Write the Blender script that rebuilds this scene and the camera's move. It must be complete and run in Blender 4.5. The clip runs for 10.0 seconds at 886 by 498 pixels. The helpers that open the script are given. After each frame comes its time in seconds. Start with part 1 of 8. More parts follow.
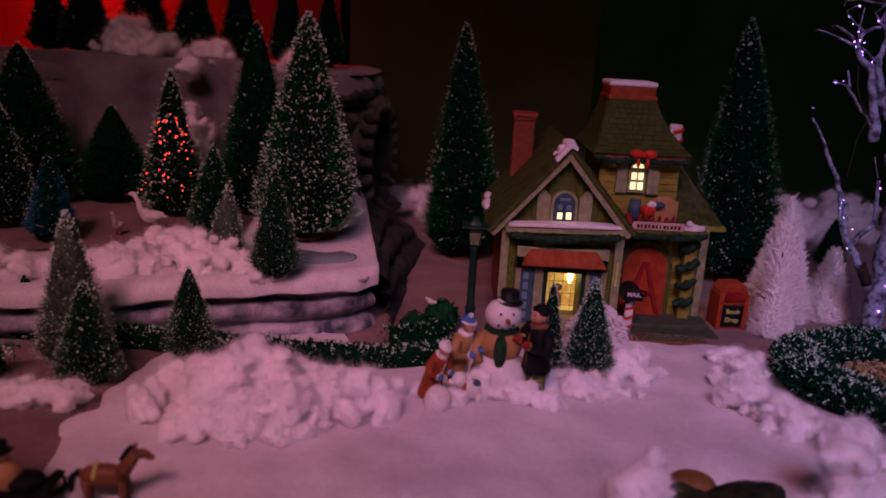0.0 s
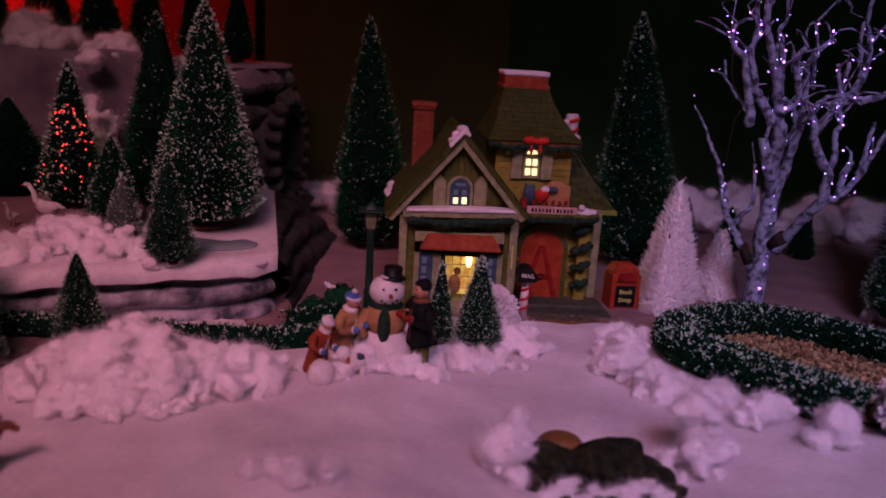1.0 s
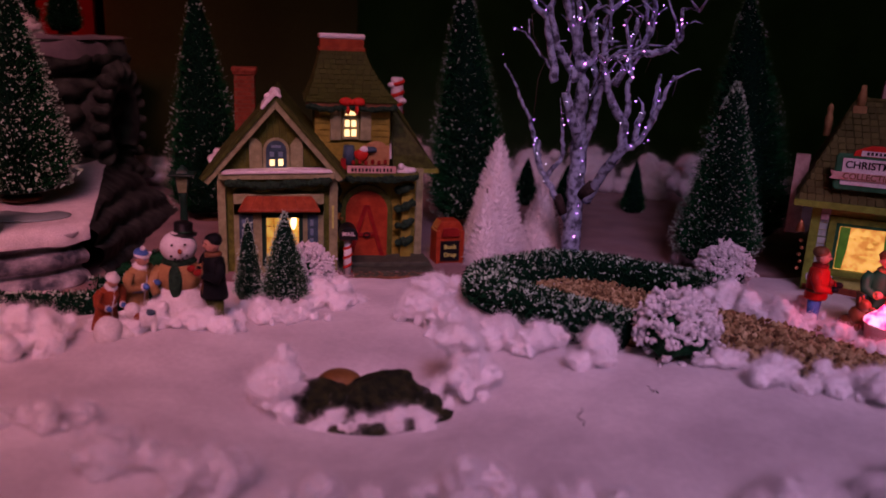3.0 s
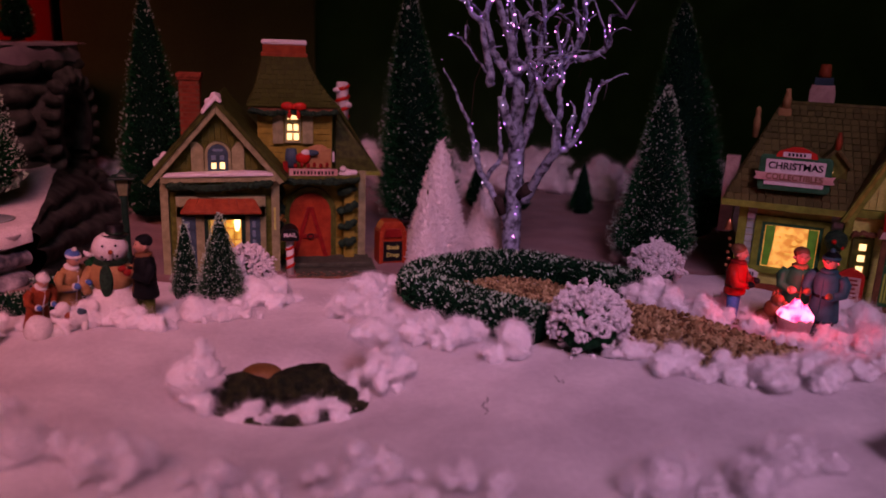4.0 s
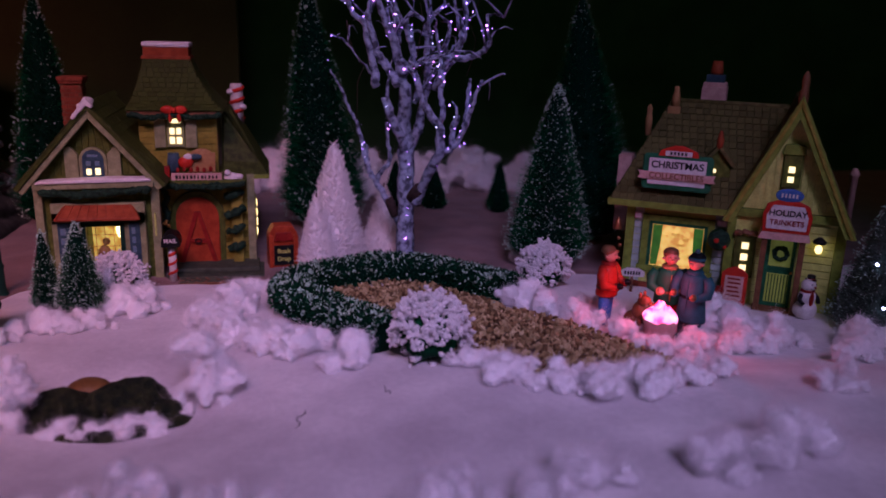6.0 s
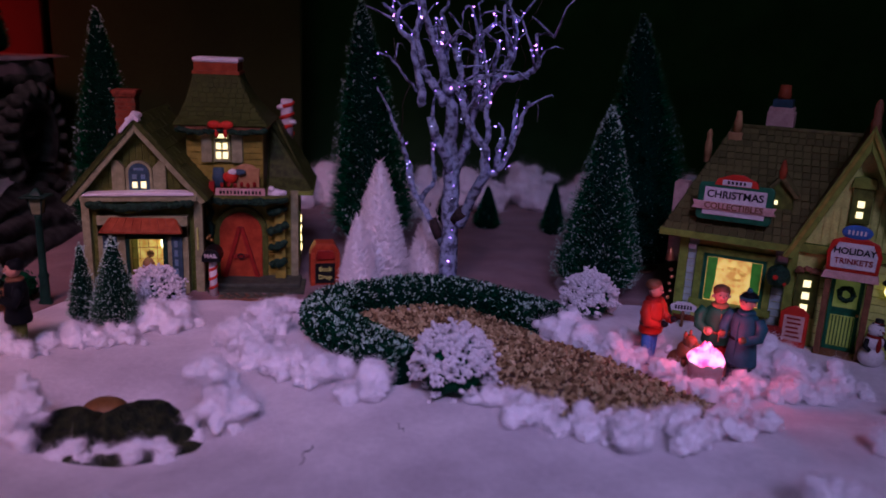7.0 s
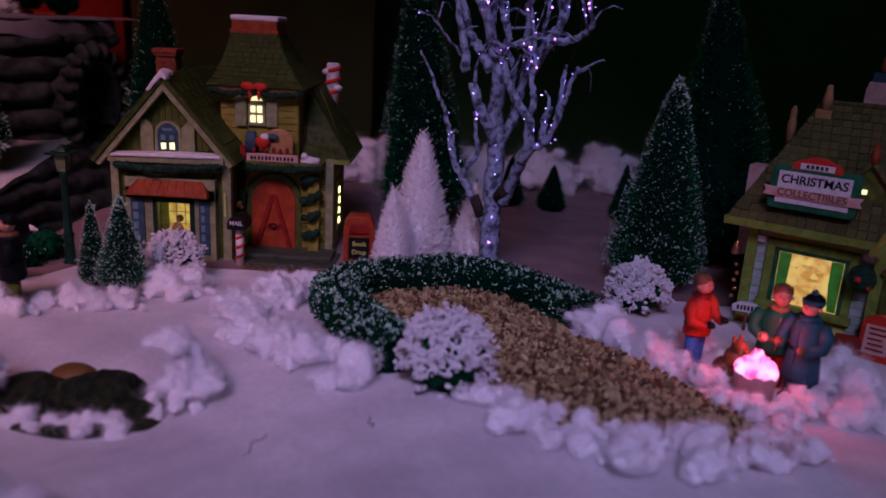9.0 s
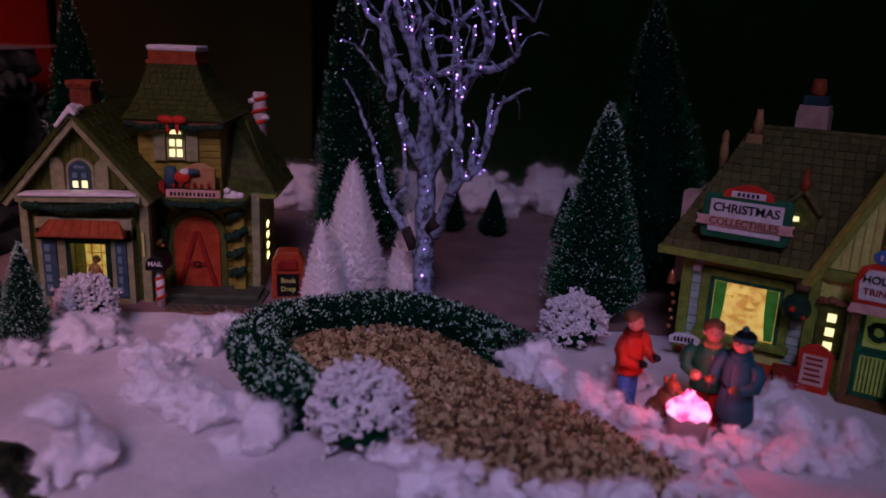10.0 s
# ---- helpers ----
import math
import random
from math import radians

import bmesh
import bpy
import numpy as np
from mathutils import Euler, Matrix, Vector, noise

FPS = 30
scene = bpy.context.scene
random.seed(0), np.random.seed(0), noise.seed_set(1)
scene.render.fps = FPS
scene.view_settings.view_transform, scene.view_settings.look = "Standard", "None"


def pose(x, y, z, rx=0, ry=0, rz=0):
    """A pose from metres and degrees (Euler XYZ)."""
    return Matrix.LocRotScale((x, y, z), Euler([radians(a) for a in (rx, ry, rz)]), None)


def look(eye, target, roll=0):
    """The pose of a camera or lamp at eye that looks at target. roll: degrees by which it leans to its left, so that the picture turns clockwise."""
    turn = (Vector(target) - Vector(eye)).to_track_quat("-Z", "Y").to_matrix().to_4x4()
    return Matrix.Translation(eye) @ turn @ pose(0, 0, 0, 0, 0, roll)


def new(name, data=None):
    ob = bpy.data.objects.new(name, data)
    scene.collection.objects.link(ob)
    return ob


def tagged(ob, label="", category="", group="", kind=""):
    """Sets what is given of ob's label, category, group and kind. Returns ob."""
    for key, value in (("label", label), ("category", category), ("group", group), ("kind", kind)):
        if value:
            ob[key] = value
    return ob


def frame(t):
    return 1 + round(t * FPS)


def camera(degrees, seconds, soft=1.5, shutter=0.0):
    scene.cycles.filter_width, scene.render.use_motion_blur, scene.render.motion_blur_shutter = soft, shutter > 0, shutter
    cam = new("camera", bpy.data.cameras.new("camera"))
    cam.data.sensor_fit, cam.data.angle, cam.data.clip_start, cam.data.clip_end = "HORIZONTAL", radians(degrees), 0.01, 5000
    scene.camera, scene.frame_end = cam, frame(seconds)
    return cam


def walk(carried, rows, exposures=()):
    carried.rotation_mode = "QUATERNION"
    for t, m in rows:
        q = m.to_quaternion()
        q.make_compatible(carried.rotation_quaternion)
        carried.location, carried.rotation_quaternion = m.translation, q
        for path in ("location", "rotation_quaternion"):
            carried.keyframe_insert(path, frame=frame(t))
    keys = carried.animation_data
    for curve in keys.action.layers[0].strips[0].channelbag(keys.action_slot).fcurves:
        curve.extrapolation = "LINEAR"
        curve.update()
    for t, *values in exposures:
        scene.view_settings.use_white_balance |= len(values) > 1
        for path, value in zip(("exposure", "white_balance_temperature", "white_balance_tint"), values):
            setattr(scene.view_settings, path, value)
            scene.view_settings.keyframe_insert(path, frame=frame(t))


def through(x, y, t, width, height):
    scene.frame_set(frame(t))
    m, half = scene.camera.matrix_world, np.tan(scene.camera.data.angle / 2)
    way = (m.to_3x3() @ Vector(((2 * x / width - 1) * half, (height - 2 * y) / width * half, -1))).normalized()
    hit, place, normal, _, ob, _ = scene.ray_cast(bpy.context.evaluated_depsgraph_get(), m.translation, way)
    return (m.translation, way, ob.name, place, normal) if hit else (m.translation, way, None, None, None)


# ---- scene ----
cam = camera(58.9, 10.0, soft=1.7)
# shallow depth of field, focused on the shops
cam.data.dof.use_dof, cam.data.dof.focus_distance, cam.data.dof.aperture_fstop = True, 0.60, 7.0
PATH = [
    (0, (0.0000, 0.0000, 0.2297), (0.0000, 0.4827, 0.0992), 3.24),
    (0.5, (0.0183, -0.0211, 0.2294), (0.0334, 0.4618, 0.1004), 3.29),
    (1, (0.0373, -0.0184, 0.2177), (0.0729, 0.4646, 0.0935), 3.40),
    (1.5, (0.0454, -0.0270, 0.2095), (0.0981, 0.4527, 0.0785), 3.56),
    (2, (0.0628, -0.0391, 0.2049), (0.1256, 0.4384, 0.0703), 3.42),
    (2.5, (0.0913, -0.0400, 0.2029), (0.1720, 0.4351, 0.0696), 2.69),
    (4, (0.1444, -0.0736, 0.2074), (0.2474, 0.3985, 0.0788), 2.32),
    (4.5, (0.1751, -0.0793, 0.2063), (0.2864, 0.3899, 0.0742), 1.85),
    (5, (0.2010, -0.0826, 0.2101), (0.3167, 0.3852, 0.0768), 1.75),
    (5.5, (0.2211, -0.0877, 0.2128), (0.3371, 0.3799, 0.0792), 1.70),
    (7, (0.2647, -0.0663, 0.2236), (0.3298, 0.4128, 0.0962), 2.44),
    (7.5, (0.2923, -0.0611, 0.2218), (0.3218, 0.4216, 0.0949), 2.92),
    (8, (0.3097, -0.0549, 0.2132), (0.3167, 0.4272, 0.0808), 3.24),
    (8.5, (0.3156, -0.0390, 0.2116), (0.3106, 0.4420, 0.0751), 3.31),
    (9, (0.3272, -0.0180, 0.2071), (0.3255, 0.4620, 0.0673), 3.30),
    (9.5, (0.3379, -0.0019, 0.2084), (0.3466, 0.4776, 0.0670), 2.95),
    (10, (0.3521, 0.0082, 0.2186), (0.3734, 0.4903, 0.0878), 2.50),
]
GRADE = [(0, -0.87, 6250, 22), (2.5, -0.79, 7200, 33), (4.5, -0.60, 9200, 48), (5, -0.54, 9600, 54), (5.5, -0.60, 6800, 26), (7, -0.79, 5300, 4), (8.5, -0.83, 5200, 1), (10, -1.06, 5750, -4)]
walk(cam, [(t, look(eye, target, roll)) for t, eye, target, roll in PATH], GRADE)

# ---- world and light ----
world = bpy.data.worlds.new("dark_room")
scene.world = world
world.use_nodes = True
world.node_tree.nodes["Background"].inputs[0].default_value = (0.35, 0.2, 0.3, 1)
world.node_tree.nodes["Background"].inputs[1].default_value = 0.004


def lamp(name, kind, power, color, matrix, size=0.1, cone=0):
    data = bpy.data.lights.new(name, kind)
    data.energy, data.color = power, color
    if kind == "AREA":
        data.shape, data.size = "DISK", size
    else:
        data.shadow_soft_size = size
    if kind == "SPOT":
        data.spot_size, data.spot_blend = radians(cone), 1.0
    ob = new(name, data)
    ob.matrix_world = matrix
    return ob


# coloured stage lamps hung above the front edge of the table
lamp("pink_stage_lamp", "SPOT", 136.0, (1.0, 0.352, 0.445), look((-0.32, -0.68, 1.27), (-0.09, 0.59, 0.05)), 0.26, 30)
lamp("violet_stage_lamp", "SPOT", 116.0, (0.73, 0.465, 0.93), look((0.26, -0.86, 1.22), (0.365, 0.43, 0.04)), 0.26, 30)
# added greenish fill far behind the viewer, unseen, lifts the black areas
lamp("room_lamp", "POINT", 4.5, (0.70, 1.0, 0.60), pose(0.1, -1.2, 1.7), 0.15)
# red lamp hidden behind the trees of the upper shelf
lamp("red_shelf_lamp", "POINT", 3.2, (1.0, 0.03, 0.015), pose(-0.52, 1.03, 0.27), 0.02)


# ---- materials ----
def ramp(nt, fac, stops):
    node = nt.nodes.new("ShaderNodeValToRGB")
    while len(node.color_ramp.elements) < len(stops):
        node.color_ramp.elements.new(0.5)
    for el, (p, c) in zip(node.color_ramp.elements, stops):
        el.position, el.color = p, (*c, 1)
    nt.links.new(fac, node.inputs[0])
    return node.outputs[0]


def surface(name, color, second=None, rough=0.7, scale=120.0, bump=0.3, fine=900.0, metal=0.0,
            sheen=0.0, soft=0.0, speckle=0.5, spec=0.25, vary=0.0, island=0.0, coat=0.0, depth=0.0006, spread=(0.35, 0.65), through=0.0):
    """A procedural surface: two tones mixed by coarse noise, fine grain, bump, and a tone per piece."""
    m = bpy.data.materials.new(name)
    m.use_nodes = True
    nt = m.node_tree
    bsdf = nt.nodes["Principled BSDF"]
    tc = nt.nodes.new("ShaderNodeTexCoord")
    n1 = nt.nodes.new("ShaderNodeTexNoise")
    n1.inputs["Scale"].default_value, n1.inputs["Detail"].default_value = scale, 5
    n2 = nt.nodes.new("ShaderNodeTexNoise")
    n2.inputs["Scale"].default_value, n2.inputs["Detail"].default_value = fine, 4
    for n in (n1, n2):
        nt.links.new(tc.outputs["Object"], n.inputs["Vector"])
    if second is None:
        second = tuple(c * 0.7 for c in color)
    base = ramp(nt, n1.outputs[0], [(spread[0], second), (spread[1], color)])
    grain = nt.nodes.new("ShaderNodeMixRGB")
    grain.blend_type = "MULTIPLY"
    grain.inputs[0].default_value = speckle
    nt.links.new(base, grain.inputs[1])
    nt.links.new(ramp(nt, n2.outputs[0], [(0.3, (0.55, 0.55, 0.55)), (0.7, (1, 1, 1))]), grain.inputs[2])
    out = grain.outputs[0]
    for amount, kind, socket in ((vary, "ShaderNodeObjectInfo", "Random"), (island, "ShaderNodeNewGeometry", "Random Per Island")):
        if amount:
            info = nt.nodes.new(kind)
            tone = nt.nodes.new("ShaderNodeMixRGB")
            tone.blend_type = "MULTIPLY"
            tone.inputs[0].default_value = 1.0
            lo = 1.0 - amount
            nt.links.new(out, tone.inputs[1])
            nt.links.new(ramp(nt, info.outputs[socket], [(0.0, (lo, lo, lo)), (1.0, (1, 1, 1))]), tone.inputs[2])
            out = tone.outputs[0]
    nt.links.new(out, bsdf.inputs["Base Color"])
    rr = nt.nodes.new("ShaderNodeMapRange")
    rr.inputs["To Min"].default_value, rr.inputs["To Max"].default_value = max(0.05, rough - 0.12), min(1.0, rough + 0.12)
    nt.links.new(n1.outputs[0], rr.inputs["Value"])
    nt.links.new(rr.outputs[0], bsdf.inputs["Roughness"])
    bsdf.inputs["Metallic"].default_value = metal
    bsdf.inputs["Sheen Weight"].default_value = sheen
    bsdf.inputs["Coat Weight"].default_value = coat
    bsdf.inputs["Specular IOR Level"].default_value = spec
    if soft:
        bsdf.inputs["Subsurface Weight"].default_value = soft
        bsdf.inputs["Subsurface Radius"].default_value = (1.0, 0.9, 0.9)
        bsdf.inputs["Subsurface Scale"].default_value = 0.009
    if bump:
        add = nt.nodes.new("ShaderNodeMath")
        add.operation = "MULTIPLY_ADD"
        add.inputs[1].default_value = 0.5
        nt.links.new(n2.outputs[0], add.inputs[0])
        nt.links.new(n1.outputs[0], add.inputs[2])
        b = nt.nodes.new("ShaderNodeBump")
        b.inputs["Strength"].default_value, b.inputs["Distance"].default_value = bump, depth
        nt.links.new(add.outputs[0], b.inputs["Height"])
        nt.links.new(b.outputs[0], bsdf.inputs["Normal"])
    if through:
        thin = nt.nodes.new("ShaderNodeBsdfTranslucent")
        nt.links.new(out, thin.inputs["Color"])
        mix = nt.nodes.new("ShaderNodeMixShader")
        mix.inputs[0].default_value = through
        nt.links.new(bsdf.outputs[0], mix.inputs[1])
        nt.links.new(thin.outputs[0], mix.inputs[2])
        nt.links.new(mix.outputs[0], nt.nodes["Material Output"].inputs["Surface"])
    return m


def glow(name, color, strength, second=None, scale=150.0):
    """A lit pane or bulb: emission, uneven where second is given."""
    m = bpy.data.materials.new(name)
    m.use_nodes = True
    nt = m.node_tree
    bsdf = nt.nodes["Principled BSDF"]
    bsdf.inputs["Base Color"].default_value = (*[min(1, c * 0.6) for c in color], 1)
    bsdf.inputs["Roughness"].default_value = 0.3
    bsdf.inputs["Emission Strength"].default_value = strength
    if second:
        tc = nt.nodes.new("ShaderNodeTexCoord")
        n = nt.nodes.new("ShaderNodeTexNoise")
        n.inputs["Scale"].default_value, n.inputs["Detail"].default_value = scale, 2
        nt.links.new(tc.outputs["Object"], n.inputs["Vector"])
        nt.links.new(ramp(nt, n.outputs[0], [(0.38, second), (0.62, color)]), bsdf.inputs["Emission Color"])
    else:
        bsdf.inputs["Emission Color"].default_value = (*color, 1)
    return m


M = {}
M["blanket"] = surface("snow_blanket_felt", (0.86, 0.84, 0.84), (0.55, 0.52, 0.54), 0.95, 22, 0.45, 260, sheen=0.35, depth=0.0022, speckle=0.25, spread=(0.28, 0.72))
M["cotton"] = surface("cotton_wool", (0.95, 0.94, 0.95), (0.88, 0.86, 0.88), 0.95, 170, 0.25, 900, sheen=0.3, soft=0.5, depth=0.0010, speckle=0.15)
M["fibre"] = surface("cotton_fibre", (0.97, 0.96, 0.97), (0.93, 0.92, 0.93), 0.9, 300, 0, sheen=0.3, speckle=0.1, through=0.45)
M["cover"] = surface("mauve_table_cover", (0.26, 0.155, 0.14), (0.16, 0.09, 0.085), 0.95, 30, 0.4, 500, sheen=0.3, depth=0.0015)
# White cloth greyed down: the corner's dim light is in its colour
M["cloth"] = surface("dimmed_drape_cloth", (0.30, 0.27, 0.30), (0.15, 0.135, 0.155), 0.95, 18, 0.4, 1500, sheen=0.3)
M["needle"] = surface("dark_green_bristle", (0.016, 0.190, 0.068), (0.005, 0.070, 0.025), 0.7, 300, 0, island=0.7, spec=0.03)
M["needle_light"] = surface("green_bristle", (0.07, 0.20, 0.10), (0.025, 0.10, 0.05), 0.7, 300, 0, island=0.7, spec=0.04)
M["needle_blue"] = surface("blue_green_bristle", (0.03, 0.24, 0.32), (0.02, 0.14, 0.20), 0.7, 300, 0, island=0.5, spec=0.04)
M["needle_frost"] = surface("frosted_bristle", (0.24, 0.31, 0.26), (0.09, 0.15, 0.11), 0.7, 300, 0, island=0.6, spec=0.04)
M["needle_white"] = surface("white_bristle", (0.94, 0.92, 0.91), (0.88, 0.86, 0.85), 0.7, 250, 0, island=0.06, speckle=0.05, soft=0.35, sheen=0.3)
# Added inner bodies: their dark colour holds the shade between bristles
M["core"] = surface("shaded_brush_core", (0.004, 0.030, 0.016), (0.002, 0.014, 0.008), 0.9, 400, 0.6, spec=0.03)
M["core_frost"] = surface("shaded_frost_core", (0.10, 0.15, 0.115), (0.05, 0.08, 0.06), 0.9, 400, 0.6, spec=0.03)
M["core_white"] = surface("white_brush_core", (0.95, 0.94, 0.94), (0.90, 0.89, 0.89), 0.9, 400, 0.5, soft=0.6, speckle=0.1)
M["fleck"] = surface("snow_fleck", (0.64, 0.95, 0.74), (0.50, 0.74, 0.58), 0.9, 500, 0, island=0.3)
M["wire"] = surface("twisted_wire", (0.10, 0.08, 0.06), (0.05, 0.04, 0.03), 0.4, 900, 0.4, metal=0.7)
M["wood_base"] = surface("turned_wood", (0.16, 0.08, 0.04), (0.09, 0.045, 0.022), 0.6, 220, 0.3)
M["leaf"] = surface("dark_leaf", (0.008, 0.095, 0.034), (0.003, 0.040, 0.016), 0.6, 260, 0.4, island=0.5, spec=0.06)
M["bark"] = surface("white_glitter_bark", (0.38, 0.48, 0.64), (0.070, 0.085, 0.12), 0.75, 170, 0.9, 1400, spread=(0.38, 0.56))
M["bark_cut"] = surface("dark_joint_tape", (0.05, 0.035, 0.03), (0.02, 0.015, 0.012), 0.8, 300, 0.5)
M["gravel"] = surface("tan_gravel", (0.64, 0.55, 0.30), (0.38, 0.29, 0.13), 0.8, 200, 0.5, 1500, island=0.72)
gr = M["gravel"].node_tree
tone = [n for n in gr.nodes if n.type == "VALTORGB" and n.inputs[0].is_linked and n.inputs[0].links[0].from_node.type == "NEW_GEOMETRY"][0].color_ramp
for p, c in ((0.3, (0.42, 0.34, 0.28)), (0.6, (0.80, 0.74, 0.68)), (0.85, (1.0, 1.0, 1.0))):
    tone.elements.new(p).color = (*c, 1)
tone.elements[-1].color, tone.elements[0].color = (1, 1, 1, 1), (0.16, 0.11, 0.08, 1)
M["gravel_bed"] = surface("gravel_bed", (0.13, 0.085, 0.055), (0.07, 0.045, 0.03), 0.9, 420, 0.9, 1400, depth=0.002)
M["moss"] = surface("mossy_dark_rock", (0.045, 0.055, 0.018), (0.006, 0.014, 0.006), 0.75, 190, 1.0, 700, depth=0.005, spread=(0.38, 0.66))
M["pebble"] = surface("brown_pebble", (0.24, 0.125, 0.04), (0.15, 0.07, 0.02), 0.5, 70, 0.2)
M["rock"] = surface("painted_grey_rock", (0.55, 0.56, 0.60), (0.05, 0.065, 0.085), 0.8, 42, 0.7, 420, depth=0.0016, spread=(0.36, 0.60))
# Darker copy of the rock above: the cliff's dimness is put into its colour
M["rock_cliff"] = surface("dimmed_grey_rock", (0.085, 0.105, 0.09), (0.016, 0.024, 0.021), 0.85, 42, 0.7, 420, depth=0.0016, spread=(0.36, 0.60))
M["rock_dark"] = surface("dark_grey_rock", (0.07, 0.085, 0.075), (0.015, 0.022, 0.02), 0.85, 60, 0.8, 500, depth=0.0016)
M["ice"] = surface("painted_pond_ice", (0.34, 0.46, 0.46), (0.22, 0.32, 0.33), 0.2, 40, 0.1)
M["wall_red"] = surface("dark_red_curtain", (0.24, 0.022, 0.018), (0.16, 0.014, 0.012), 0.9, 9, 0.2, 600)
M["wall_brown"] = surface("dark_brown_board", (0.050, 0.075, 0.022), (0.034, 0.052, 0.015), 0.9, 7, 0.2, 500)
# Unseen room surfaces, coloured green to bounce greenish fill light
M["room_wall"] = surface("green_bounce_plaster", (0.24, 0.31, 0.19), (0.18, 0.24, 0.14), 0.9, 7, 0.2, 500)
M["wall_black"] = surface("black_curtain", (0.10, 0.20, 0.085), (0.07, 0.14, 0.06), 0.95, 9, 0.2, 500)
# glazed ceramic paints of the houses
M["olive_stone"] = surface("olive_stone_glaze", (0.155, 0.195, 0.038), (0.080, 0.105, 0.019), 0.5, 190, 0.6, 700, vary=0.3, spec=0.12)
M["ochre"] = surface("ochre_clapboard_glaze", (0.37, 0.34, 0.060), (0.24, 0.22, 0.034), 0.5, 150, 0.3, 700, vary=0.2, spec=0.12)
M["taupe"] = surface("taupe_trim_glaze", (0.255, 0.355, 0.058), (0.16, 0.22, 0.034), 0.5, 160, 0.25, spec=0.12)
M["beige"] = surface("beige_trim_glaze", (0.34, 0.37, 0.19), (0.23, 0.25, 0.125), 0.5, 160, 0.25, spec=0.12)
M["cream"] = surface("cream_glaze", (0.74, 0.84, 0.23), (0.56, 0.65, 0.16), 0.5, 160, 0.25, vary=0.15, spec=0.12)
M["roof_brown"] = surface("brown_roof_glaze", (0.085, 0.118, 0.025), (0.040, 0.057, 0.011), 0.55, 200, 0.4, 900, vary=0.35, spec=0.12)
M["roof_slate"] = surface("purple_brown_slate", (0.19, 0.180, 0.060), (0.09, 0.086, 0.028), 0.55, 200, 0.4, 900, vary=0.4, spec=0.12)
M["brick"] = surface("red_brick_glaze", (0.42, 0.11, 0.055), (0.26, 0.06, 0.03), 0.6, 230, 0.4, vary=0.3, island=0.3, spec=0.12)
M["terracotta"] = surface("terracotta_glaze", (0.36, 0.085, 0.032), (0.25, 0.05, 0.02), 0.45, 160, 0.25, spec=0.12)
M["door_red"] = surface("orange_red_door", (0.42, 0.072, 0.026), (0.30, 0.045, 0.017), 0.45, 130, 0.25, spec=0.12)
M["deep_red"] = surface("deep_red_paint", (0.30, 0.025, 0.018), (0.20, 0.015, 0.012), 0.45, 160, 0.2, spec=0.12)
M["bright_red"] = surface("bright_red_paint", (0.62, 0.045, 0.025), (0.46, 0.03, 0.018), 0.4, 140, 0.15, spec=0.12)
M["garland"] = surface("dark_garland_glaze", (0.022, 0.065, 0.035), (0.008, 0.025, 0.014), 0.6, 420, 0.9, depth=0.0015, spec=0.12)
M["green"] = surface("green_paint", (0.03, 0.17, 0.08), (0.02, 0.11, 0.05), 0.45, 160, 0.2, spec=0.12)
M["blue"] = surface("slate_blue_paint", (0.06, 0.115, 0.15), (0.035, 0.07, 0.095), 0.45, 160, 0.2, spec=0.12)
M["bright_blue"] = surface("bright_blue_paint", (0.08, 0.20, 0.52), (0.05, 0.13, 0.36), 0.45, 160, 0.2, spec=0.12)
M["white"] = surface("white_paint", (0.80, 0.79, 0.77), (0.68, 0.66, 0.64), 0.5, 160, 0.2, spec=0.12)
M["glaze_snow"] = surface("painted_snow", (0.84, 0.83, 0.84), (0.72, 0.71, 0.72), 0.6, 130, 0.3, spec=0.12)
M["black"] = surface("black_paint", (0.014, 0.016, 0.016), (0.008, 0.008, 0.008), 0.4, 160, 0.15, spec=0.12)
M["dark_green"] = surface("dark_green_enamel", (0.014, 0.052, 0.036), (0.008, 0.030, 0.020), 0.35, 160, 0.15, spec=0.12)
M["gold"] = surface("gold_paint", (0.70, 0.38, 0.10), (0.5, 0.24, 0.06), 0.3, 200, 0.2, metal=0.8)
M["copper"] = surface("copper_lantern", (0.70, 0.30, 0.14), (0.5, 0.2, 0.09), 0.3, 200, 0.2, metal=0.8)
M["brown"] = surface("brown_paint", (0.24, 0.11, 0.05), (0.15, 0.07, 0.03), 0.55, 160, 0.3)
M["tan"] = surface("tan_coat_paint", (0.46, 0.27, 0.11), (0.33, 0.18, 0.07), 0.55, 160, 0.3)
M["skin"] = surface("flesh_paint", (0.62, 0.34, 0.24), (0.52, 0.26, 0.18), 0.5, 140, 0.1)
M["coat_dark"] = surface("dark_coat_paint", (0.010, 0.013, 0.014), (0.005, 0.007, 0.008), 0.6, 160, 0.2, spec=0.08)
M["coat_blue"] = surface("blue_grey_coat_paint", (0.030, 0.125, 0.155), (0.018, 0.08, 0.10), 0.55, 140, 0.2)
M["coat_green"] = surface("green_coat_paint", (0.014, 0.150, 0.070), (0.009, 0.095, 0.042), 0.55, 140, 0.2)
M["stone_step"] = surface("grey_green_stone", (0.10, 0.125, 0.080), (0.05, 0.066, 0.042), 0.7, 140, 0.5, vary=0.3)
M["pink_board"] = surface("pale_pink_board", (0.70, 0.46, 0.40), (0.56, 0.34, 0.29), 0.5, 130, 0.2)
M["pot"] = surface("fired_clay_pot", (0.62, 0.42, 0.40), (0.45, 0.29, 0.27), 0.7, 120, 0.4)
M["horse"] = surface("chestnut_paint", (0.22, 0.09, 0.035), (0.12, 0.05, 0.02), 0.45, 110, 0.2)
M["pane_warm"] = glow("lit_window_pane", (1.0, 0.74, 0.36), 3.0)
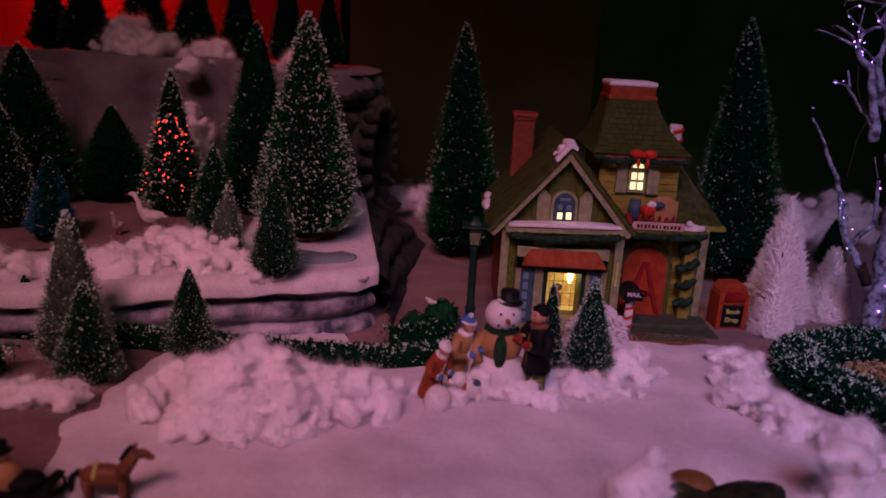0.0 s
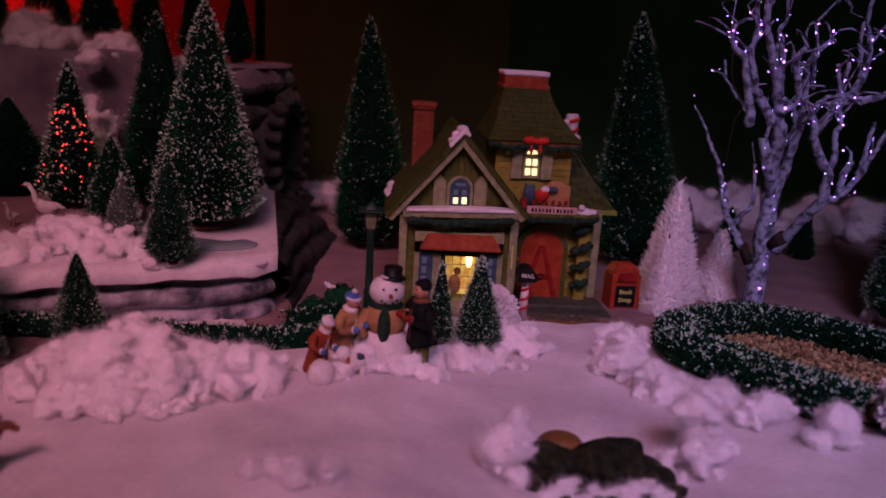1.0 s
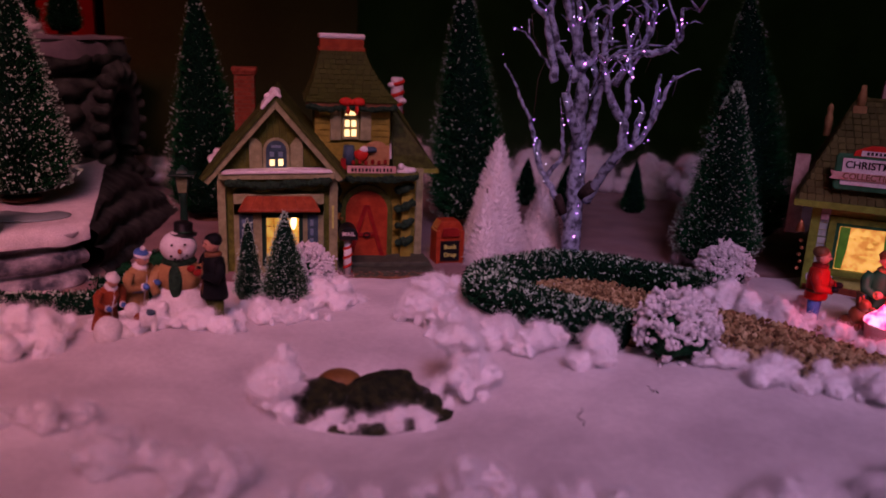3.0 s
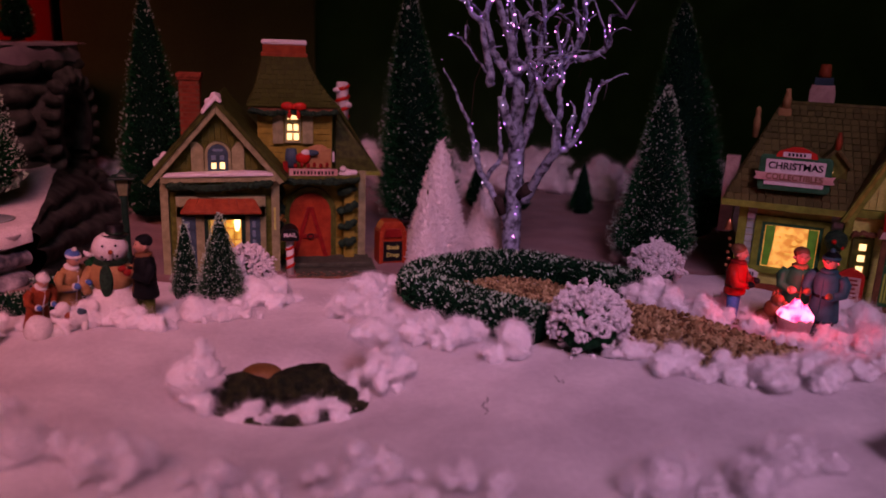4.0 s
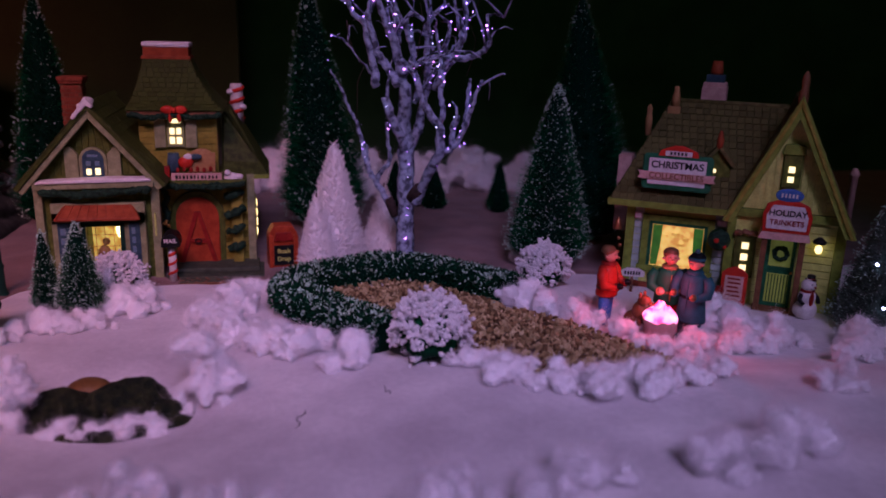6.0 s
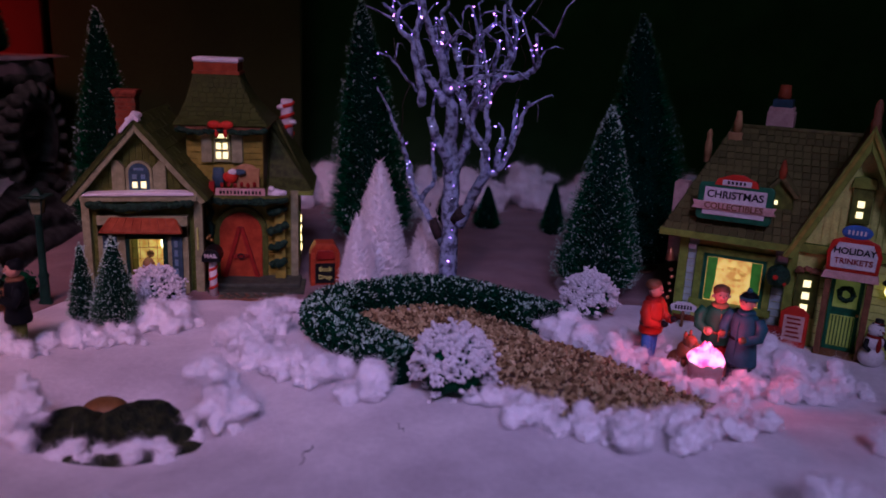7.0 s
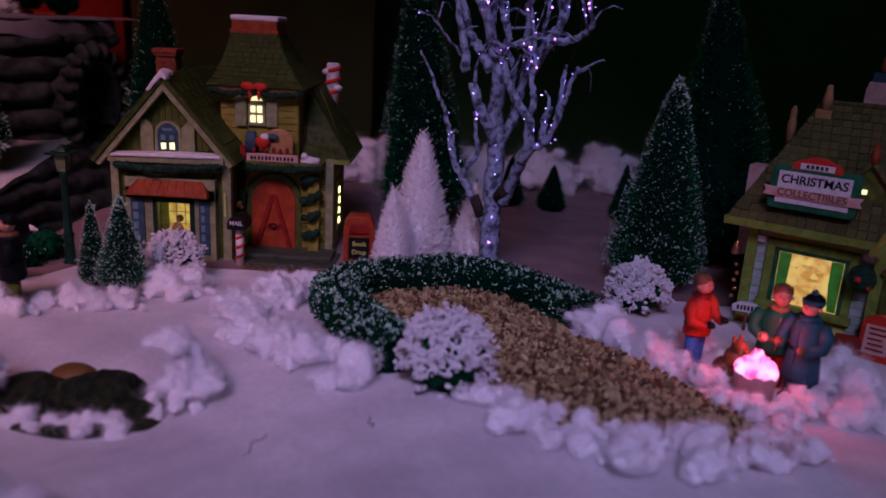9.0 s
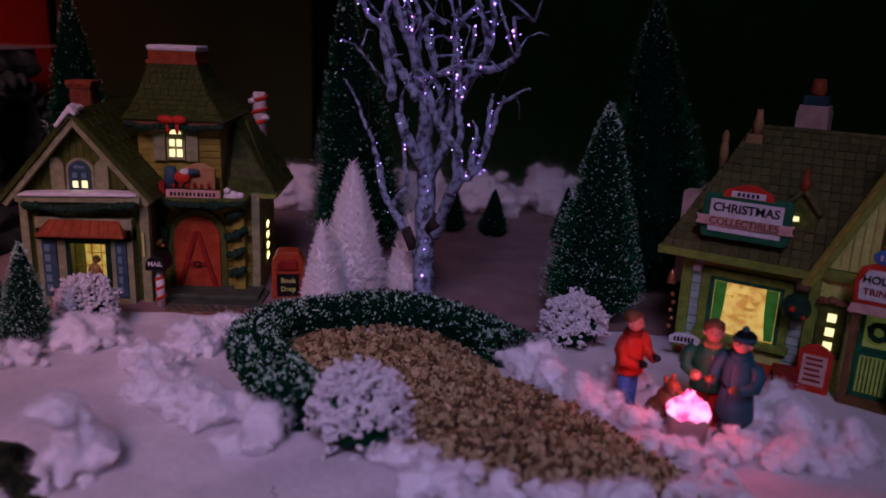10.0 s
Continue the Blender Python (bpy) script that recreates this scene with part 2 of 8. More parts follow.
M["pane_hot"] = glow("bright_slit_pane", (1.0, 0.66, 0.22), 9.0)
M["pale_blue"] = surface("pale_blue_clapboard_glaze", (0.50, 0.64, 0.55), (0.38, 0.50, 0.43), 0.5, 160, 0.25, vary=0.15)
M["pane_shop"] = glow("lit_shop_window", (1.0, 0.62, 0.14), 1.15, (0.50, 0.23, 0.03), 150)
M["pane_display"] = glow("lit_display_window", (1.0, 0.62, 0.15), 1.35, (0.60, 0.24, 0.04), 130)
# Curtain emits a little itself, in place of light from behind
M["curtain_glow"] = glow("glowing_green_curtain", (0.10, 0.34, 0.04), 0.32, (0.04, 0.16, 0.02), 260)
M["pane_green"] = glow("lit_green_glass", (0.44, 0.52, 0.10), 0.20, (0.20, 0.26, 0.04), 300)
M["pane_dim"] = glow("dim_blue_pane", (0.16, 0.26, 0.40), 0.10, (0.55, 0.45, 0.15), 320)
M["bulb_lantern"] = glow("lantern_bulb", (1.0, 0.66, 0.25), 4.0)
M["bulb_shop"] = glow("shop_bulb", (1.0, 0.80, 0.42), 7.0)
M["lantern_glass"] = surface("lantern_glass", (0.22, 0.26, 0.14), (0.15, 0.18, 0.09), 0.2, 160, 0)
M["bulb_violet"] = glow("violet_led", (0.45, 0.20, 1.0), 14.0)
M["bulb_pink"] = glow("pink_led", (0.90, 0.26, 1.0), 12.0)
M["bulb_white"] = glow("cold_led", (0.60, 0.55, 1.0), 13.0)
M["bulb_red"] = glow("red_led", (1.0, 0.05, 0.03), 8.0)
M["fire"] = glow("lit_fire_core", (1.0, 0.40, 0.74), 3.6, (1.0, 0.03, 0.16), 110)


# ---- mesh builder ----
class Shape:
    """Collects vertices and faces of one mesh, each face with a material slot."""

    def __init__(self):
        self.v, self.f, self.m, self.smooth = [], [], [], []

    def add(self, verts, faces, slot=0, smooth=False, at=None):
        k = len(self.v)
        self.v += [tuple(at @ Vector(p)) if at is not None else tuple(p) for p in verts]
        self.f += [tuple(i + k for i in face) for face in faces]
        self.m += [slot] * len(faces)
        self.smooth += [smooth] * len(faces)
        return self

    def box(self, x0, x1, y0, y1, z0, z1, slot=0, at=None):
        v = [(x, y, z) for z in (z0, z1) for y in (y0, y1) for x in (x0, x1)]
        return self.add(v, [(0, 2, 3, 1), (4, 5, 7, 6), (0, 1, 5, 4), (2, 6, 7, 3), (0, 4, 6, 2), (1, 3, 7, 5)], slot, False, at)

    def prism(self, outline, y0, y1, slot=0, at=None):
        """An outline in x, z, pushed from y0 to y1."""
        n = len(outline)
        v = [(x, y0, z) for x, z in outline] + [(x, y1, z) for x, z in outline]
        faces = [tuple(range(n)), tuple(range(2 * n - 1, n - 1, -1))]
        faces += [(i, i + n, (i + 1) % n + n, (i + 1) % n) for i in range(n)]
        return self.add(v, faces, slot, False, at)

    def slab(self, a, b, c, d, thick, slot=0):
        """A plate on the corners a, b, c, d, with its thickness below."""
        a, b, c, d = (Vector(p) for p in (a, b, c, d))
        n = (b - a).cross(d - a).normalized() * thick
        v = [a, b, c, d, a - n, b - n, c - n, d - n]
        return self.add(v, [(0, 1, 2, 3), (7, 6, 5, 4), (0, 4, 5, 1), (1, 5, 6, 2), (2, 6, 7, 3), (3, 7, 4, 0)], slot)

    def lathe(self, profile, sides=20, slot=0, at=None, wobble=0.0, seed=0):
        """A turned body: (radius, z) from the bottom up, closed at both ends."""
        rng = random.Random(seed)
        v, faces = [], []
        for r, z in profile:
            for i in range(sides):
                a = 2 * math.pi * i / sides
                k = 1 + wobble * rng.uniform(-1, 1)
                v.append((r * k * math.cos(a), r * k * math.sin(a), z))
        for j in range(len(profile) - 1):
            for i in range(sides):
                p, q = j * sides, (i + 1) % sides
                faces.append((p + i, p + q, p + sides + q, p + sides + i))
        faces.append(tuple(range(sides - 1, -1, -1)))
        faces.append(tuple(range((len(profile) - 1) * sides, len(profile) * sides)))
        return self.add(v, faces, slot, True, at)

    def tube(self, path, radii, sides=8, slot=0):
        """A round bar along a path; radii: one, or one a point."""
        pts = [Vector(p) for p in path]
        if not isinstance(radii, (list, tuple)):
            radii = [radii] * len(pts)
        v, faces, side = [], [], Vector((0.31, 0.87, 0.38))
        for i, p in enumerate(pts):
            way = (pts[min(i + 1, len(pts) - 1)] - pts[max(i - 1, 0)]).normalized()
            side = (side - way * side.dot(way)).normalized()
            up = way.cross(side)
            for k in range(sides):
                a = 2 * math.pi * k / sides
                v.append(p + (side * math.cos(a) + up * math.sin(a)) * radii[i])
        for i in range(len(pts) - 1):
            for k in range(sides):
                q = (k + 1) % sides
                faces.append((i * sides + k, i * sides + q, (i + 1) * sides + q, (i + 1) * sides + k))
        faces += [tuple(range(sides - 1, -1, -1)), tuple(range((len(pts) - 1) * sides, len(pts) * sides))]
        return self.add(v, faces, slot, True)

    def ball(self, c, r, slot=0, level=2, squash=(1, 1, 1), rough=0.0, grain=60.0, turn=None):
        """A ball, with lumps where rough is given."""
        v, faces = BALLS[level]
        c, out = Vector(c), []
        for p in v:
            k = 1.0
            if rough:
                q = (c + p * r) * grain
                k += rough * (noise.noise(q) + 0.5 * noise.noise(q * 2.3))
            s = Vector((p.x * squash[0], p.y * squash[1], p.z * squash[2])) * (r * k)
            out.append(c + (turn @ s if turn is not None else s))
        return self.add(out, faces, slot, True)

    def mesh(self, name, mats):
        me = bpy.data.meshes.new(name)
        me.from_pydata(self.v, [], self.f)
        for m in mats if isinstance(mats, (list, tuple)) else [mats]:
            me.materials.append(m)
        me.polygons.foreach_set("material_index", self.m)
        me.polygons.foreach_set("use_smooth", self.smooth)
        me.update()
        return me


def unit_ball(level):
    bm = bmesh.new()
    bmesh.ops.create_icosphere(bm, subdivisions=level, radius=1.0)
    v = [p.co.copy() for p in bm.verts]
    faces = [tuple(q.index for q in f.verts) for f in bm.faces]
    bm.free()
    return v, faces


BALLS = {n: unit_ball(n) for n in (1, 2, 3, 4)}


def part(name, shape, mats, parent=None, label="", bevel=0.0):
    """Links a shape as ONE mesh object under a thing or a part."""
    ob = new(name, shape.mesh(name, mats))
    ob.parent = parent
    if label:
        tagged(ob, label)
    if bevel:
        mod = ob.modifiers.new("soft_edges", "BEVEL")
        mod.width, mod.segments, mod.limit_method, mod.angle_limit = bevel, 2, "ANGLE", radians(40)
    return ob


def thing(name, m, label, category, group=""):
    ob = new(name)
    ob.empty_display_size = 0.01
    ob.matrix_world = m
    return tagged(ob, label, category, group)


def single(name, shape, mats, m, label, category, group="", bevel=0.0, kind=""):
    ob = part(name, shape, mats, None, label, bevel)
    ob.matrix_world = m
    return tagged(ob, label, category, group, kind)


def letters(name, text, size, m, mat, parent, thick=0.0003):
    """Raised writing in the built-in font, centred at the pose m."""
    cu = bpy.data.curves.new(name, "FONT")
    cu.body, cu.size, cu.extrude, cu.offset, cu.align_x, cu.align_y = text, size, thick, size * 0.022, "CENTER", "CENTER"
    tmp = new(name, cu)
    bpy.context.view_layer.update()
    me = bpy.data.meshes.new_from_object(tmp.evaluated_get(bpy.context.evaluated_depsgraph_get()))
    bpy.data.objects.remove(tmp)
    bpy.data.curves.remove(cu)
    me.materials.clear()
    me.materials.append(mat)
    ob = new(name, me)
    ob.parent, ob.matrix_local = parent, m
    return ob


def fuse(shape, voxel, fluff=0.0, grain=300.0, mid=0.6, fine=0.35):
    """Melts overlapping bodies into one skin, then roughens it."""
    me = bpy.data.meshes.new("tmp")
    me.from_pydata(shape.v, [], shape.f)
    tmp = new("tmp", me)
    mod = tmp.modifiers.new("melt", "REMESH")
    mod.mode, mod.voxel_size = "VOXEL", voxel
    bpy.context.view_layer.update()
    got = bpy.data.meshes.new_from_object(tmp.evaluated_get(bpy.context.evaluated_depsgraph_get()))
    bpy.data.objects.remove(tmp)
    s = Shape()
    n = len(got.vertices)
    co, nr = np.empty(n * 3), np.empty(n * 3)
    got.vertices.foreach_get("co", co)
    got.vertices.foreach_get("normal", nr)
    co, nr = co.reshape(-1, 3), nr.reshape(-1, 3)
    if fluff:
        k = np.array([noise.noise(Vector(p) * grain) + mid * noise.noise(Vector(p) * (grain * 2.3)) + fine * noise.noise(Vector(p) * (grain * 5.1)) for p in co])
        co = co + nr * (fluff * k)[:, None]
    faces = [tuple(f.vertices) for f in got.polygons]
    bpy.data.meshes.remove(got)
    bpy.data.meshes.remove(me)
    return s.add(co.tolist(), faces, 0, True)


def smooth(t):
    t = min(1.0, max(0.0, t))
    return t * t * (3 - 2 * t)


def ground_height(x, y):
    """The snow blanket: higher at the table's front, low round the second house."""
    front = 0.028 * smooth((0.62 - y) / 0.34) * (1 - 0.72 * smooth((x - 0.40) / 0.12) * smooth((y - 0.26) / 0.12))
    low = -0.003 * smooth((x - 0.55) / 0.10) * smooth((0.6 - y) / 0.1)
    dip = -0.021 * math.exp(-((x - 0.150) / 0.085) ** 2 - ((y - 0.318) / 0.065) ** 2)
    rise = 0.007 * math.exp(-((x - 0.02) / 0.06) ** 2 - ((y - 0.435) / 0.05) ** 2)
    corner = -0.012 * math.exp(-((x + 0.17) / 0.08) ** 2 - ((y - 0.30) / 0.07) ** 2)
    return front + low + dip + rise + corner + 0.0022 * noise.noise(Vector((x * 9, y * 9, 0.3))) + 0.0015 * noise.noise(Vector((x * 31, y * 31, 1.3))) + 0.0006 * noise.noise(Vector((x * 66, y * 66, 2.3)))


def on_ground(x, y, sink=0.0):
    return ground_height(x, y) - sink


# ---- the room and the snow blanket ----
def axis_steps(stops):
    out = []
    for a, b, step in stops:
        n = max(1, round((b - a) / step))
        out += [a + (b - a) * i / n for i in range(n)]
    return out + [stops[-1][1]]


def grid_sheet(xs, ys, height, slot=0):
    s = Shape()
    n = len(xs)
    v = [(x, y, height(x, y)) for y in ys for x in xs]
    f = [(j * n + i, j * n + i + 1, (j + 1) * n + i + 1, (j + 1) * n + i) for j in range(len(ys) - 1) for i in range(n - 1)]
    return s.add(v, f, slot, True)


gx = axis_steps([(-1.6, -0.6, 0.1), (-0.6, -0.3, 0.012), (-0.3, 0.72, 0.0055), (0.72, 0.95, 0.012), (0.95, 1.8, 0.1)])
gy = axis_steps([(-0.5, 0.1, 0.06), (0.1, 0.602, 0.0055)])


def blanket_edge(x):
    """Where the white blanket ends, short of the houses' backs and the cliff."""
    notch = 0.060 * smooth((x + 0.085) / 0.03) * smooth((0.045 - x) / 0.03)
    return 0.602 - notch - 0.020 * smooth((x - 0.20) / 0.08) + 0.012 * noise.noise(Vector((x * 22, 0.7, 0)))


cover_y = axis_steps([(-0.5, 0.1, 0.06), (0.1, 0.48, 0.02), (0.48, 0.66, 0.006), (0.66, 1.12, 0.012)])


# Darker cover shown at this side stands in for dimly lit snow
def bare(x, y):
    """How far a place lies off the blanket's ragged side edge."""
    return smooth((-0.186 + 0.016 * noise.noise(Vector((x * 30, y * 30, 5.0))) - 0.10 * max(0.0, 0.33 - y) - x) / 0.016)


cover = grid_sheet(gx, cover_y, lambda x, y: ground_height(x, y) - 0.005 * smooth((blanket_edge(x) + 0.012 - y) / 0.02) * (1 - bare(x, y)))
single("ground", cover, M["cover"], pose(0, 0, 0), "dull mauve cloth covering the display table", "ground", kind="structure")
top_sheet = grid_sheet(gx, gy, ground_height)
n_ = len(gx)
top_sheet.v = [(x, y + (blanket_edge(x) - 0.602) * smooth((y - 0.40) / 0.20), z) for x, y, z in top_sheet.v]
top_sheet.v = [(x, y, ground_height(x, y) - 0.007 * bare(x, y) - (0.006 if i // n_ == len(gy) - 1 else 0.0)) for i, (x, y, z) in enumerate(top_sheet.v)]
single("snow_blanket", top_sheet, M["blanket"], pose(0, 0, 0), "white felt snow blanket laid over the table cover", "blanket", kind="structure")

room = Shape().box(-1.7, 1.9, -1.7, 1.5, -0.80, -0.75)
single("floor", room, M["room_wall"], pose(0, 0, 0), "unseen room floor, green to bounce fill light", "floor", kind="structure")
single("ceiling", Shape().box(-1.7, 1.9, -1.7, 1.5, 1.9, 1.95), M["room_wall"], pose(0, 0, 0), "unseen room ceiling, green to bounce fill light", "ceiling", kind="structure")
single("wall_south", Shape().box(-1.7, 1.9, -1.75, -1.7, -0.75, 1.9), M["room_wall"], pose(0, 0, 0), "unseen wall behind the viewer, green to bounce fill light", "wall", kind="structure")
single("wall_west", Shape().box(-1.75, -1.7, -1.7, 1.5, -0.75, 1.9), M["room_wall"], pose(0, 0, 0), "unseen side wall, green to bounce fill light", "wall", kind="structure")
single("wall_east", Shape().box(1.9, 1.95, -1.7, 1.5, -0.75, 1.9), M["room_wall"], pose(0, 0, 0), "unseen side wall, green to bounce fill light", "wall", kind="structure")
single("wall_north", Shape().box(-1.7, 1.9, 1.45, 1.5, -0.75, 1.9), M["wall_black"], pose(0, 0, 0), "black wall behind the display", "wall", kind="structure")
single("backdrop", Shape().box(-1.4, -0.165, 1.175, 1.19, -0.05, 1.2), M["wall_red"], pose(0, 0, 0), "dark red board standing behind the snowy shelf", "backdrop", kind="structure", bevel=0.002)
single("backdrop", Shape().box(-0.15, 0.205, 1.165, 1.18, -0.05, 1.2), M["wall_brown"], pose(0, 0, 0), "dark brown board standing behind the village", "backdrop", kind="structure", bevel=0.002)


# ---- raised rock platform, cliff and tunnel ----
def strata_wall(line, z0, z1, layers, out, seed, shear=0.0, thick=0.03, cols=150, rows=44, block=0.03):
    """A rock face along a line in plan: bulging courses with deep seams between, broken into blocks."""
    s = Shape()
    pts = [Vector((*p, 0)) for p in line]
    lens = [0.0]
    for a, b in zip(pts, pts[1:]):
        lens.append(lens[-1] + (b - a).length)
    v = []
    for j in range(rows + 1):
        for i in range(cols + 1):
            d = lens[-1] * i / cols
            k = max(n for n in range(len(pts) - 1) if lens[n] <= d + 1e-9)
            way = (pts[k + 1] - pts[k]).normalized()
            p = pts[k] + way * (d - lens[k])
            side = Vector((way.y, -way.x, 0))
            h = j / rows
            z = z0 + (z1 - z0) * h
            q = (h * layers + shear * d / (z1 - z0) * layers + 0.25 * noise.noise(Vector((d * 18, seed, 0)))) % 1.0
            course = math.floor(h * layers + shear * d / (z1 - z0) * layers)
            bulge = math.sin(math.pi * min(1, q * 1.25)) ** 0.5 if q < 0.8 else 0.0
            u = (d / block + 0.37 * course + 0.3 * noise.noise(Vector((d * 25, course, seed)))) % 1.0
            seam = min(1.0, min(u, 1 - u) / 0.10) ** 0.5
            push = out * (bulge * (0.45 + 0.55 * seam) - 0.35) + 0.25 * out * noise.noise(Vector((p.x * 60, p.y * 60, z * 90 + seed)))
            w = p + side * push
            v.append((w.x, w.y, z))
    n = cols + 1
    f = [(j * n + i, j * n + i + 1, (j + 1) * n + i + 1, (j + 1) * n + i) for j in range(rows) for i in range(cols)]
    s.add(v, f, 0, True)
    back = [Vector((*p, 0)) for p in line]
    inner = []
    for i, p in enumerate(back):
        way = (back[min(i + 1, len(back) - 1)] - back[max(i - 1, 0)]).normalized()
        inner.append(p - Vector((way.y, -way.x, 0)) * thick)
    m = len(line)
    w = [(p.x, p.y, z) for z in (z0, z1) for p in inner]
    s.add(w, [(i + 1, i, i + m, i + m + 1) for i in range(m - 1)], 0)
    return s


PLAT = 0.046


def platform_height(x, y):
    return PLAT + 0.010 * smooth((y - 0.60) / 0.25) + 0.0025 * noise.noise(Vector((x * 22, y * 22, 4.0)))


plat_front = [(-0.62, 0.44), (-0.42, 0.475), (-0.30, 0.505), (-0.225, 0.53), (-0.14, 0.562), (-0.085, 0.580), (-0.066, 0.588), (-0.057, 0.602)]
platform = thing("rock_platform", pose(-0.2, 0.58, 0), "grey painted rock ledge with a snow-covered top", "rock ledge")


def local(shape, ob):
    o = ob.matrix_world.translation
    shape.v = [(p[0] - o.x, p[1] - o.y, p[2] - o.z) for p in shape.v]
    return shape


part("rock_face", local(strata_wall(plat_front, -0.006, 0.044, 2.6, 0.011, 3, cols=230, block=0.042), platform), M["rock"], platform, "grey rock face in rounded courses")
top = Shape()
tx = axis_steps([(-0.75, -0.35, 0.02), (-0.35, -0.045, 0.005)])


def front_edge(x):
    for (xa, ya), (xb, yb) in zip(plat_front, plat_front[1:]):
        if xa <= x <= xb:
            return ya + (yb - ya) * (x - xa) / (xb - xa)
    return plat_front[0][1] if x < plat_front[0][0] else plat_front[-1][1] + 0.5 * (x - plat_front[-1][0])


rows_in = [(-0.010, -0.010), (-0.011, -0.004), (-0.007, 0.0015), (0.004, 0.004)] + [(0.012 + 0.012 * i, 0.003) for i in range(30)]
tv = []
for off, rise in rows_in:
    for x in tx:
        e = front_edge(x)
        wave = 0.003 * noise.noise(Vector((x * 45, 7.0, 0.0)))
        y = e + off + (wave if off < 0 else 0)
        z = (PLAT + rise if off < 0.012 else platform_height(x, y) + 0.002)
        if off < -0.005:
            z += 0.004 * noise.noise(Vector((x * 38, 2.0, 0.0)))
        tv.append((min(x, -0.050 - 0.16 * max(0.0, y - 0.60)), y, z))
nt_ = len(tx)
top.add(tv, [(j * nt_ + i, j * nt_ + i + 1, (j + 1) * nt_ + i + 1, (j + 1) * nt_ + i) for j in range(len(rows_in) - 1) for i in range(nt_ - 1)], 0, True)
part("snow_top", local(top, platform), M["glaze_snow"], platform, "smooth white snow top with a dripping lip")
# brown cloth left bare under the trees, with a ragged edge to the snow
cloth_top = grid_sheet(axis_steps([(-0.56, -0.18, 0.006)]), axis_steps([(0.56, 0.80, 0.006)]), lambda x, y: platform_height(x, y) + 0.0045)


def cloth_shows(x, y):
    edge = 0.607 + 0.25 * (x + 0.25) * (x < -0.25) + 0.5 * max(0.0, x + 0.215)
    return y > edge + 0.018 * noise.noise(Vector((x * 40, y * 40, 1.0)))


cloth_top.f = [f for f in cloth_top.f if all(cloth_shows(cloth_top.v[i][0], cloth_top.v[i][1]) for i in f)]
cloth_top.m, cloth_top.smooth = cloth_top.m[:len(cloth_top.f)], cloth_top.smooth[:len(cloth_top.f)]
part("bare_cloth", local(cloth_top, platform), M["cover"], platform, "bare brown cloth under the trees")
bank, bk = Shape(), []
for i in range(61):
    y = 0.592 + 0.28 * i / 60
    xt, xb = -0.050 - 0.16 * max(0, y - 0.60), -0.042 + 0.085 * (y - 0.592)
    for j in range(31):
        h = j / 30
        ridge_ = abs(math.sin(math.pi * (3.2 * h - 1.6 * i / 60 + 0.25 * noise.noise(Vector((y * 20, 0, 5)))))) ** 0.7
        z = (platform_height(xt, y) + 0.002) * (1 - h) - 0.006 * h
        bk.append((xt + (xb - xt) * h + 0.007 * ridge_ * math.sin(math.pi * h) ** 0.3 + 0.002 * noise.noise(Vector((h * 9, y * 70, 2))), y, z + 0.004 * ridge_ * math.sin(math.pi * h)))
bank.add(bk, [(i * 31 + j, i * 31 + j + 1, (i + 1) * 31 + j + 1, (i + 1) * 31 + j) for i in range(60) for j in range(30)], 0, True)
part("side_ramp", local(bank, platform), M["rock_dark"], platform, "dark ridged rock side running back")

pond = Shape().lathe([(0.034, 0), (0.035, 0.0008), (0.033, 0.0012)], 48, 0, pose(0, 0, 0) @ Matrix.Diagonal((1.0, 0.62, 1, 1)))
single("ice_pond", pond, M["ice"], pose(-0.106, 0.628, platform_height(-0.106, 0.628) + 0.0016), "pale green painted oval of pond ice on the snowy ledge", "pond")

cliff = thing("rock_cliff", pose(-0.2, 0.86, 0), "layered grey rock cliff behind the ledge", "cliff")
cliff_line = [(-0.60, 0.80), (-0.36, 0.86), (-0.22, 0.852), (-0.145, 0.82), (-0.112, 0.835), (-0.096, 0.880), (-0.088, 0.95)]
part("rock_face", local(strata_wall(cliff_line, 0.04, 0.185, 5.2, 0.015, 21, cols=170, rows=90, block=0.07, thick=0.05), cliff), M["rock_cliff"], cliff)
cap = Shape()
cv = []
for j in range(8):
    for i in range(41):
        t = i / 40
        k = min(len(cliff_line) - 2, int(t * (len(cliff_line) - 1)))
        u = t * (len(cliff_line) - 1) - k
        x = cliff_line[k][0] * (1 - u) + cliff_line[k + 1][0] * u
        y = cliff_line[k][1] * (1 - u) + cliff_line[k + 1][1] * u
        way = Vector((cliff_line[k + 1][0] - cliff_line[k][0], cliff_line[k + 1][1] - cliff_line[k][1])).normalized()
        d = (-0.012, -0.011, -0.004, 0.012, 0.04, 0.09, 0.16, 0.26)[j]
        z = 0.181 + (-0.014, -0.003, 0.005, 0.008, 0.006, 0.004, 0.004, 0.004)[j] + 0.004 * noise.noise(Vector((x * 30, y * 30, j)))
        cv.append((x - way.y * d * 0.6, min(1.12, y + abs(way.x) * d) if d > 0 else y + way.x * d, z))
cap.add(cv, [(j * 41 + i, j * 41 + i + 1, (j + 1) * 41 + i + 1, (j + 1) * 41 + i) for j in range(7) for i in range(40)], 0, True)
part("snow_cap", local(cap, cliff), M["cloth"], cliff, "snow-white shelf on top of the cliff")

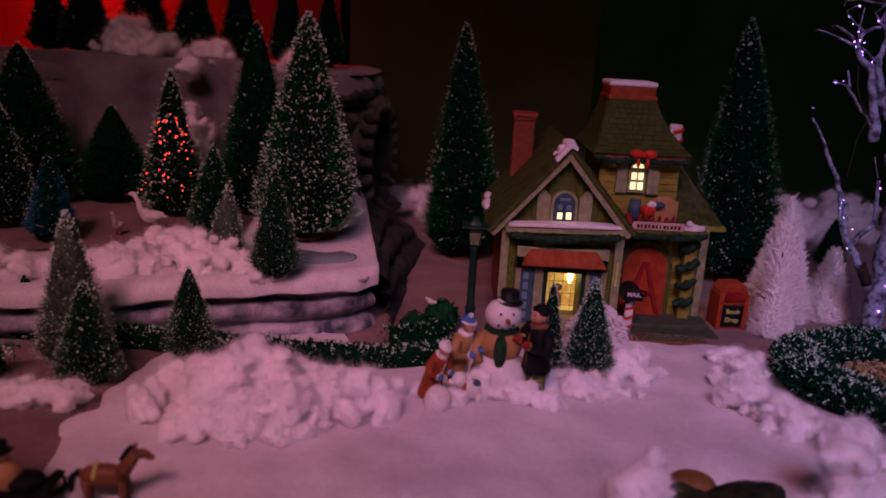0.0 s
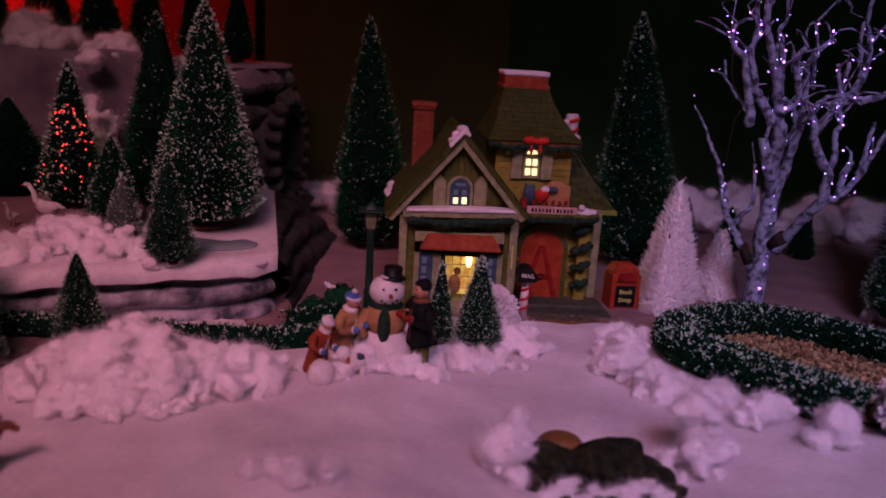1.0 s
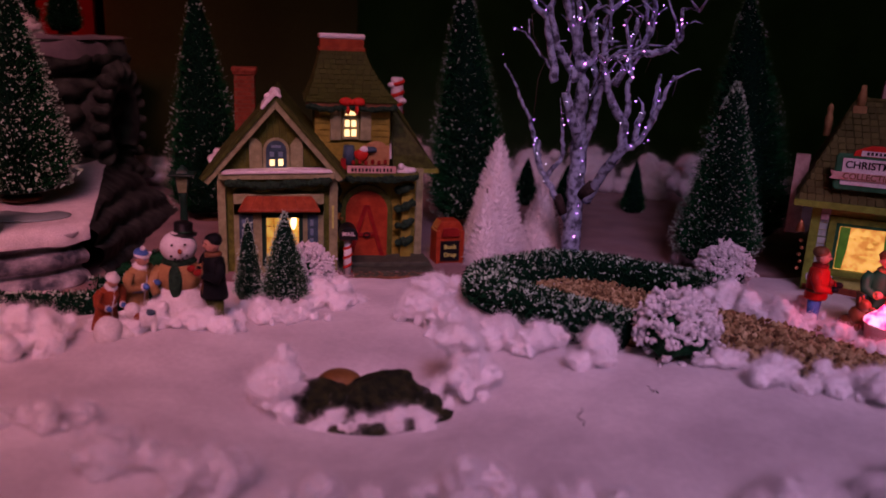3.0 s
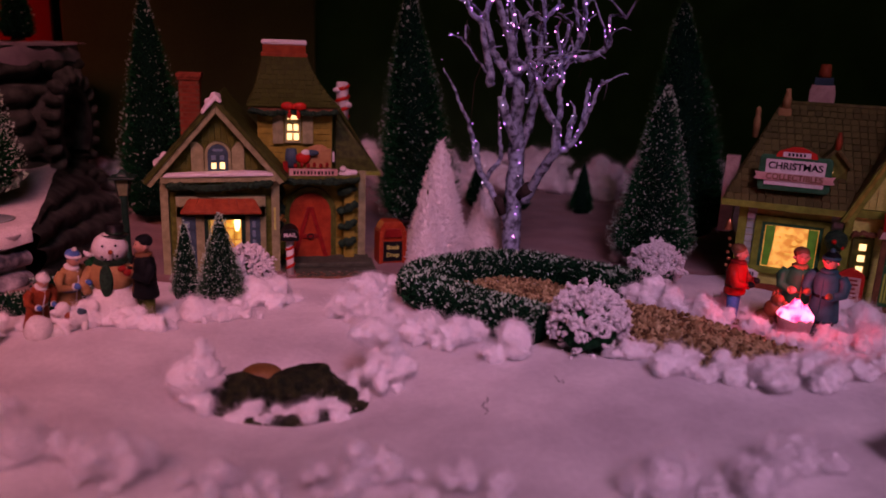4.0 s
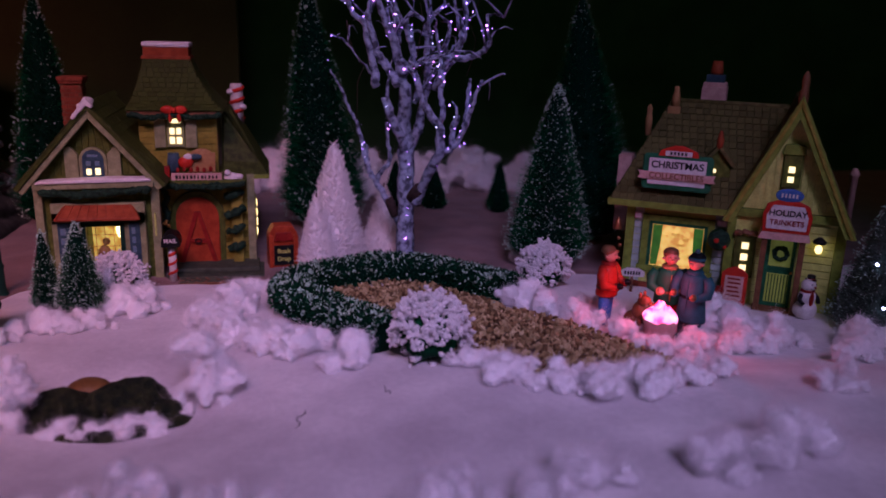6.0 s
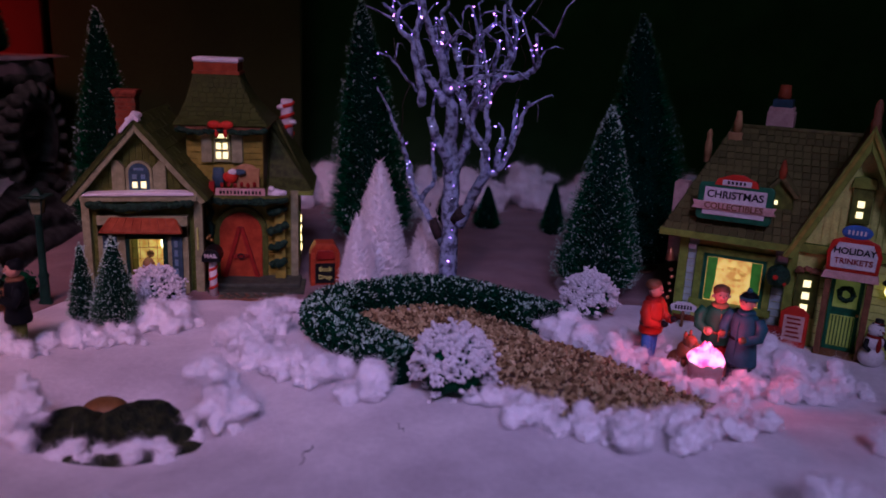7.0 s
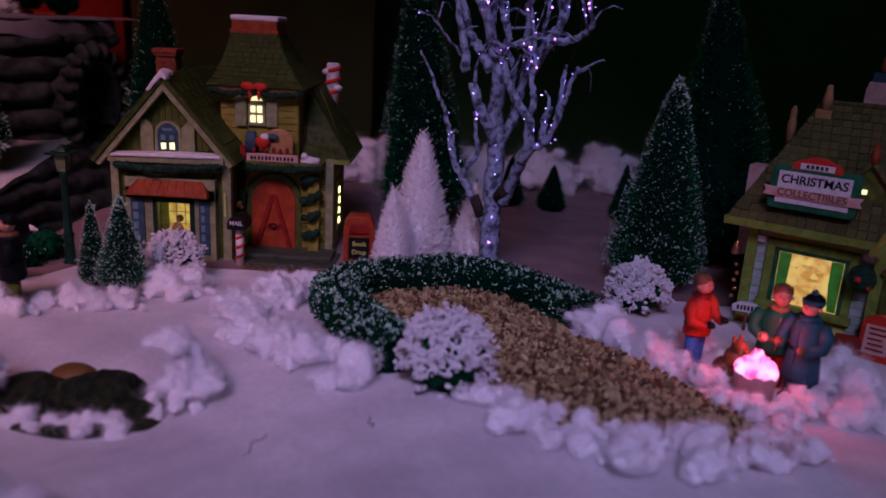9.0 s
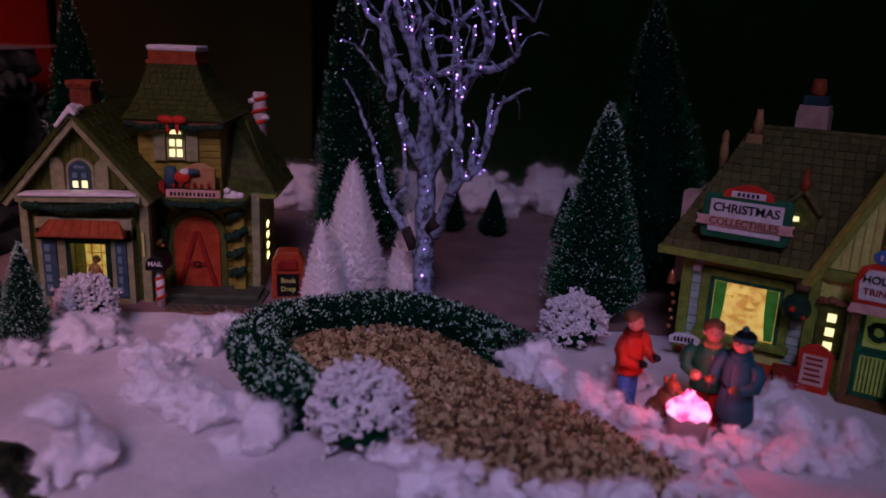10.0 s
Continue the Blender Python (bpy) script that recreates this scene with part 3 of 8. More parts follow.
# cloth hung over the cliff
drape = Shape()
dv, cols = [], 90
for j in range(31):
    h = j / 30
    for i in range(cols + 1):
        x = -0.52 + 0.335 * i / cols
        fold = 0.021 * math.sin(x * 74 + 1.2 * math.sin(x * 23)) * (0.25 + 0.75 * h) + 0.006 * noise.noise(Vector((x * 24, h * 3, 0)))
        y = 0.828 - 0.035 * h ** 1.5 + fold + 0.05 * smooth((-0.38 - x) / 0.2)
        z = 0.198 - 0.155 * h + 0.008 * noise.noise(Vector((x * 14, 3.1, h)))
        if j == 0:
            y, z = y + 0.09, 0.190
        dv.append((x, y, z))
drape.add(dv, [(j * (cols + 1) + i + 1, j * (cols + 1) + i, (j + 1) * (cols + 1) + i, (j + 1) * (cols + 1) + i + 1) for j in range(30) for i in range(cols)], 0, True)
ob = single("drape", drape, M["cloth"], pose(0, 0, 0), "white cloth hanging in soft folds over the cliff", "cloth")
mod = ob.modifiers.new("thickness", "SOLIDIFY")
mod.thickness = 0.0015

# stone tunnel mouth at the cliff's end
tunnel = thing("tunnel_portal", Matrix.Translation((-0.082, 0.875, 0.098)) @ pose(0, 0, 0, 0, 0, 78), "dark stone tunnel mouth ringed with rounded stones", "tunnel")
for i in range(15):
    a = radians(-40 + 260 * i / 14)
    stone = Shape().ball((0, 0, 0), 0.0088, 0, 3, (0.62, 1.0, 1.15), 0.16, 160)
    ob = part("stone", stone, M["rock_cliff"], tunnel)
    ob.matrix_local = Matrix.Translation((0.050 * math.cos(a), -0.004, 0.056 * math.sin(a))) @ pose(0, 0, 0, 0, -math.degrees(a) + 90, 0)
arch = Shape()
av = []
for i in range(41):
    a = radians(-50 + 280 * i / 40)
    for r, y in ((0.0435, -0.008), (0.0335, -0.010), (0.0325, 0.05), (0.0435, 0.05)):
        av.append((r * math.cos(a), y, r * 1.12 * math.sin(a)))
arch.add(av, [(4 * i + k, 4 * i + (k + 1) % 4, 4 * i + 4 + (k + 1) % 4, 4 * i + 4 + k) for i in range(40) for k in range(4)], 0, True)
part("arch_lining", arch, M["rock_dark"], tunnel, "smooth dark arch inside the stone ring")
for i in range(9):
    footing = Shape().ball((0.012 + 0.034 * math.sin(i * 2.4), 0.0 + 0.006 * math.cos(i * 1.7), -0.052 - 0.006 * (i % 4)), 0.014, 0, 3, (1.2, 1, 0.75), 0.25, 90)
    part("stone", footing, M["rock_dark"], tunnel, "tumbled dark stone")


# ---- cotton wool ----
def cotton(name, seed, blobs, label, group="cotton snow", category="snow", wispy=1.0):
    """One clump: blobs of (x, y, z above ground or absolute, radius)."""
    rng = random.Random(seed)
    cx = sum(b[0] for b in blobs) / len(blobs)
    cy = sum(b[1] for b in blobs) / len(blobs)
    cz = min(b[2] - b[3] for b in blobs)
    s = Shape()
    for x, y, z, r in blobs:
        s.ball((x - cx, y - cy, z - cz), r, 0, 2, (rng.uniform(0.8, 1.35), rng.uniform(0.8, 1.2), rng.uniform(0.7, 1.1)), 0.42, 1.05 / r,
               Euler((rng.uniform(0, 6), rng.uniform(0, 6), rng.uniform(0, 6))).to_matrix())
        for i in range(4):
            d = Vector((rng.gauss(0, 1), rng.gauss(0, 1), rng.gauss(0.3, 1))).normalized() * r * rng.uniform(0.8, 1.15)
            s.ball((x - cx + d.x, y - cy + d.y, z - cz + d.z), r * rng.uniform(0.32, 0.55), 0, 2, (1.2, 1, 0.9), 0.3, 2 / r)
    r = sum(b[3] for b in blobs) / len(blobs)
    s = fuse(s, max(0.0008, r * 0.19), r * 0.15, 1.5 / r, 0.5, 0.22)
    ob = single(name, s, M["cotton"], pose(cx, cy, cz), label, category, group)
    gen = np.random.default_rng(seed)
    pick = gen.integers(0, len(s.f), int(len(s.f) * 1.7 * wispy))
    P, F = np.array(s.v), np.array([f[:3] for f in s.f])[pick]
    a, b, c = P[F[:, 0]], P[F[:, 1]], P[F[:, 2]]
    m = len(pick)
    d = np.cross(b - a, c - a)
    d = d / (np.linalg.norm(d, axis=1)[:, None] + 1e-12) + gen.normal(size=(m, 3)) * 0.8
    d /= np.linalg.norm(d, axis=1)[:, None]
    w = np.cross(d, gen.normal(size=(m, 3)))
    w *= 0.000075 / (np.linalg.norm(w, axis=1)[:, None] + 1e-12)
    L = (r * gen.uniform(0.25, 1.0, m) ** 2.2 * 1.5 * wispy)[:, None]
    c = (a + b + c) / 3
    fv = np.stack([c - w, c + w, c + d * L * 0.85 + gen.normal(size=(m, 3)) * L * 0.3], 1).reshape(-1, 3).tolist()
    ff = [(k, k + 1, k + 2) for k in range(0, 3 * m, 3)]
    tagged(part("fuzz", Shape().add(fv, ff), M["fibre"], ob), kind="stuff")
    return ob


def heap(seed, x, y, sx, sy, h, n, r0, r1, floor=None, ragged=0.0):
    """Blobs heaped on the ground round (x, y), highest in the middle."""
    rng = random.Random(seed)
    out = []
    for i in range(n):
        a, d = rng.uniform(0, 6.283), rng.random() ** 0.6
        px, py = x + sx * d * math.cos(a), y + sy * d * math.sin(a)
        r = (r0 * 0.55 + (r1 * 1.12 - r0 * 0.55) * rng.random() ** 1.5) * (1.1 - 0.35 * d)
        base = floor if floor is not None else ground_height(px, py)
        z = base + r * 0.55 + max(0, h * (1 - d * d) * rng.uniform(0.25, 1.0)) + ragged * rng.random() * (1 - d)
        out.append((px, py, z, r))
    return out


PUFF = "white cotton wool snow heaped in loose tufts on the blanket"
cotton("snow_clump", 1, heap(1, -0.108, 0.405, 0.062, 0.044, 0.026, 130, 0.0055, 0.0110, ragged=0.004), "large heap of white cotton wool snow before the ledge")
cotton("snow_clump", 2, heap(2, -0.100, 0.372, 0.034, 0.018, 0.006, 26, 0.005, 0.009), PUFF)
cotton("snow_clump", 3, heap(3, -0.055, 0.410, 0.034, 0.028, 0.018, 42, 0.005, 0.0095), PUFF)
cotton("snow_clump", 4, heap(4, 0.030, 0.428, 0.050, 0.010, 0.003, 30, 0.0035, 0.007), "low drift of cotton wool tufts at the figures' feet")
cotton("snow_clump", 5, heap(5, 0.095, 0.462, 0.040, 0.018, 0.004, 22, 0.004, 0.0075), PUFF)
cotton("snow_clump", 6, heap(6, 0.135, 0.520, 0.026, 0.030, 0.010, 30, 0.005, 0.009), "cotton wool tufts before the shop window")
cotton("snow_clump", 7, heap(7, -0.215, 0.398, 0.035, 0.016, 0.004, 14, 0.005, 0.008), PUFF)
for k, (x, y, n, r, h) in enumerate([(0.226, 0.548, 20, 0.0075, 0.010), (0.208, 0.503, 24, 0.0080, 0.013), (0.196, 0.455, 26, 0.0080, 0.013), (0.213, 0.425, 24, 0.0080, 0.013), (0.233, 0.400, 24, 0.0078, 0.011),
                                     (0.256, 0.378, 20, 0.0075, 0.010), (0.281, 0.357, 16, 0.0072, 0.013)]):
    cotton("snow_clump", 20 + k, heap(20 + k, x, y, 0.018, 0.016, h, n, r * 0.6, r), "cotton wool tuft tucked against the frosted hedge", "tufts along the hedge")
for k, (x, y, n, r) in enumerate([(0.352, 0.332, 16, 0.0085), (0.374, 0.316, 18, 0.008), (0.398, 0.304, 18, 0.0085), (0.420, 0.297, 16, 0.008), (0.446, 0.298, 16, 0.0085), (0.470, 0.306, 16, 0.008), (0.492, 0.322, 14, 0.008), (0.508, 0.345, 12, 0.0075)]):
    cotton("snow_clump", 40 + k, heap(40 + k, x, y, 0.013, 0.010, 0.003 + 0.003 * (k % 3), n - 5, r * 0.36, r * 0.80, ragged=0.003), "cotton wool tuft bordering the gravel path", "tufts along the path")
for k, (x, y, n, r) in enumerate([(0.494, 0.374, 10, 0.0065), (0.514, 0.370, 10, 0.0065), (0.430, 0.472, 14, 0.009), (0.447, 0.448, 12, 0.008), (0.462, 0.432, 12, 0.0075), (0.489, 0.405, 10, 0.0065), (0.556, 0.412, 14, 0.008), (0.575, 0.430, 16, 0.0085), (0.545, 0.38, 10, 0.007),
                                     (0.655, 0.365, 22, 0.010), (0.690, 0.350, 22, 0.010), (0.625, 0.335, 14, 0.008), (0.486, 0.625, 8, 0.007), (0.500, 0.470, 10, 0.007), (0.578, 0.398, 16, 0.009), (0.602, 0.385, 14, 0.0085), (0.565, 0.370, 10, 0.007), (0.528, 0.392, 8, 0.006)]):
    cotton("snow_clump", 60 + k, heap(60 + k, x, y, 0.018, 0.014, 0.010, n, r * 0.6, r * 1.05), "cotton wool tuft beside the carollers and the second shop")
for k, (x, y, n, r) in enumerate([(0.362, 0.306, 10, 0.007), (0.386, 0.289, 11, 0.0075), (0.411, 0.278, 11, 0.0075), (0.440, 0.275, 12, 0.0075), (0.468, 0.281, 11, 0.007), (0.496, 0.298, 10, 0.007)]):
    cotton("snow_clump", 50 + k, heap(50 + k, x + 0.004 * math.sin(k * 2.7), y + 0.004 * math.sin(k * 1.9), 0.012, 0.007, 0.008, n, r * 0.45, r * 1.0, ragged=0.003), "low cotton wool tuft bordering the gravel path", "tufts along the path")
# wisps along the table's front
for k, (x, y, n, r, h) in enumerate([(0.040, 0.254, 12, 0.008, 0.010), (0.080, 0.236, 12, 0.008, 0.012), (0.160, 0.212, 7, 0.0065, 0.014), (0.180, 0.214, 9, 0.007, 0.010), (0.213, 0.199, 6, 0.006, 0.012), (0.309, 0.192, 12, 0.008, 0.012),
                                        (0.340, 0.186, 9, 0.007, 0.008), (0.365, 0.197, 12, 0.0075, 0.014), (0.442, 0.196, 16, 0.008, 0.016), (0.475, 0.205, 12, 0.008, 0.012), (0.0, 0.295, 6, 0.006, 0.004), (0.553, 0.270, 10, 0.007, 0.008), (0.12, 0.222, 5, 0.005, 0.006)]):
    cotton("snow_clump", 80 + k, heap(80 + k, x, y, 0.024, 0.012, h * 0.60, max(9, n), r * 0.45, r * 0.95, ragged=0.009), "wispy cotton wool tuft on the blanket's front edge", "tufts on the front edge", wispy=1.6)
# on the ledge, the shelf and the far bank
for k, (x, y, sx, sy, h, n, r, zf) in enumerate([(-0.20, 0.580, 0.055, 0.022, 0.021, 56, 0.0095, 0.046), (-0.255, 0.560, 0.050, 0.020, 0.012, 40, 0.009, 0.044), (-0.330, 0.540, 0.060, 0.022, 0.012, 40, 0.010, 0.044), (-0.14, 0.562, 0.022, 0.010, 0.004, 14, 0.006, 0.047),
                                                 (-0.365, 0.925, 0.045, 0.03, 0.018, 26, 0.016, 0.190), (-0.262, 0.870, 0.030, 0.03, 0.014, 22, 0.013, 0.186), (-0.26, 0.80, 0.025, 0.02, 0.10, 16, 0.014, 0.09), (-0.165, 0.84, 0.02, 0.02, 0.012, 10, 0.011, 0.185)]):
    cotton("snow_clump", 110 + k, heap(110 + k, x, y, sx, sy, h, n, r * 0.6, r, zf), "cotton wool snow heaped on the rocky ledge", "cotton on the ledge")
for k in range(11):
    x = -0.07 + 0.085 * k
    cotton("snow_clump", 130 + k, heap(130 + k, x, 1.0 + 0.03 * math.sin(k * 2.1), 0.055, 0.035, 0.030, 26, 0.012, 0.020), "bank of cotton wool snow at the back of the table", "cotton along the back")


# ---- bottle-brush trees ----
def brush_tree(x, y, z0, z1, r, seed, label, top_x=None, mat="needle", flecks=700, n=5200, core="core", core_k=0.70, rise=0.30, thick=1.0, tip=0.5, lean=0.0, fleck=0.0011, group="bottle-brush trees", fleck_mat="fleck"):
    """A cone of wire-twisted bristles with flecks of snow, on a small round foot."""
    h = z1 - z0
    tip_over = math.degrees(math.atan2((top_x if top_x is not None else x) - x, h))
    ob = thing("bottle_brush_tree", pose(x, y, z0, lean, tip_over, 0), label, "tree", group)
    rng = np.random.default_rng(seed)

    def girth(t):
        return r * 1.16 * np.minimum(1, (t + 0.05) / 0.14) ** 0.35 * (1 - t) ** 0.74

    foot = Shape().lathe([(r * 0.34, 0), (r * 0.36, 0.002), (r * 0.30, 0.004), (0.0015, 0.0045)], 18)
    part("foot", foot, M["wood_base"], ob)
    part("trunk", Shape().tube([(0, 0, 0.003), (0, 0, h * 0.5), (0, 0, h * 0.985)], [0.0016, 0.0012, 0.0007], 6), M["wire"], ob)
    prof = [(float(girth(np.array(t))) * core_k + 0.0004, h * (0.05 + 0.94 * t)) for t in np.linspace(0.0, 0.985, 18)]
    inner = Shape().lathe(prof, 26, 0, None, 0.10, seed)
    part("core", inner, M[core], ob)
    n = int(n * 2.4)
    t = 1 - np.sqrt(rng.random(n))
    t = np.clip(t * 1.02, 0, 0.995)
    a = rng.random(n) * 2 * math.pi
    length = girth(t) * (0.80 + 0.30 * rng.random(n) ** 1.5) * (1 + 0.05 * np.sin(3 * a + seed) + 0.045 * np.sin(t * h * 420 + a) + 0.03 * np.sin(t * 40 + 5 * a))
    zc = h * (0.05 + 0.94 * t)
    up = rise + 0.25 * rng.random(n)
    d = np.stack([np.cos(a), np.sin(a), up], 1)
    d /= np.linalg.norm(d, axis=1)[:, None]
    root = np.stack([np.zeros(n), np.zeros(n), zc - length * up * 0.55], 1) + d * (length * 0.5)[:, None]
    end = np.stack([np.zeros(n), np.zeros(n), zc - length * up * 0.55], 1) + d * length[:, None]
    side = np.cross(d, rng.normal(size=(n, 3)))
    side /= np.linalg.norm(side, axis=1)[:, None]
    w = thick * (0.00032 + 0.00042 * r / 0.045) * (0.6 + 0.8 * rng.random(n))
    v = np.stack([root - side * w[:, None], root + side * w[:, None], end], 1).reshape(-1, 3)
    s = Shape()
    s.add(v.tolist(), [(3 * i, 3 * i + 1, 3 * i + 2) for i in range(n)])
    part("brush", s, M[mat], ob)
    if flecks:
        m = int(flecks * 3.4)
        t = np.concatenate([1 - np.sqrt(rng.random(m)), 1 - 0.17 * rng.random(int(m * 0.07 * tip * 2))])
        m = len(t)
        t = np.clip(t, 0, 0.99)
        a = rng.random(m) * 2 * math.pi
        clump = 0.5 + 0.5 * np.sin(a * 3 + t * 17 + seed) * np.sin(a * 5 - t * 29)
        keep = rng.random(m) < 0.35 + 0.65 * clump
        t, a = t[keep], a[keep]
        m = len(t)
        g = girth(t) * (0.84 + 0.20 * rng.random(m))
        c = np.stack([g * np.cos(a), g * np.sin(a), h * (0.05 + 0.94 * t) + 0.002], 1)
        size = fleck * 0.68 * (0.35 + 1.15 * rng.random(m) ** 2.5) * (1 + 0.3 * (t > 0.88))
        tet = np.array([(1, 1, 1), (1, -1, -1), (-1, 1, -1), (-1, -1, 1)], float) * 0.7
        jig = rng.normal(size=(m, 4, 3)) * 0.45
        lay = np.stack([np.cos(a), np.sin(a), 0.5 + rng.normal(size=m) * 0.3], 1) + rng.normal(size=(m, 3)) * 0.6
        lay /= np.linalg.norm(lay, axis=1)[:, None]
        shape = (tet[None] + jig) * 0.72
        shape = shape + (shape * lay[:, None, :]).sum(2)[:, :, None] * lay[:, None, :] * (1.8 * rng.random(m))[:, None, None]
        v = (c[:, None, :] + shape * size[:, None, None]).reshape(-1, 3)
        f = []
        for i in range(m):
            k = 4 * i
            f += [(k, k + 1, k + 2), (k, k + 3, k + 1), (k, k + 2, k + 3), (k + 1, k + 3, k + 2)]
        s = Shape()
        s.add(v.tolist(), f)
        part("snow_dusting", s, M[fleck_mat], ob, "white flecks of fake snow")
    return ob


TALL = "tall dark green bottle-brush tree flecked with snow"
brush_tree(0.019, 0.82, 0.0, 0.247, 0.045, 1, TALL, 0.011, flecks=520, n=7000)
brush_tree(0.302, 0.79, 0.0, 0.267, 0.049, 2, TALL, 0.284, flecks=1000, n=7500)
brush_tree(0.500, 0.612, 0.0, 0.176, 0.040, 3, "dark green bottle-brush tree with a frosted tip beside the second shop", 0.503, flecks=1500, n=7500, fleck=0.0010)
brush_tree(0.580, 0.70, 0.0, 0.262, 0.055, 4, TALL, 0.555, flecks=800, n=6500, fleck=0.0008)
brush_tree(-0.122, 0.675, 0.052, 0.245, 0.046, 5, "tall bottle-brush tree thickly flecked with snow on the ledge", flecks=1700, n=7500, fleck=0.0013)
brush_tree(-0.181, 0.74, 0.055, 0.236, 0.041, 6, TALL, flecks=260, n=5500)
brush_tree(-0.125, 0.562, 0.049, 0.132, 0.0195, 8, "small green bottle-brush tree on the ledge", mat="needle_light", flecks=420, n=3600, fleck=0.0007)
brush_tree(-0.171, 0.600, 0.052, 0.108, 0.0150, 9, "small frosted bottle-brush tree on the ledge", mat="needle_frost", core="core_frost", flecks=260, n=2200, fleck=0.0009)
brush_tree(-0.199, 0.66, 0.053, 0.131, 0.0225, 10, "small dark bottle-brush tree on the ledge", flecks=420, n=3600, fleck=0.0008)
brush_tree(-0.169, 0.50, 0.008, 0.072, 0.0185, 11, "small green bottle-brush tree standing in cotton snow", mat="needle_light", flecks=620, n=4200, fleck=0.0006)
brush_tree(-0.234, 0.47, 0.010, 0.113, 0.0245, 12, "frosted grey-green bottle-brush tree before the ledge", mat="needle_frost", core="core_frost", flecks=900, n=5200, fleck=0.0008)
brush_tree(-0.212, 0.44, 0.012, 0.078, 0.0200, 13, "small dark bottle-brush tree before the ledge", mat="needle_light", flecks=620, n=4200, fleck=0.0006)
brush_tree(-0.291, 0.52, 0.006, 0.054, 0.0160, 14, "very small green bottle-brush tree", mat="needle_light", flecks=120, n=2200, fleck=0.0008)
brush_tree(-0.320, 0.62, 0.052, 0.122, 0.0215, 15, "small blue-green bottle-brush tree on the ledge", mat="needle_blue", flecks=260, n=3400, fleck=0.0006)
brush_tree(-0.402, 0.74, 0.052, 0.205, 0.055, 16, TALL, flecks=420, n=6000)
brush_tree(-0.376, 0.655, 0.052, 0.157, 0.027, 17, "snow-dusted bottle-brush tree on the ledge", flecks=520, n=3600)
brush_tree(-0.327, 0.760, 0.055, 0.150, 0.041, 18, "dark bottle-brush tree in the shade of the cliff", flecks=40, n=3000)
for k, (x, y, zt, r) in enumerate([(-0.432, 0.95, 0.29, 0.034), (-0.377, 0.985, 0.31, 0.036), (-0.303, 0.945, 0.285, 0.033), (-0.260, 0.98, 0.30, 0.026), (-0.20, 0.97, 0.305, 0.024), (-0.15, 0.96, 0.28, 0.022), (-0.49, 0.98, 0.28, 0.03)]):
    brush_tree(x, y, 0.187, zt, r, 20 + k, "dark bottle-brush tree on the upper shelf", flecks=60, n=3200, group="trees on the upper shelf")
for k, (x, y, zt, r) in enumerate([(0.524, 0.85, 0.066, 0.017), (0.447, 0.88, 0.055, 0.019), (0.40, 0.90, 0.06, 0.018)]):
    brush_tree(x, y, -0.002, zt, r, 30 + k, "small dark bottle-brush tree before the far snow bank", flecks=30, n=2400, group="far small trees")
brush_tree(0.077, 0.512, 0.010, 0.072, 0.0115, 33, "slim frosted little tree before the shop window", mat="needle_light", flecks=620, n=3200, fleck=0.0006, group="little trees by the window")
brush_tree(0.103, 0.500, 0.012, 0.080, 0.0175, 34, "little bottle-brush tree with a snowy tip before the shop window", mat="needle_light", flecks=1000, n=4600, fleck=0.00065, group="little trees by the window")
brush_tree(0.700, 0.405, -0.010, 0.112, 0.036, 35, "frosted bottle-brush tree with tiny lights beside the second shop", mat="needle_frost", core="core_frost", flecks=600, n=5000)
red_tree = brush_tree(-0.253, 0.717, 0.054, 0.189, 0.030, 36, "bottle-brush tree wound with tiny red lights", flecks=420, n=4600, fleck=0.0016)
bulb = Shape().ball((0, 0, 0), 0.0007, 0, 1)
bulb_mesh = bulb.mesh("bulb", M["bulb_red"])
rng = random.Random(5)
lights_red = thing("string_lights", red_tree.matrix_world.copy(), "string of tiny glowing red lights wound round a tree", "lights")
for i in range(52):
    t = rng.choice((0.17, 0.24, 0.46, 0.52, 0.60, 0.66)) + rng.gauss(0, 0.035)
    a = rng.gauss(-1.5, 0.75)
    g = 0.031 * (1 - t) ** 0.86 * rng.uniform(0.95, 1.12)
    ob = new("bulb", bulb_mesh)
    ob.parent = lights_red
    ob.location = (g * math.cos(a), g * math.sin(a), 0.135 * (0.05 + 0.94 * t))
blue_bulb = Shape().ball((0, 0, 0), 0.0014, 0, 1).mesh("bulb", M["bulb_white"])
lights_blue = thing("string_lights", pose(0.700, 0.405, -0.010), "a few cold white lights on a frosted tree", "lights")
for a, t in ((-2.2, 0.25), (-1.9, 0.62), (-2.6, 0.5)):
    g = 0.036 * (1 - t) ** 0.8
    ob = new("bulb", blue_bulb)
    ob.parent = lights_blue
    ob.location = (g * math.cos(a), g * math.sin(a), 0.122 * t + 0.008)


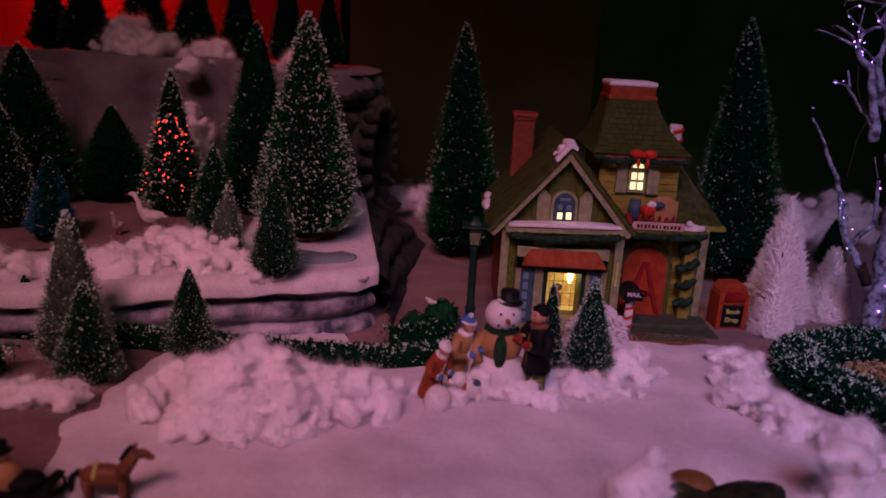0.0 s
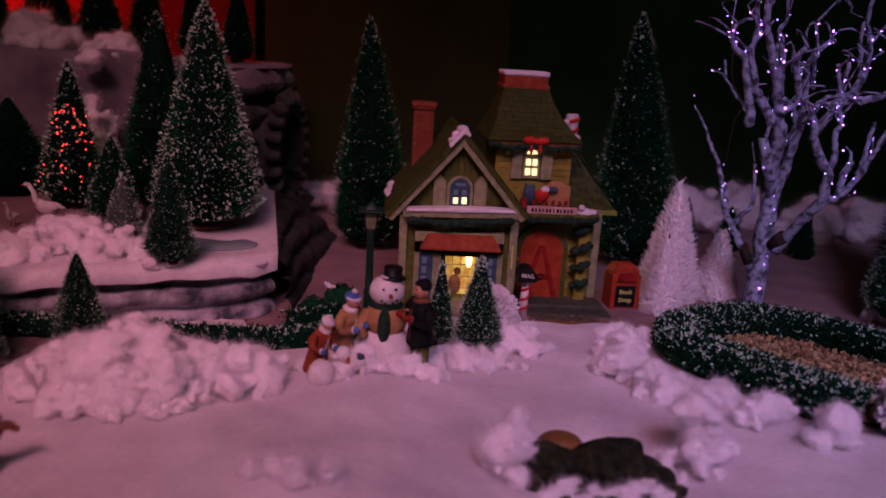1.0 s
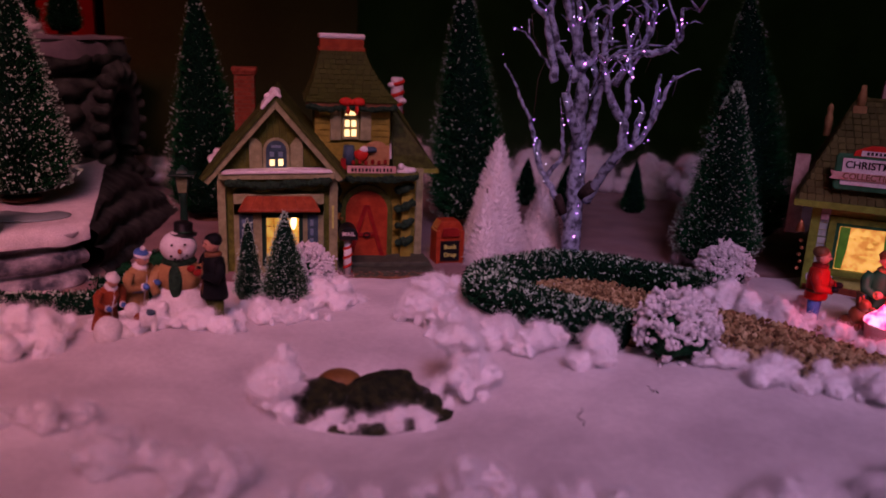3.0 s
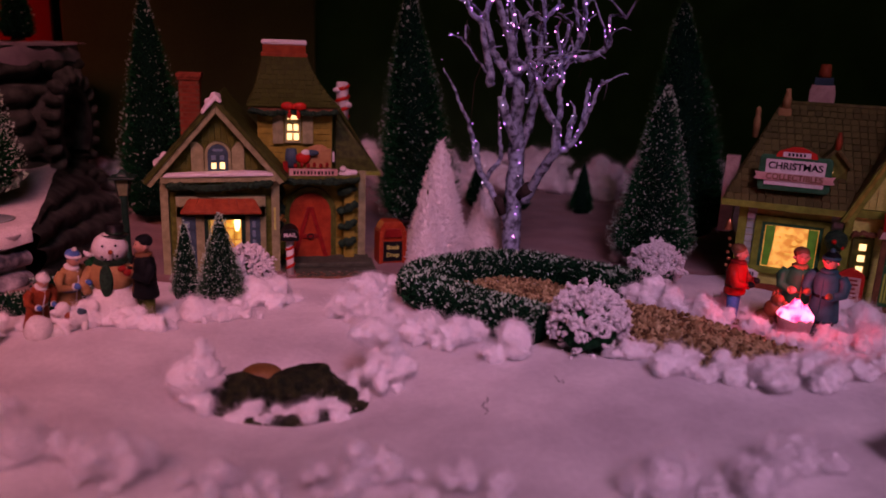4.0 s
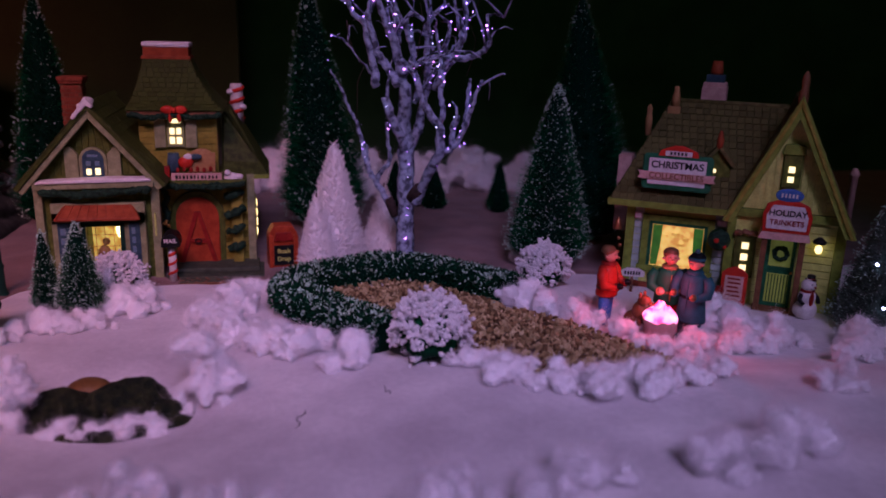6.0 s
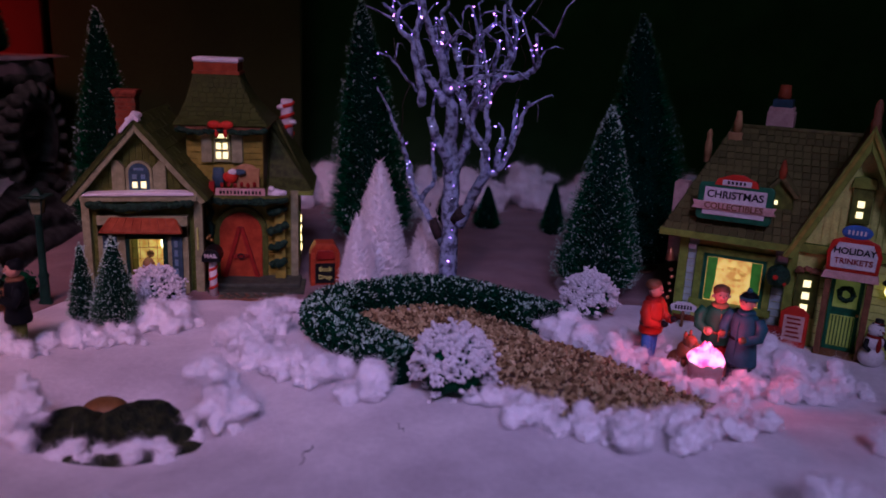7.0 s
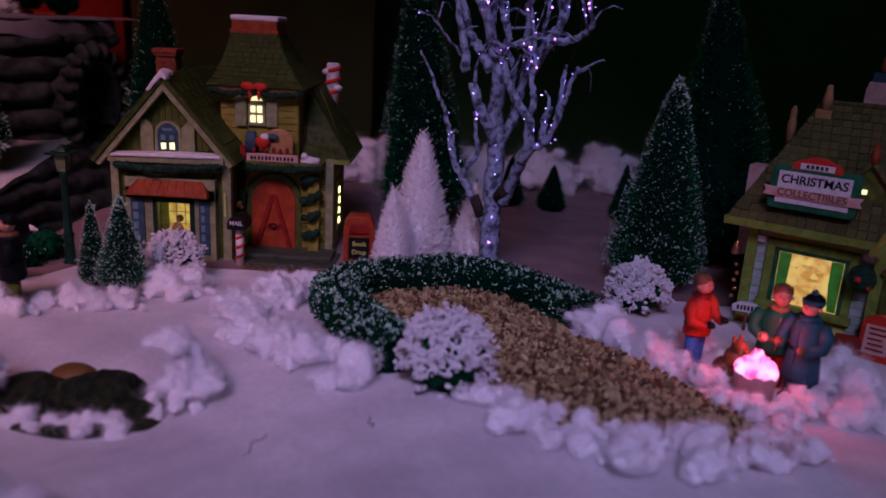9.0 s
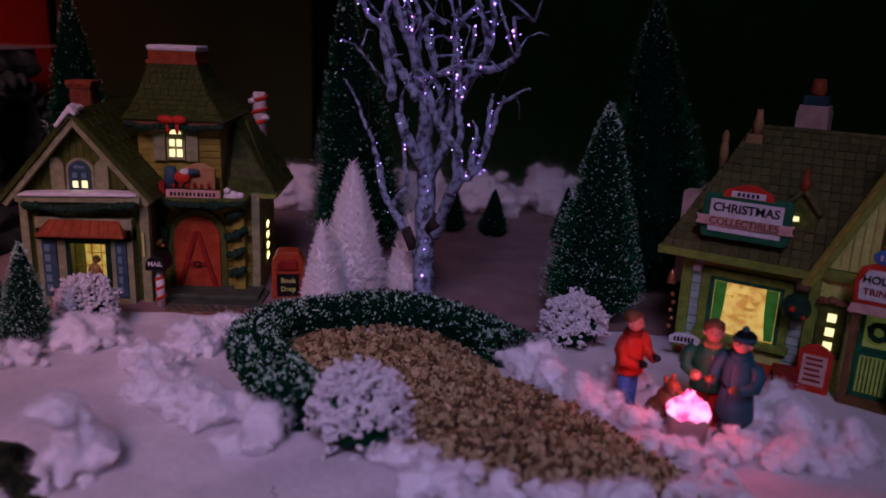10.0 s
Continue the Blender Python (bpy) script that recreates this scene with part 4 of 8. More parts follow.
def feather_tree(x, y, high, r, seed, label, fronds):
    """A white goose-feather tree: whorls of feathery sprays down to the ground."""
    ob = thing("feather_tree", pose(x, y, ground_height(x, y) - 0.002), label, "tree", "white feather trees")
    part("foot", Shape().lathe([(r * 0.34, 0), (r * 0.36, 0.002), (r * 0.30, 0.004), (0.0015, 0.0045)], 18), M["white"], ob)
    part("trunk", Shape().tube([(0, 0, 0.003), (0, 0, high * 0.5), (0, 0, high * 0.985)], [0.0016, 0.0012, 0.0007], 6), M["wire"], ob)
    def girth(t):
        return r * min(1.0, 0.86 + t) * max(0.0, 1 - t) ** 0.80

    part("core", Shape().lathe([(girth(t) * 0.80 + 0.0006, 0.003 + (high - 0.008) * t) for t in np.linspace(0, 1, 18)], 26, 0, None, 0.08, seed), M["core_white"], ob)
    rng = np.random.default_rng(seed)
    v, f = [], []
    for k in range(fronds):
        t = 1 - math.sqrt((k + 0.5) / fronds)
        a = k * 2.39996 + rng.normal() * 0.25
        g = girth(t)
        out = Vector((math.cos(a), math.sin(a), 0))
        across = Vector((-math.sin(a), math.cos(a), 0))
        up = Vector((0, 0, 1))
        start = out * (g * rng.uniform(0.70, 0.84)) + up * (high * t * 0.965 + rng.normal() * 0.0012 - 0.001)
        d = (out + across * rng.normal() * 0.30 + up * (0.30 + 0.95 * t + rng.normal() * 0.18)).normalized()
        long = (0.0040 + 0.20 * g) * rng.uniform(0.75, 1.30)
        e1 = d.cross(up).normalized()
        e2 = d.cross(e1)
        fat = (0.00075 + 0.018 * g) * rng.uniform(0.8, 1.2)
        n, twist = len(v), rng.random() * 2
        for far, wide in ((0.0, 1.0), (0.55, 0.72)):
            for q in range(5):
                w = twist + 2 * math.pi * q / 5
                v.append(tuple(start + d * long * far + (e1 * math.cos(w) + e2 * math.sin(w)) * fat * wide + up * long * 0.10 * far))
        v.append(tuple(start + d * long + up * long * 0.22))
        f += [(n + q, n + (q + 1) % 5, n + 5 + (q + 1) % 5, n + 5 + q) for q in range(5)] + [(n + 5 + q, n + 5 + (q + 1) % 5, n + 10) for q in range(5)]
        for q in range(6):
            base = start + d * long * rng.uniform(0.3, 0.9) + up * long * 0.1
            w = d.cross(Vector(rng.normal(size=3))).normalized()
            n = len(v)
            tip = base + (d + w * rng.normal() * 0.6 + up * rng.normal() * 0.3).normalized() * long * 0.38
            v += [tuple(base - w * 0.00022), tuple(base + w * 0.00022), tuple(tip)]
            f.append((n, n + 1, n + 2))
    part("plumage", Shape().add(v, f, 0, True), M["needle_white"], ob)
    return ob


feather_tree(0.302, 0.676, 0.119, 0.0290, 61, "white feather tree beside the red book drop", 2300)
feather_tree(0.2815, 0.631, 0.075, 0.0165, 62, "small white feather tree in front of a taller one", 1300)
feather_tree(0.352, 0.684, 0.074, 0.0205, 63, "small white feather tree behind the pale branching tree", 1300)


# ---- hedges and bushes ----
def hedge(path, wide, high, seed, label, frost=0.4, dense=190000, rise=0.0):
    """A clipped hedge along a path in plan: a core with needles and frosted needles all over."""
    ob = thing("hedge", pose(path[0][0], path[0][1], 0), label, "hedge")
    pts, o = [], Vector((path[0][0], path[0][1], 0))
    for i in range(len(path) - 1):
        p0, p1, p2, p3 = (Vector((*path[max(0, min(len(path) - 1, i + k))], 0)) for k in (-1, 0, 1, 2))
        for q in range(8):
            t = q / 8
            pts.append(0.5 * ((2 * p1) + (p2 - p0) * t + (2 * p0 - 5 * p1 + 4 * p2 - p3) * t * t + (3 * p1 - p0 - 3 * p2 + p3) * t ** 3))
    pts.append(Vector((*path[-1], 0)))
    ring = 12
    core, v = Shape(), []
    stations = []
    for i, p in enumerate(pts):
        way = (pts[min(i + 1, len(pts) - 1)] - pts[max(0, i - 1)]).normalized()
        side = Vector((way.y, -way.x, 0))
        z = ground_height(p.x, p.y) - 0.001 + rise
        stations.append((p, side, z))
        for k in range(ring):
            a = math.pi * 2 * k / ring
            w = wide * (0.42 if 0 < i < len(pts) - 1 else 0.2) * math.copysign(abs(math.cos(a)) ** 0.7, math.cos(a))
            hh = high * (0.46 if 0 < i < len(pts) - 1 else 0.3) * (1 + math.copysign(abs(math.sin(a)) ** 0.7, math.sin(a)))
            q = p + side * w - o
            v.append((q.x, q.y, z + hh))
    n = len(pts)
    f = [(i * ring + k, i * ring + (k + 1) % ring, (i + 1) * ring + (k + 1) % ring, (i + 1) * ring + k) for i in range(n - 1) for k in range(ring)]
    f += [tuple(range(ring - 1, -1, -1)), tuple(range((n - 1) * ring, n * ring))]
    core.add(v, f, 0, True)
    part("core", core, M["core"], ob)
    rng = random.Random(seed)
    length = sum((b - a).length for a, b in zip(pts, pts[1:]))
    green, white = Shape(), Shape()
    gv, gf, wv, wf = [], [], [], []
    for i in range(int(length * dense * (wide + high) * 2)):
        j = rng.choice((0, n - 2)) if rng.random() < 0.06 else rng.randrange(n - 1)
        u = rng.random()
        p = stations[j][0].lerp(stations[j + 1][0], u)
        side = stations[j][1]
        z = stations[j][2]
        a = rng.uniform(-0.35, math.pi + 0.35)
        w = wide * 0.46 * math.copysign(abs(math.cos(a)) ** 0.7, math.cos(a))
        hh = high * 0.47 * (1 + math.copysign(abs(math.sin(a)) ** 0.7, math.sin(a)))
        c = p + side * w - o + Vector((0, 0, z + hh))
        if j == 0 or j == n - 2:
            c += (stations[j + 1][0] - stations[j][0]).normalized() * ((-1 if j == 0 else 1) * rng.random() * wide * 0.3)
        nrm = (side * math.cos(a) + Vector((0, 0, math.sin(a) + 0.2))).normalized()
        d = (nrm + Vector((rng.gauss(0, 0.7), rng.gauss(0, 0.7), rng.gauss(0, 0.7)))).normalized()
        L = rng.uniform(0.0016, 0.0036)
        t = d.cross(Vector((rng.gauss(0, 1), rng.gauss(0, 1), rng.gauss(0, 1)))).normalized() * rng.uniform(0.0003, 0.00065)
        lumpy = max(0.0, 0.18 + noise.noise(Vector((c.x + o.x, c.y + o.y, c.z)) * 240)) * 1.7
        is_white = rng.random() < frost * (0.35 + 0.9 * max(0, nrm.z)) * (0.06 + 1.8 * lumpy)
        vv, ff = (wv, wf) if is_white else (gv, gf)
        if is_white:
            t *= rng.uniform(1.0, 1.8)
            L *= rng.uniform(0.5, 1.0)
        k = len(vv)
        vv += [tuple(c - t), tuple(c + t), tuple(c + d * L + t * 0.4), tuple(c + d * L - t * 0.4)]
        ff.append((k, k + 1, k + 2, k + 3))
    part("greenery", green.add(gv, gf), M["leaf"], ob)
    part("frost", white.add(wv, wf), M["fleck"], ob, "white frosted needle tips")
    return ob


hedge([(0.305, 0.370), (0.289, 0.398), (0.274, 0.430), (0.260, 0.462), (0.252, 0.502), (0.266, 0.546), (0.303, 0.574), (0.345, 0.581), (0.385, 0.557), (0.409, 0.516), (0.420, 0.484)], 0.034, 0.0275, 3,
      "curved dark green hedge with frosted needles round the gravel", 0.44)
hedge([(-0.235, 0.512), (-0.19, 0.508), (-0.144, 0.510), (-0.09, 0.506), (-0.045, 0.500), (-0.010, 0.512), (0.012, 0.53)], 0.014, 0.017, 4, "low dark hedge with snow on top before the ledge", 0.5)
hedge([(-0.036, 0.548), (-0.015, 0.556), (0.004, 0.572)], 0.020, 0.018, 5, "straggling dark scrub dusted with pinkish snow beside the shop", 0.22)
hedge([(-0.33, 0.44), (-0.29, 0.430), (-0.262, 0.437)], 0.030, 0.018, 6, "low snowy scrub before the ledge", 0.5)


def bush(x, y, r, seed, label, white=0.8):
    """A round bush: dark leaves inside, thick white blossom-like snow outside."""
    z = on_ground(x, y, 0.002)
    ob = thing("snowy_bush", pose(x, y, z), label, "bush", "snowy bushes")
    rng = random.Random(seed)
    part("core", Shape().ball((0, 0, r * 0.85), r * 0.78, 0, 3, (1, 1, 0.95), 0.2, 120), M["leaf"], ob)
    leaves, snow = Shape(), Shape()
    for i in range(1150):
        d = Vector((rng.gauss(0, 1), rng.gauss(0, 1), rng.gauss(0, 1))).normalized()
        if d.z < -0.75:
            continue
        lump = noise.noise(d * 3.2 + Vector((seed, 0, 0)))
        if i % 4 == 0:
            c = d * r * rng.uniform(0.72, 0.92) + Vector((0, 0, r * 0.85))
            t = d.cross(Vector((rng.gauss(0, 1), rng.gauss(0, 1), rng.gauss(0, 1)))).normalized()
            L = rng.uniform(0.003, 0.005)
            u = (t + d * 0.5).normalized() * L
            w = t.cross(d).normalized() * L * 0.28
            leaves.add([c - u * 0.5, c + w, c + u * 0.6, c - w], [(0, 1, 2, 3)])
        elif lump > -0.02 - 0.45 * d.z - 0.8 * (white - 0.8):
            c = d * r * rng.uniform(0.86, 1.04) + Vector((0, 0, r * 0.85))
            c += d * r * 0.14 * noise.noise(d * 5 + Vector((0, seed, 0)))
            for q in range(4):
                e = Vector((rng.gauss(0, 1), rng.gauss(0, 1), rng.gauss(0, 1))) * 0.0014
                turn = (d + Vector((rng.gauss(0, 0.6), rng.gauss(0, 0.6), rng.gauss(0, 0.6)))).to_track_quat("Z", "Y").to_matrix()
                snow.ball(c + e, rng.uniform(0.0008, 0.0018), 0, 1, (rng.uniform(0.7, 1.1), rng.uniform(0.7, 1.1), rng.uniform(0.9, 1.9)), 0.35, 700, turn)
    part("foliage", leaves, M["leaf"], ob)
    part("snow", snow, M["glaze_snow"], ob, "thick white snow crumbs on the twigs")
    return ob


bush(0.331, 0.352, 0.0230, 1, "round bush thick with white snow beside the gravel")
bush(0.474, 0.545, 0.0220, 2, "round snowy bush behind the hedge")
bush(0.002, 0.590, 0.0165, 4, "straggling dark bush lightly dusted with snow beside the street lamp", -0.5)
bush(-0.020, 0.580, 0.0120, 5, "small dark bush lightly dusted with snow beside the ledge", -0.5)
bush(0.119, 0.555, 0.0210, 3, "round snowy bush before the shop window", 0.9)


# ---- gravel path ----
edge = [(0.258, 0.490), (0.274, 0.538), (0.305, 0.566), (0.343, 0.573), (0.382, 0.552), (0.404, 0.510), (0.413, 0.456), (0.446, 0.424), (0.470, 0.390), (0.494, 0.350), (0.488, 0.318), (0.415, 0.297), (0.378, 0.316), (0.345, 0.352), (0.312, 0.376), (0.290, 0.408), (0.266, 0.446)]


def inside(x, y):
    hit = False
    for (xa, ya), (xb, yb) in zip(edge, edge[1:] + edge[:1]):
        if (ya > y) != (yb > y) and x < (xb - xa) * (y - ya) / (yb - ya) + xa:
            hit = not hit
    return hit


bed = Shape()
cx0, cy0 = 0.375, 0.42
bv, bf = [], []
rings = 14
for j in range(rings + 1):
    for (x, y) in edge:
        t = j / rings
        px, py = cx0 + (x - cx0) * t * 1.02, cy0 + (y - cy0) * t * 1.02
        bv.append((px, py, ground_height(px, py) + 0.0022 * (1 - t ** 6) + (0.0 if t < 1 else -0.002)))
n = len(edge)
bf = [(j * n + (i + 1) % n, j * n + i, (j + 1) * n + i, (j + 1) * n + (i + 1) % n) for j in range(rings) for i in range(n)]
single("path", bed.add(bv, bf, 0, True), M["gravel_bed"], pose(0, 0, 0), "bed of fine brown grit under the gravel", "path", kind="structure")
stones = Shape()
rng = random.Random(11)
sv, sf = [], []
octa = [(1, 0, 0), (-1, 0, 0), (0, 1, 0), (0, -1, 0), (0, 0, 1), (0, 0, -1)]
oct_faces = [(0, 2, 4), (2, 1, 4), (1, 3, 4), (3, 0, 4), (2, 0, 5), (1, 2, 5), (3, 1, 5), (0, 3, 5)]
made = 0
while made < 4600:
    x, y = rng.uniform(0.255, 0.505), rng.uniform(0.29, 0.572)
    if not inside(x, y):
        continue
    made += 1
    r = rng.uniform(0.0016, 0.0034) * (1.35 if rng.random() < 0.14 else 1)
    rot = Euler((rng.uniform(0, 6), rng.uniform(0, 6), rng.uniform(0, 6))).to_matrix()
    z = ground_height(x, y) + 0.0024 + rng.uniform(-0.0008, 0.0024)
    k = len(sv)
    for p in octa:
        q = rot @ Vector((p[0] * rng.uniform(0.75, 1.2), p[1] * rng.uniform(0.6, 1.0), p[2] * rng.uniform(0.5, 0.8)))
        sv.append((x + q.x * r, y + q.y * r, z + q.z * r))
    sf += [tuple(i + k for i in face) for face in oct_faces]
stones.add(sv, sf)
single("gravel", stones, M["gravel"], pose(0, 0, 0), "loose tan and brown gravel filling the path", "gravel", kind="stuff")


# ---- pale branching tree with lights ----
birch = thing("branching_tree", pose(0.361, 0.622, 0), "pale glittered branching tree without leaves", "tree")
twig_points = []


def limb(name, pts, r0, r1, parent, seed, twigs=0, tw_len=0.04):
    rng = random.Random(seed)
    path = [Vector(p) for p in pts]
    fine = []
    for i in range(len(path) - 1):
        p0, p1, p2, p3 = (path[max(0, min(len(path) - 1, i + k))] for k in (-1, 0, 1, 2))
        for q in range(5):
            t = q / 5
            p = 0.5 * ((2 * p1) + (p2 - p0) * t + (2 * p0 - 5 * p1 + 4 * p2 - p3) * t * t + (3 * p1 - p0 - 3 * p2 + p3) * t ** 3)
            fine.append(p + Vector((rng.gauss(0, 1), rng.gauss(0, 1), rng.gauss(0, 1))) * 0.0005)
    fine.append(path[-1])
    radii = [(r0 + (r1 - r0) * i / (len(fine) - 1)) * rng.uniform(0.92, 1.09) for i in range(len(fine))]
    s = Shape().tube(fine, radii, 8)
    for i in range(twigs):
        j = rng.randrange(len(fine) // 4, len(fine))
        p, way = fine[j], (fine[min(j + 1, len(fine) - 1)] - fine[max(0, j - 1)]).normalized()
        d = (way * 0.4 + Vector((rng.gauss(0, 0.5), rng.gauss(0, 0.3), rng.uniform(0.4, 1.1)))).normalized()
        L = tw_len * rng.uniform(0.45, 1.1)
        bend = Vector((rng.gauss(0, 1), rng.gauss(0, 1), rng.gauss(0, 1))) * L * 0.20
        tw = [p, p + d * L * 0.35 + bend * 0.6, p + d * L * 0.7 + bend, p + d * L + bend * 0.3 + Vector((rng.gauss(0, 1), rng.gauss(0, 1), rng.gauss(0, 0.6))) * L * 0.12]
        r = radii[j] * 0.55
        s.tube(tw, [r, r * 0.8, r * 0.65, 0.0006], 6)
        twig_points.extend(tw[1:])
    twig_points.extend(fine[2::2])
    return part(name, s, M["bark"], parent)


limb("trunk", [(0.0020, 0.0060, -0.0030), (0.0030, 0.0060, 0.0130), (0.0030, 0.0060, 0.0480), (0.0030, 0.0060, 0.0840), (0.0030, 0.0060, 0.1190)], 0.0090, 0.0075, birch, 1, 0, 0.026)
limb("branch", [(0.0030, 0.0060, 0.1150), (0.0010, 0.0050, 0.1400), (0.0010, 0.0040, 0.1620), (-0.0030, 0.0030, 0.1810), (-0.0090, 0.0000, 0.2030), (-0.0160, -0.0030, 0.2210), (-0.0240, -0.0050, 0.2370), (-0.0300, -0.0060, 0.2560), (-0.0300, -0.0060, 0.2760)], 0.0070, 0.0020, birch, 2, 4, 0.026)
limb("branch", [(0.0010, 0.0020, 0.1130), (-0.0080, -0.0060, 0.1330), (-0.0160, -0.0100, 0.1480), (-0.0200, -0.0120, 0.1610)], 0.0045, 0.0037, birch, 3, 1, 0.026)
limb("branch", [(0.0070, 0.0080, 0.1150), (0.0140, 0.0120, 0.1300), (0.0180, 0.0140, 0.1450), (0.0210, 0.0140, 0.1620), (0.0230, 0.0140, 0.1820), (0.0220, 0.0140, 0.2090), (0.0220, 0.0140, 0.2250), (0.0320, 0.0140, 0.2370), (0.0420, 0.0150, 0.2420)], 0.0050, 0.0015, birch, 4, 3, 0.026)
limb("branch", [(0.0120, 0.0000, 0.0640), (0.0180, -0.0180, 0.0910), (0.0240, -0.0350, 0.1140), (0.0240, -0.0400, 0.1360), (0.0130, -0.0420, 0.1510), (0.0080, -0.0430, 0.1590), (0.0020, -0.0460, 0.1770), (-0.0020, -0.0470, 0.1870), (0.0030, -0.0490, 0.1920), (0.0140, -0.0500, 0.1940)], 0.0050, 0.0017, birch, 5, 2, 0.026)
limb("branch", [(0.0230, -0.0400, 0.1390), (0.0260, -0.0410, 0.1530), (0.0230, -0.0420, 0.1670), (0.0250, -0.0420, 0.1800), (0.0220, -0.0400, 0.2010), (0.0170, -0.0380, 0.2230)], 0.0028, 0.0012, birch, 6, 2, 0.026)
limb("branch", [(0.0240, -0.0350, 0.1150), (0.0330, -0.0400, 0.1190), (0.0400, -0.0460, 0.1300), (0.0440, -0.0520, 0.1440), (0.0470, -0.0560, 0.1570), (0.0500, -0.0600, 0.1700), (0.0530, -0.0630, 0.1800)], 0.0033, 0.0012, birch, 7, 1, 0.026)
limb("branch", [(0.0340, -0.0400, 0.1200), (0.0350, -0.0430, 0.1350), (0.0370, -0.0450, 0.1490)], 0.0028, 0.0028, birch, 8, 1, 0.026)
limb("branch", [(0.0420, -0.0500, 0.1390), (0.0450, -0.0510, 0.1570), (0.0450, -0.0520, 0.1720), (0.0460, -0.0530, 0.1810)], 0.0023, 0.0012, birch, 9, 0, 0.026)
limb("branch", [(0.0000, 0.0080, 0.0380), (-0.0110, 0.0110, 0.0600), (-0.0240, 0.0130, 0.0810), (-0.0320, 0.0150, 0.0970), (-0.0370, 0.0170, 0.1190), (-0.0410, 0.0200, 0.1350), (-0.0470, 0.0230, 0.1470), (-0.0560, 0.0280, 0.1670), (-0.0640, 0.0320, 0.1820)], 0.0035, 0.0008, birch, 10, 0, 0.026)
limb("branch", [(-0.0300, 0.0140, 0.0920), (-0.0330, 0.0120, 0.1060), (-0.0340, 0.0120, 0.1160)], 0.0025, 0.0018, birch, 11, 0, 0.026)
limb("branch", [(-0.0240, 0.0130, 0.0800), (-0.0200, 0.0060, 0.0930), (-0.0130, 0.0040, 0.1030), (-0.0150, 0.0030, 0.1210), (-0.0170, 0.0020, 0.1380)], 0.0028, 0.0013, birch, 12, 1, 0.026)
limb("branch", [(-0.0060, 0.0020, 0.1710), (-0.0170, 0.0040, 0.1880), (-0.0250, 0.0060, 0.1990), (-0.0290, 0.0060, 0.2150), (-0.0330, 0.0060, 0.2280), (-0.0310, 0.0060, 0.2480), (-0.0340, 0.0060, 0.2700)], 0.0045, 0.0015, birch, 13, 4, 0.026)
limb("branch", [(-0.0260, 0.0040, 0.1700), (-0.0280, 0.0060, 0.1870), (-0.0320, 0.0080, 0.2050), (-0.0360, 0.0100, 0.2240), (-0.0450, 0.0100, 0.2310), (-0.0500, 0.0100, 0.2410), (-0.0450, 0.0100, 0.2510), (-0.0340, 0.0100, 0.2550)], 0.0040, 0.0011, birch, 14, 2, 0.026)
limb("branch", [(-0.0300, 0.0050, 0.1800), (-0.0450, 0.0040, 0.1980), (-0.0550, 0.0040, 0.2090), (-0.0660, 0.0030, 0.2130)], 0.0012, 0.0007, birch, 15, 0, 0.026)
limb("branch", [(-0.0030, 0.0000, 0.1800), (0.0060, -0.0060, 0.1930), (0.0010, -0.0100, 0.2110), (-0.0030, -0.0120, 0.2240), (0.0020, -0.0140, 0.2330), (0.0120, -0.0160, 0.2270)], 0.0035, 0.0017, birch, 16, 1, 0.026)
limb("branch", [(-0.0120, 0.0000, 0.2040), (-0.0110, -0.0060, 0.2240), (-0.0150, -0.0080, 0.2370), (-0.0180, -0.0090, 0.2430)], 0.0017, 0.0015, birch, 17, 0, 0.026)
limb("branch", [(-0.0070, 0.0000, 0.2070), (-0.0060, 0.0060, 0.2280), (-0.0110, 0.0080, 0.2470), (-0.0050, 0.0100, 0.2570), (-0.0090, 0.0100, 0.2770)], 0.0025, 0.0010, birch, 18, 3, 0.026)
limb("branch", [(0.0250, -0.0100, 0.1690), (0.0320, -0.0200, 0.1890), (0.0380, -0.0280, 0.1960), (0.0470, -0.0360, 0.1970), (0.0560, -0.0420, 0.2010), (0.0630, -0.0480, 0.2090), (0.0600, -0.0520, 0.2200), (0.0580, -0.0550, 0.2320), (0.0650, -0.0560, 0.2330), (0.0720, -0.0580, 0.2310)], 0.0039, 0.0005, birch, 19, 1, 0.026)
limb("branch", [(0.0370, -0.0260, 0.1970), (0.0430, -0.0280, 0.2100), (0.0460, -0.0280, 0.2220), (0.0460, -0.0280, 0.2380), (0.0410, -0.0280, 0.2540), (0.0410, -0.0280, 0.2740)], 0.0033, 0.0014, birch, 20, 3, 0.026)
limb("branch", [(0.0430, -0.0280, 0.2130), (0.0390, -0.0300, 0.2280), (0.0350, -0.0320, 0.2460), (0.0360, -0.0320, 0.2580)], 0.0019, 0.0010, birch, 21, 1, 0.026)
limb("branch", [(0.0310, -0.0200, 0.1890), (0.0320, -0.0240, 0.2090), (0.0330, -0.0260, 0.2250)], 0.0017, 0.0016, birch, 22, 0, 0.026)
limb("branch", [(0.0260, 0.0100, 0.2020), (0.0220, 0.0060, 0.2220), (0.0180, 0.0000, 0.2390), (0.0110, -0.0040, 0.2540), (0.0060, -0.0060, 0.2490), (0.0030, -0.0080, 0.2300)], 0.0017, 0.0006, birch, 23, 0, 0.026)
limb("branch", [(0.0220, 0.0120, 0.2120), (0.0110, 0.0040, 0.2190), (0.0010, 0.0000, 0.2150)], 0.0015, 0.0008, birch, 24, 0, 0.026)
limb("branch", [(0.0110, -0.0300, 0.1920), (0.0210, -0.0280, 0.1980), (0.0390, -0.0260, 0.1970)], 0.0019, 0.0014, birch, 25, 0, 0.026)
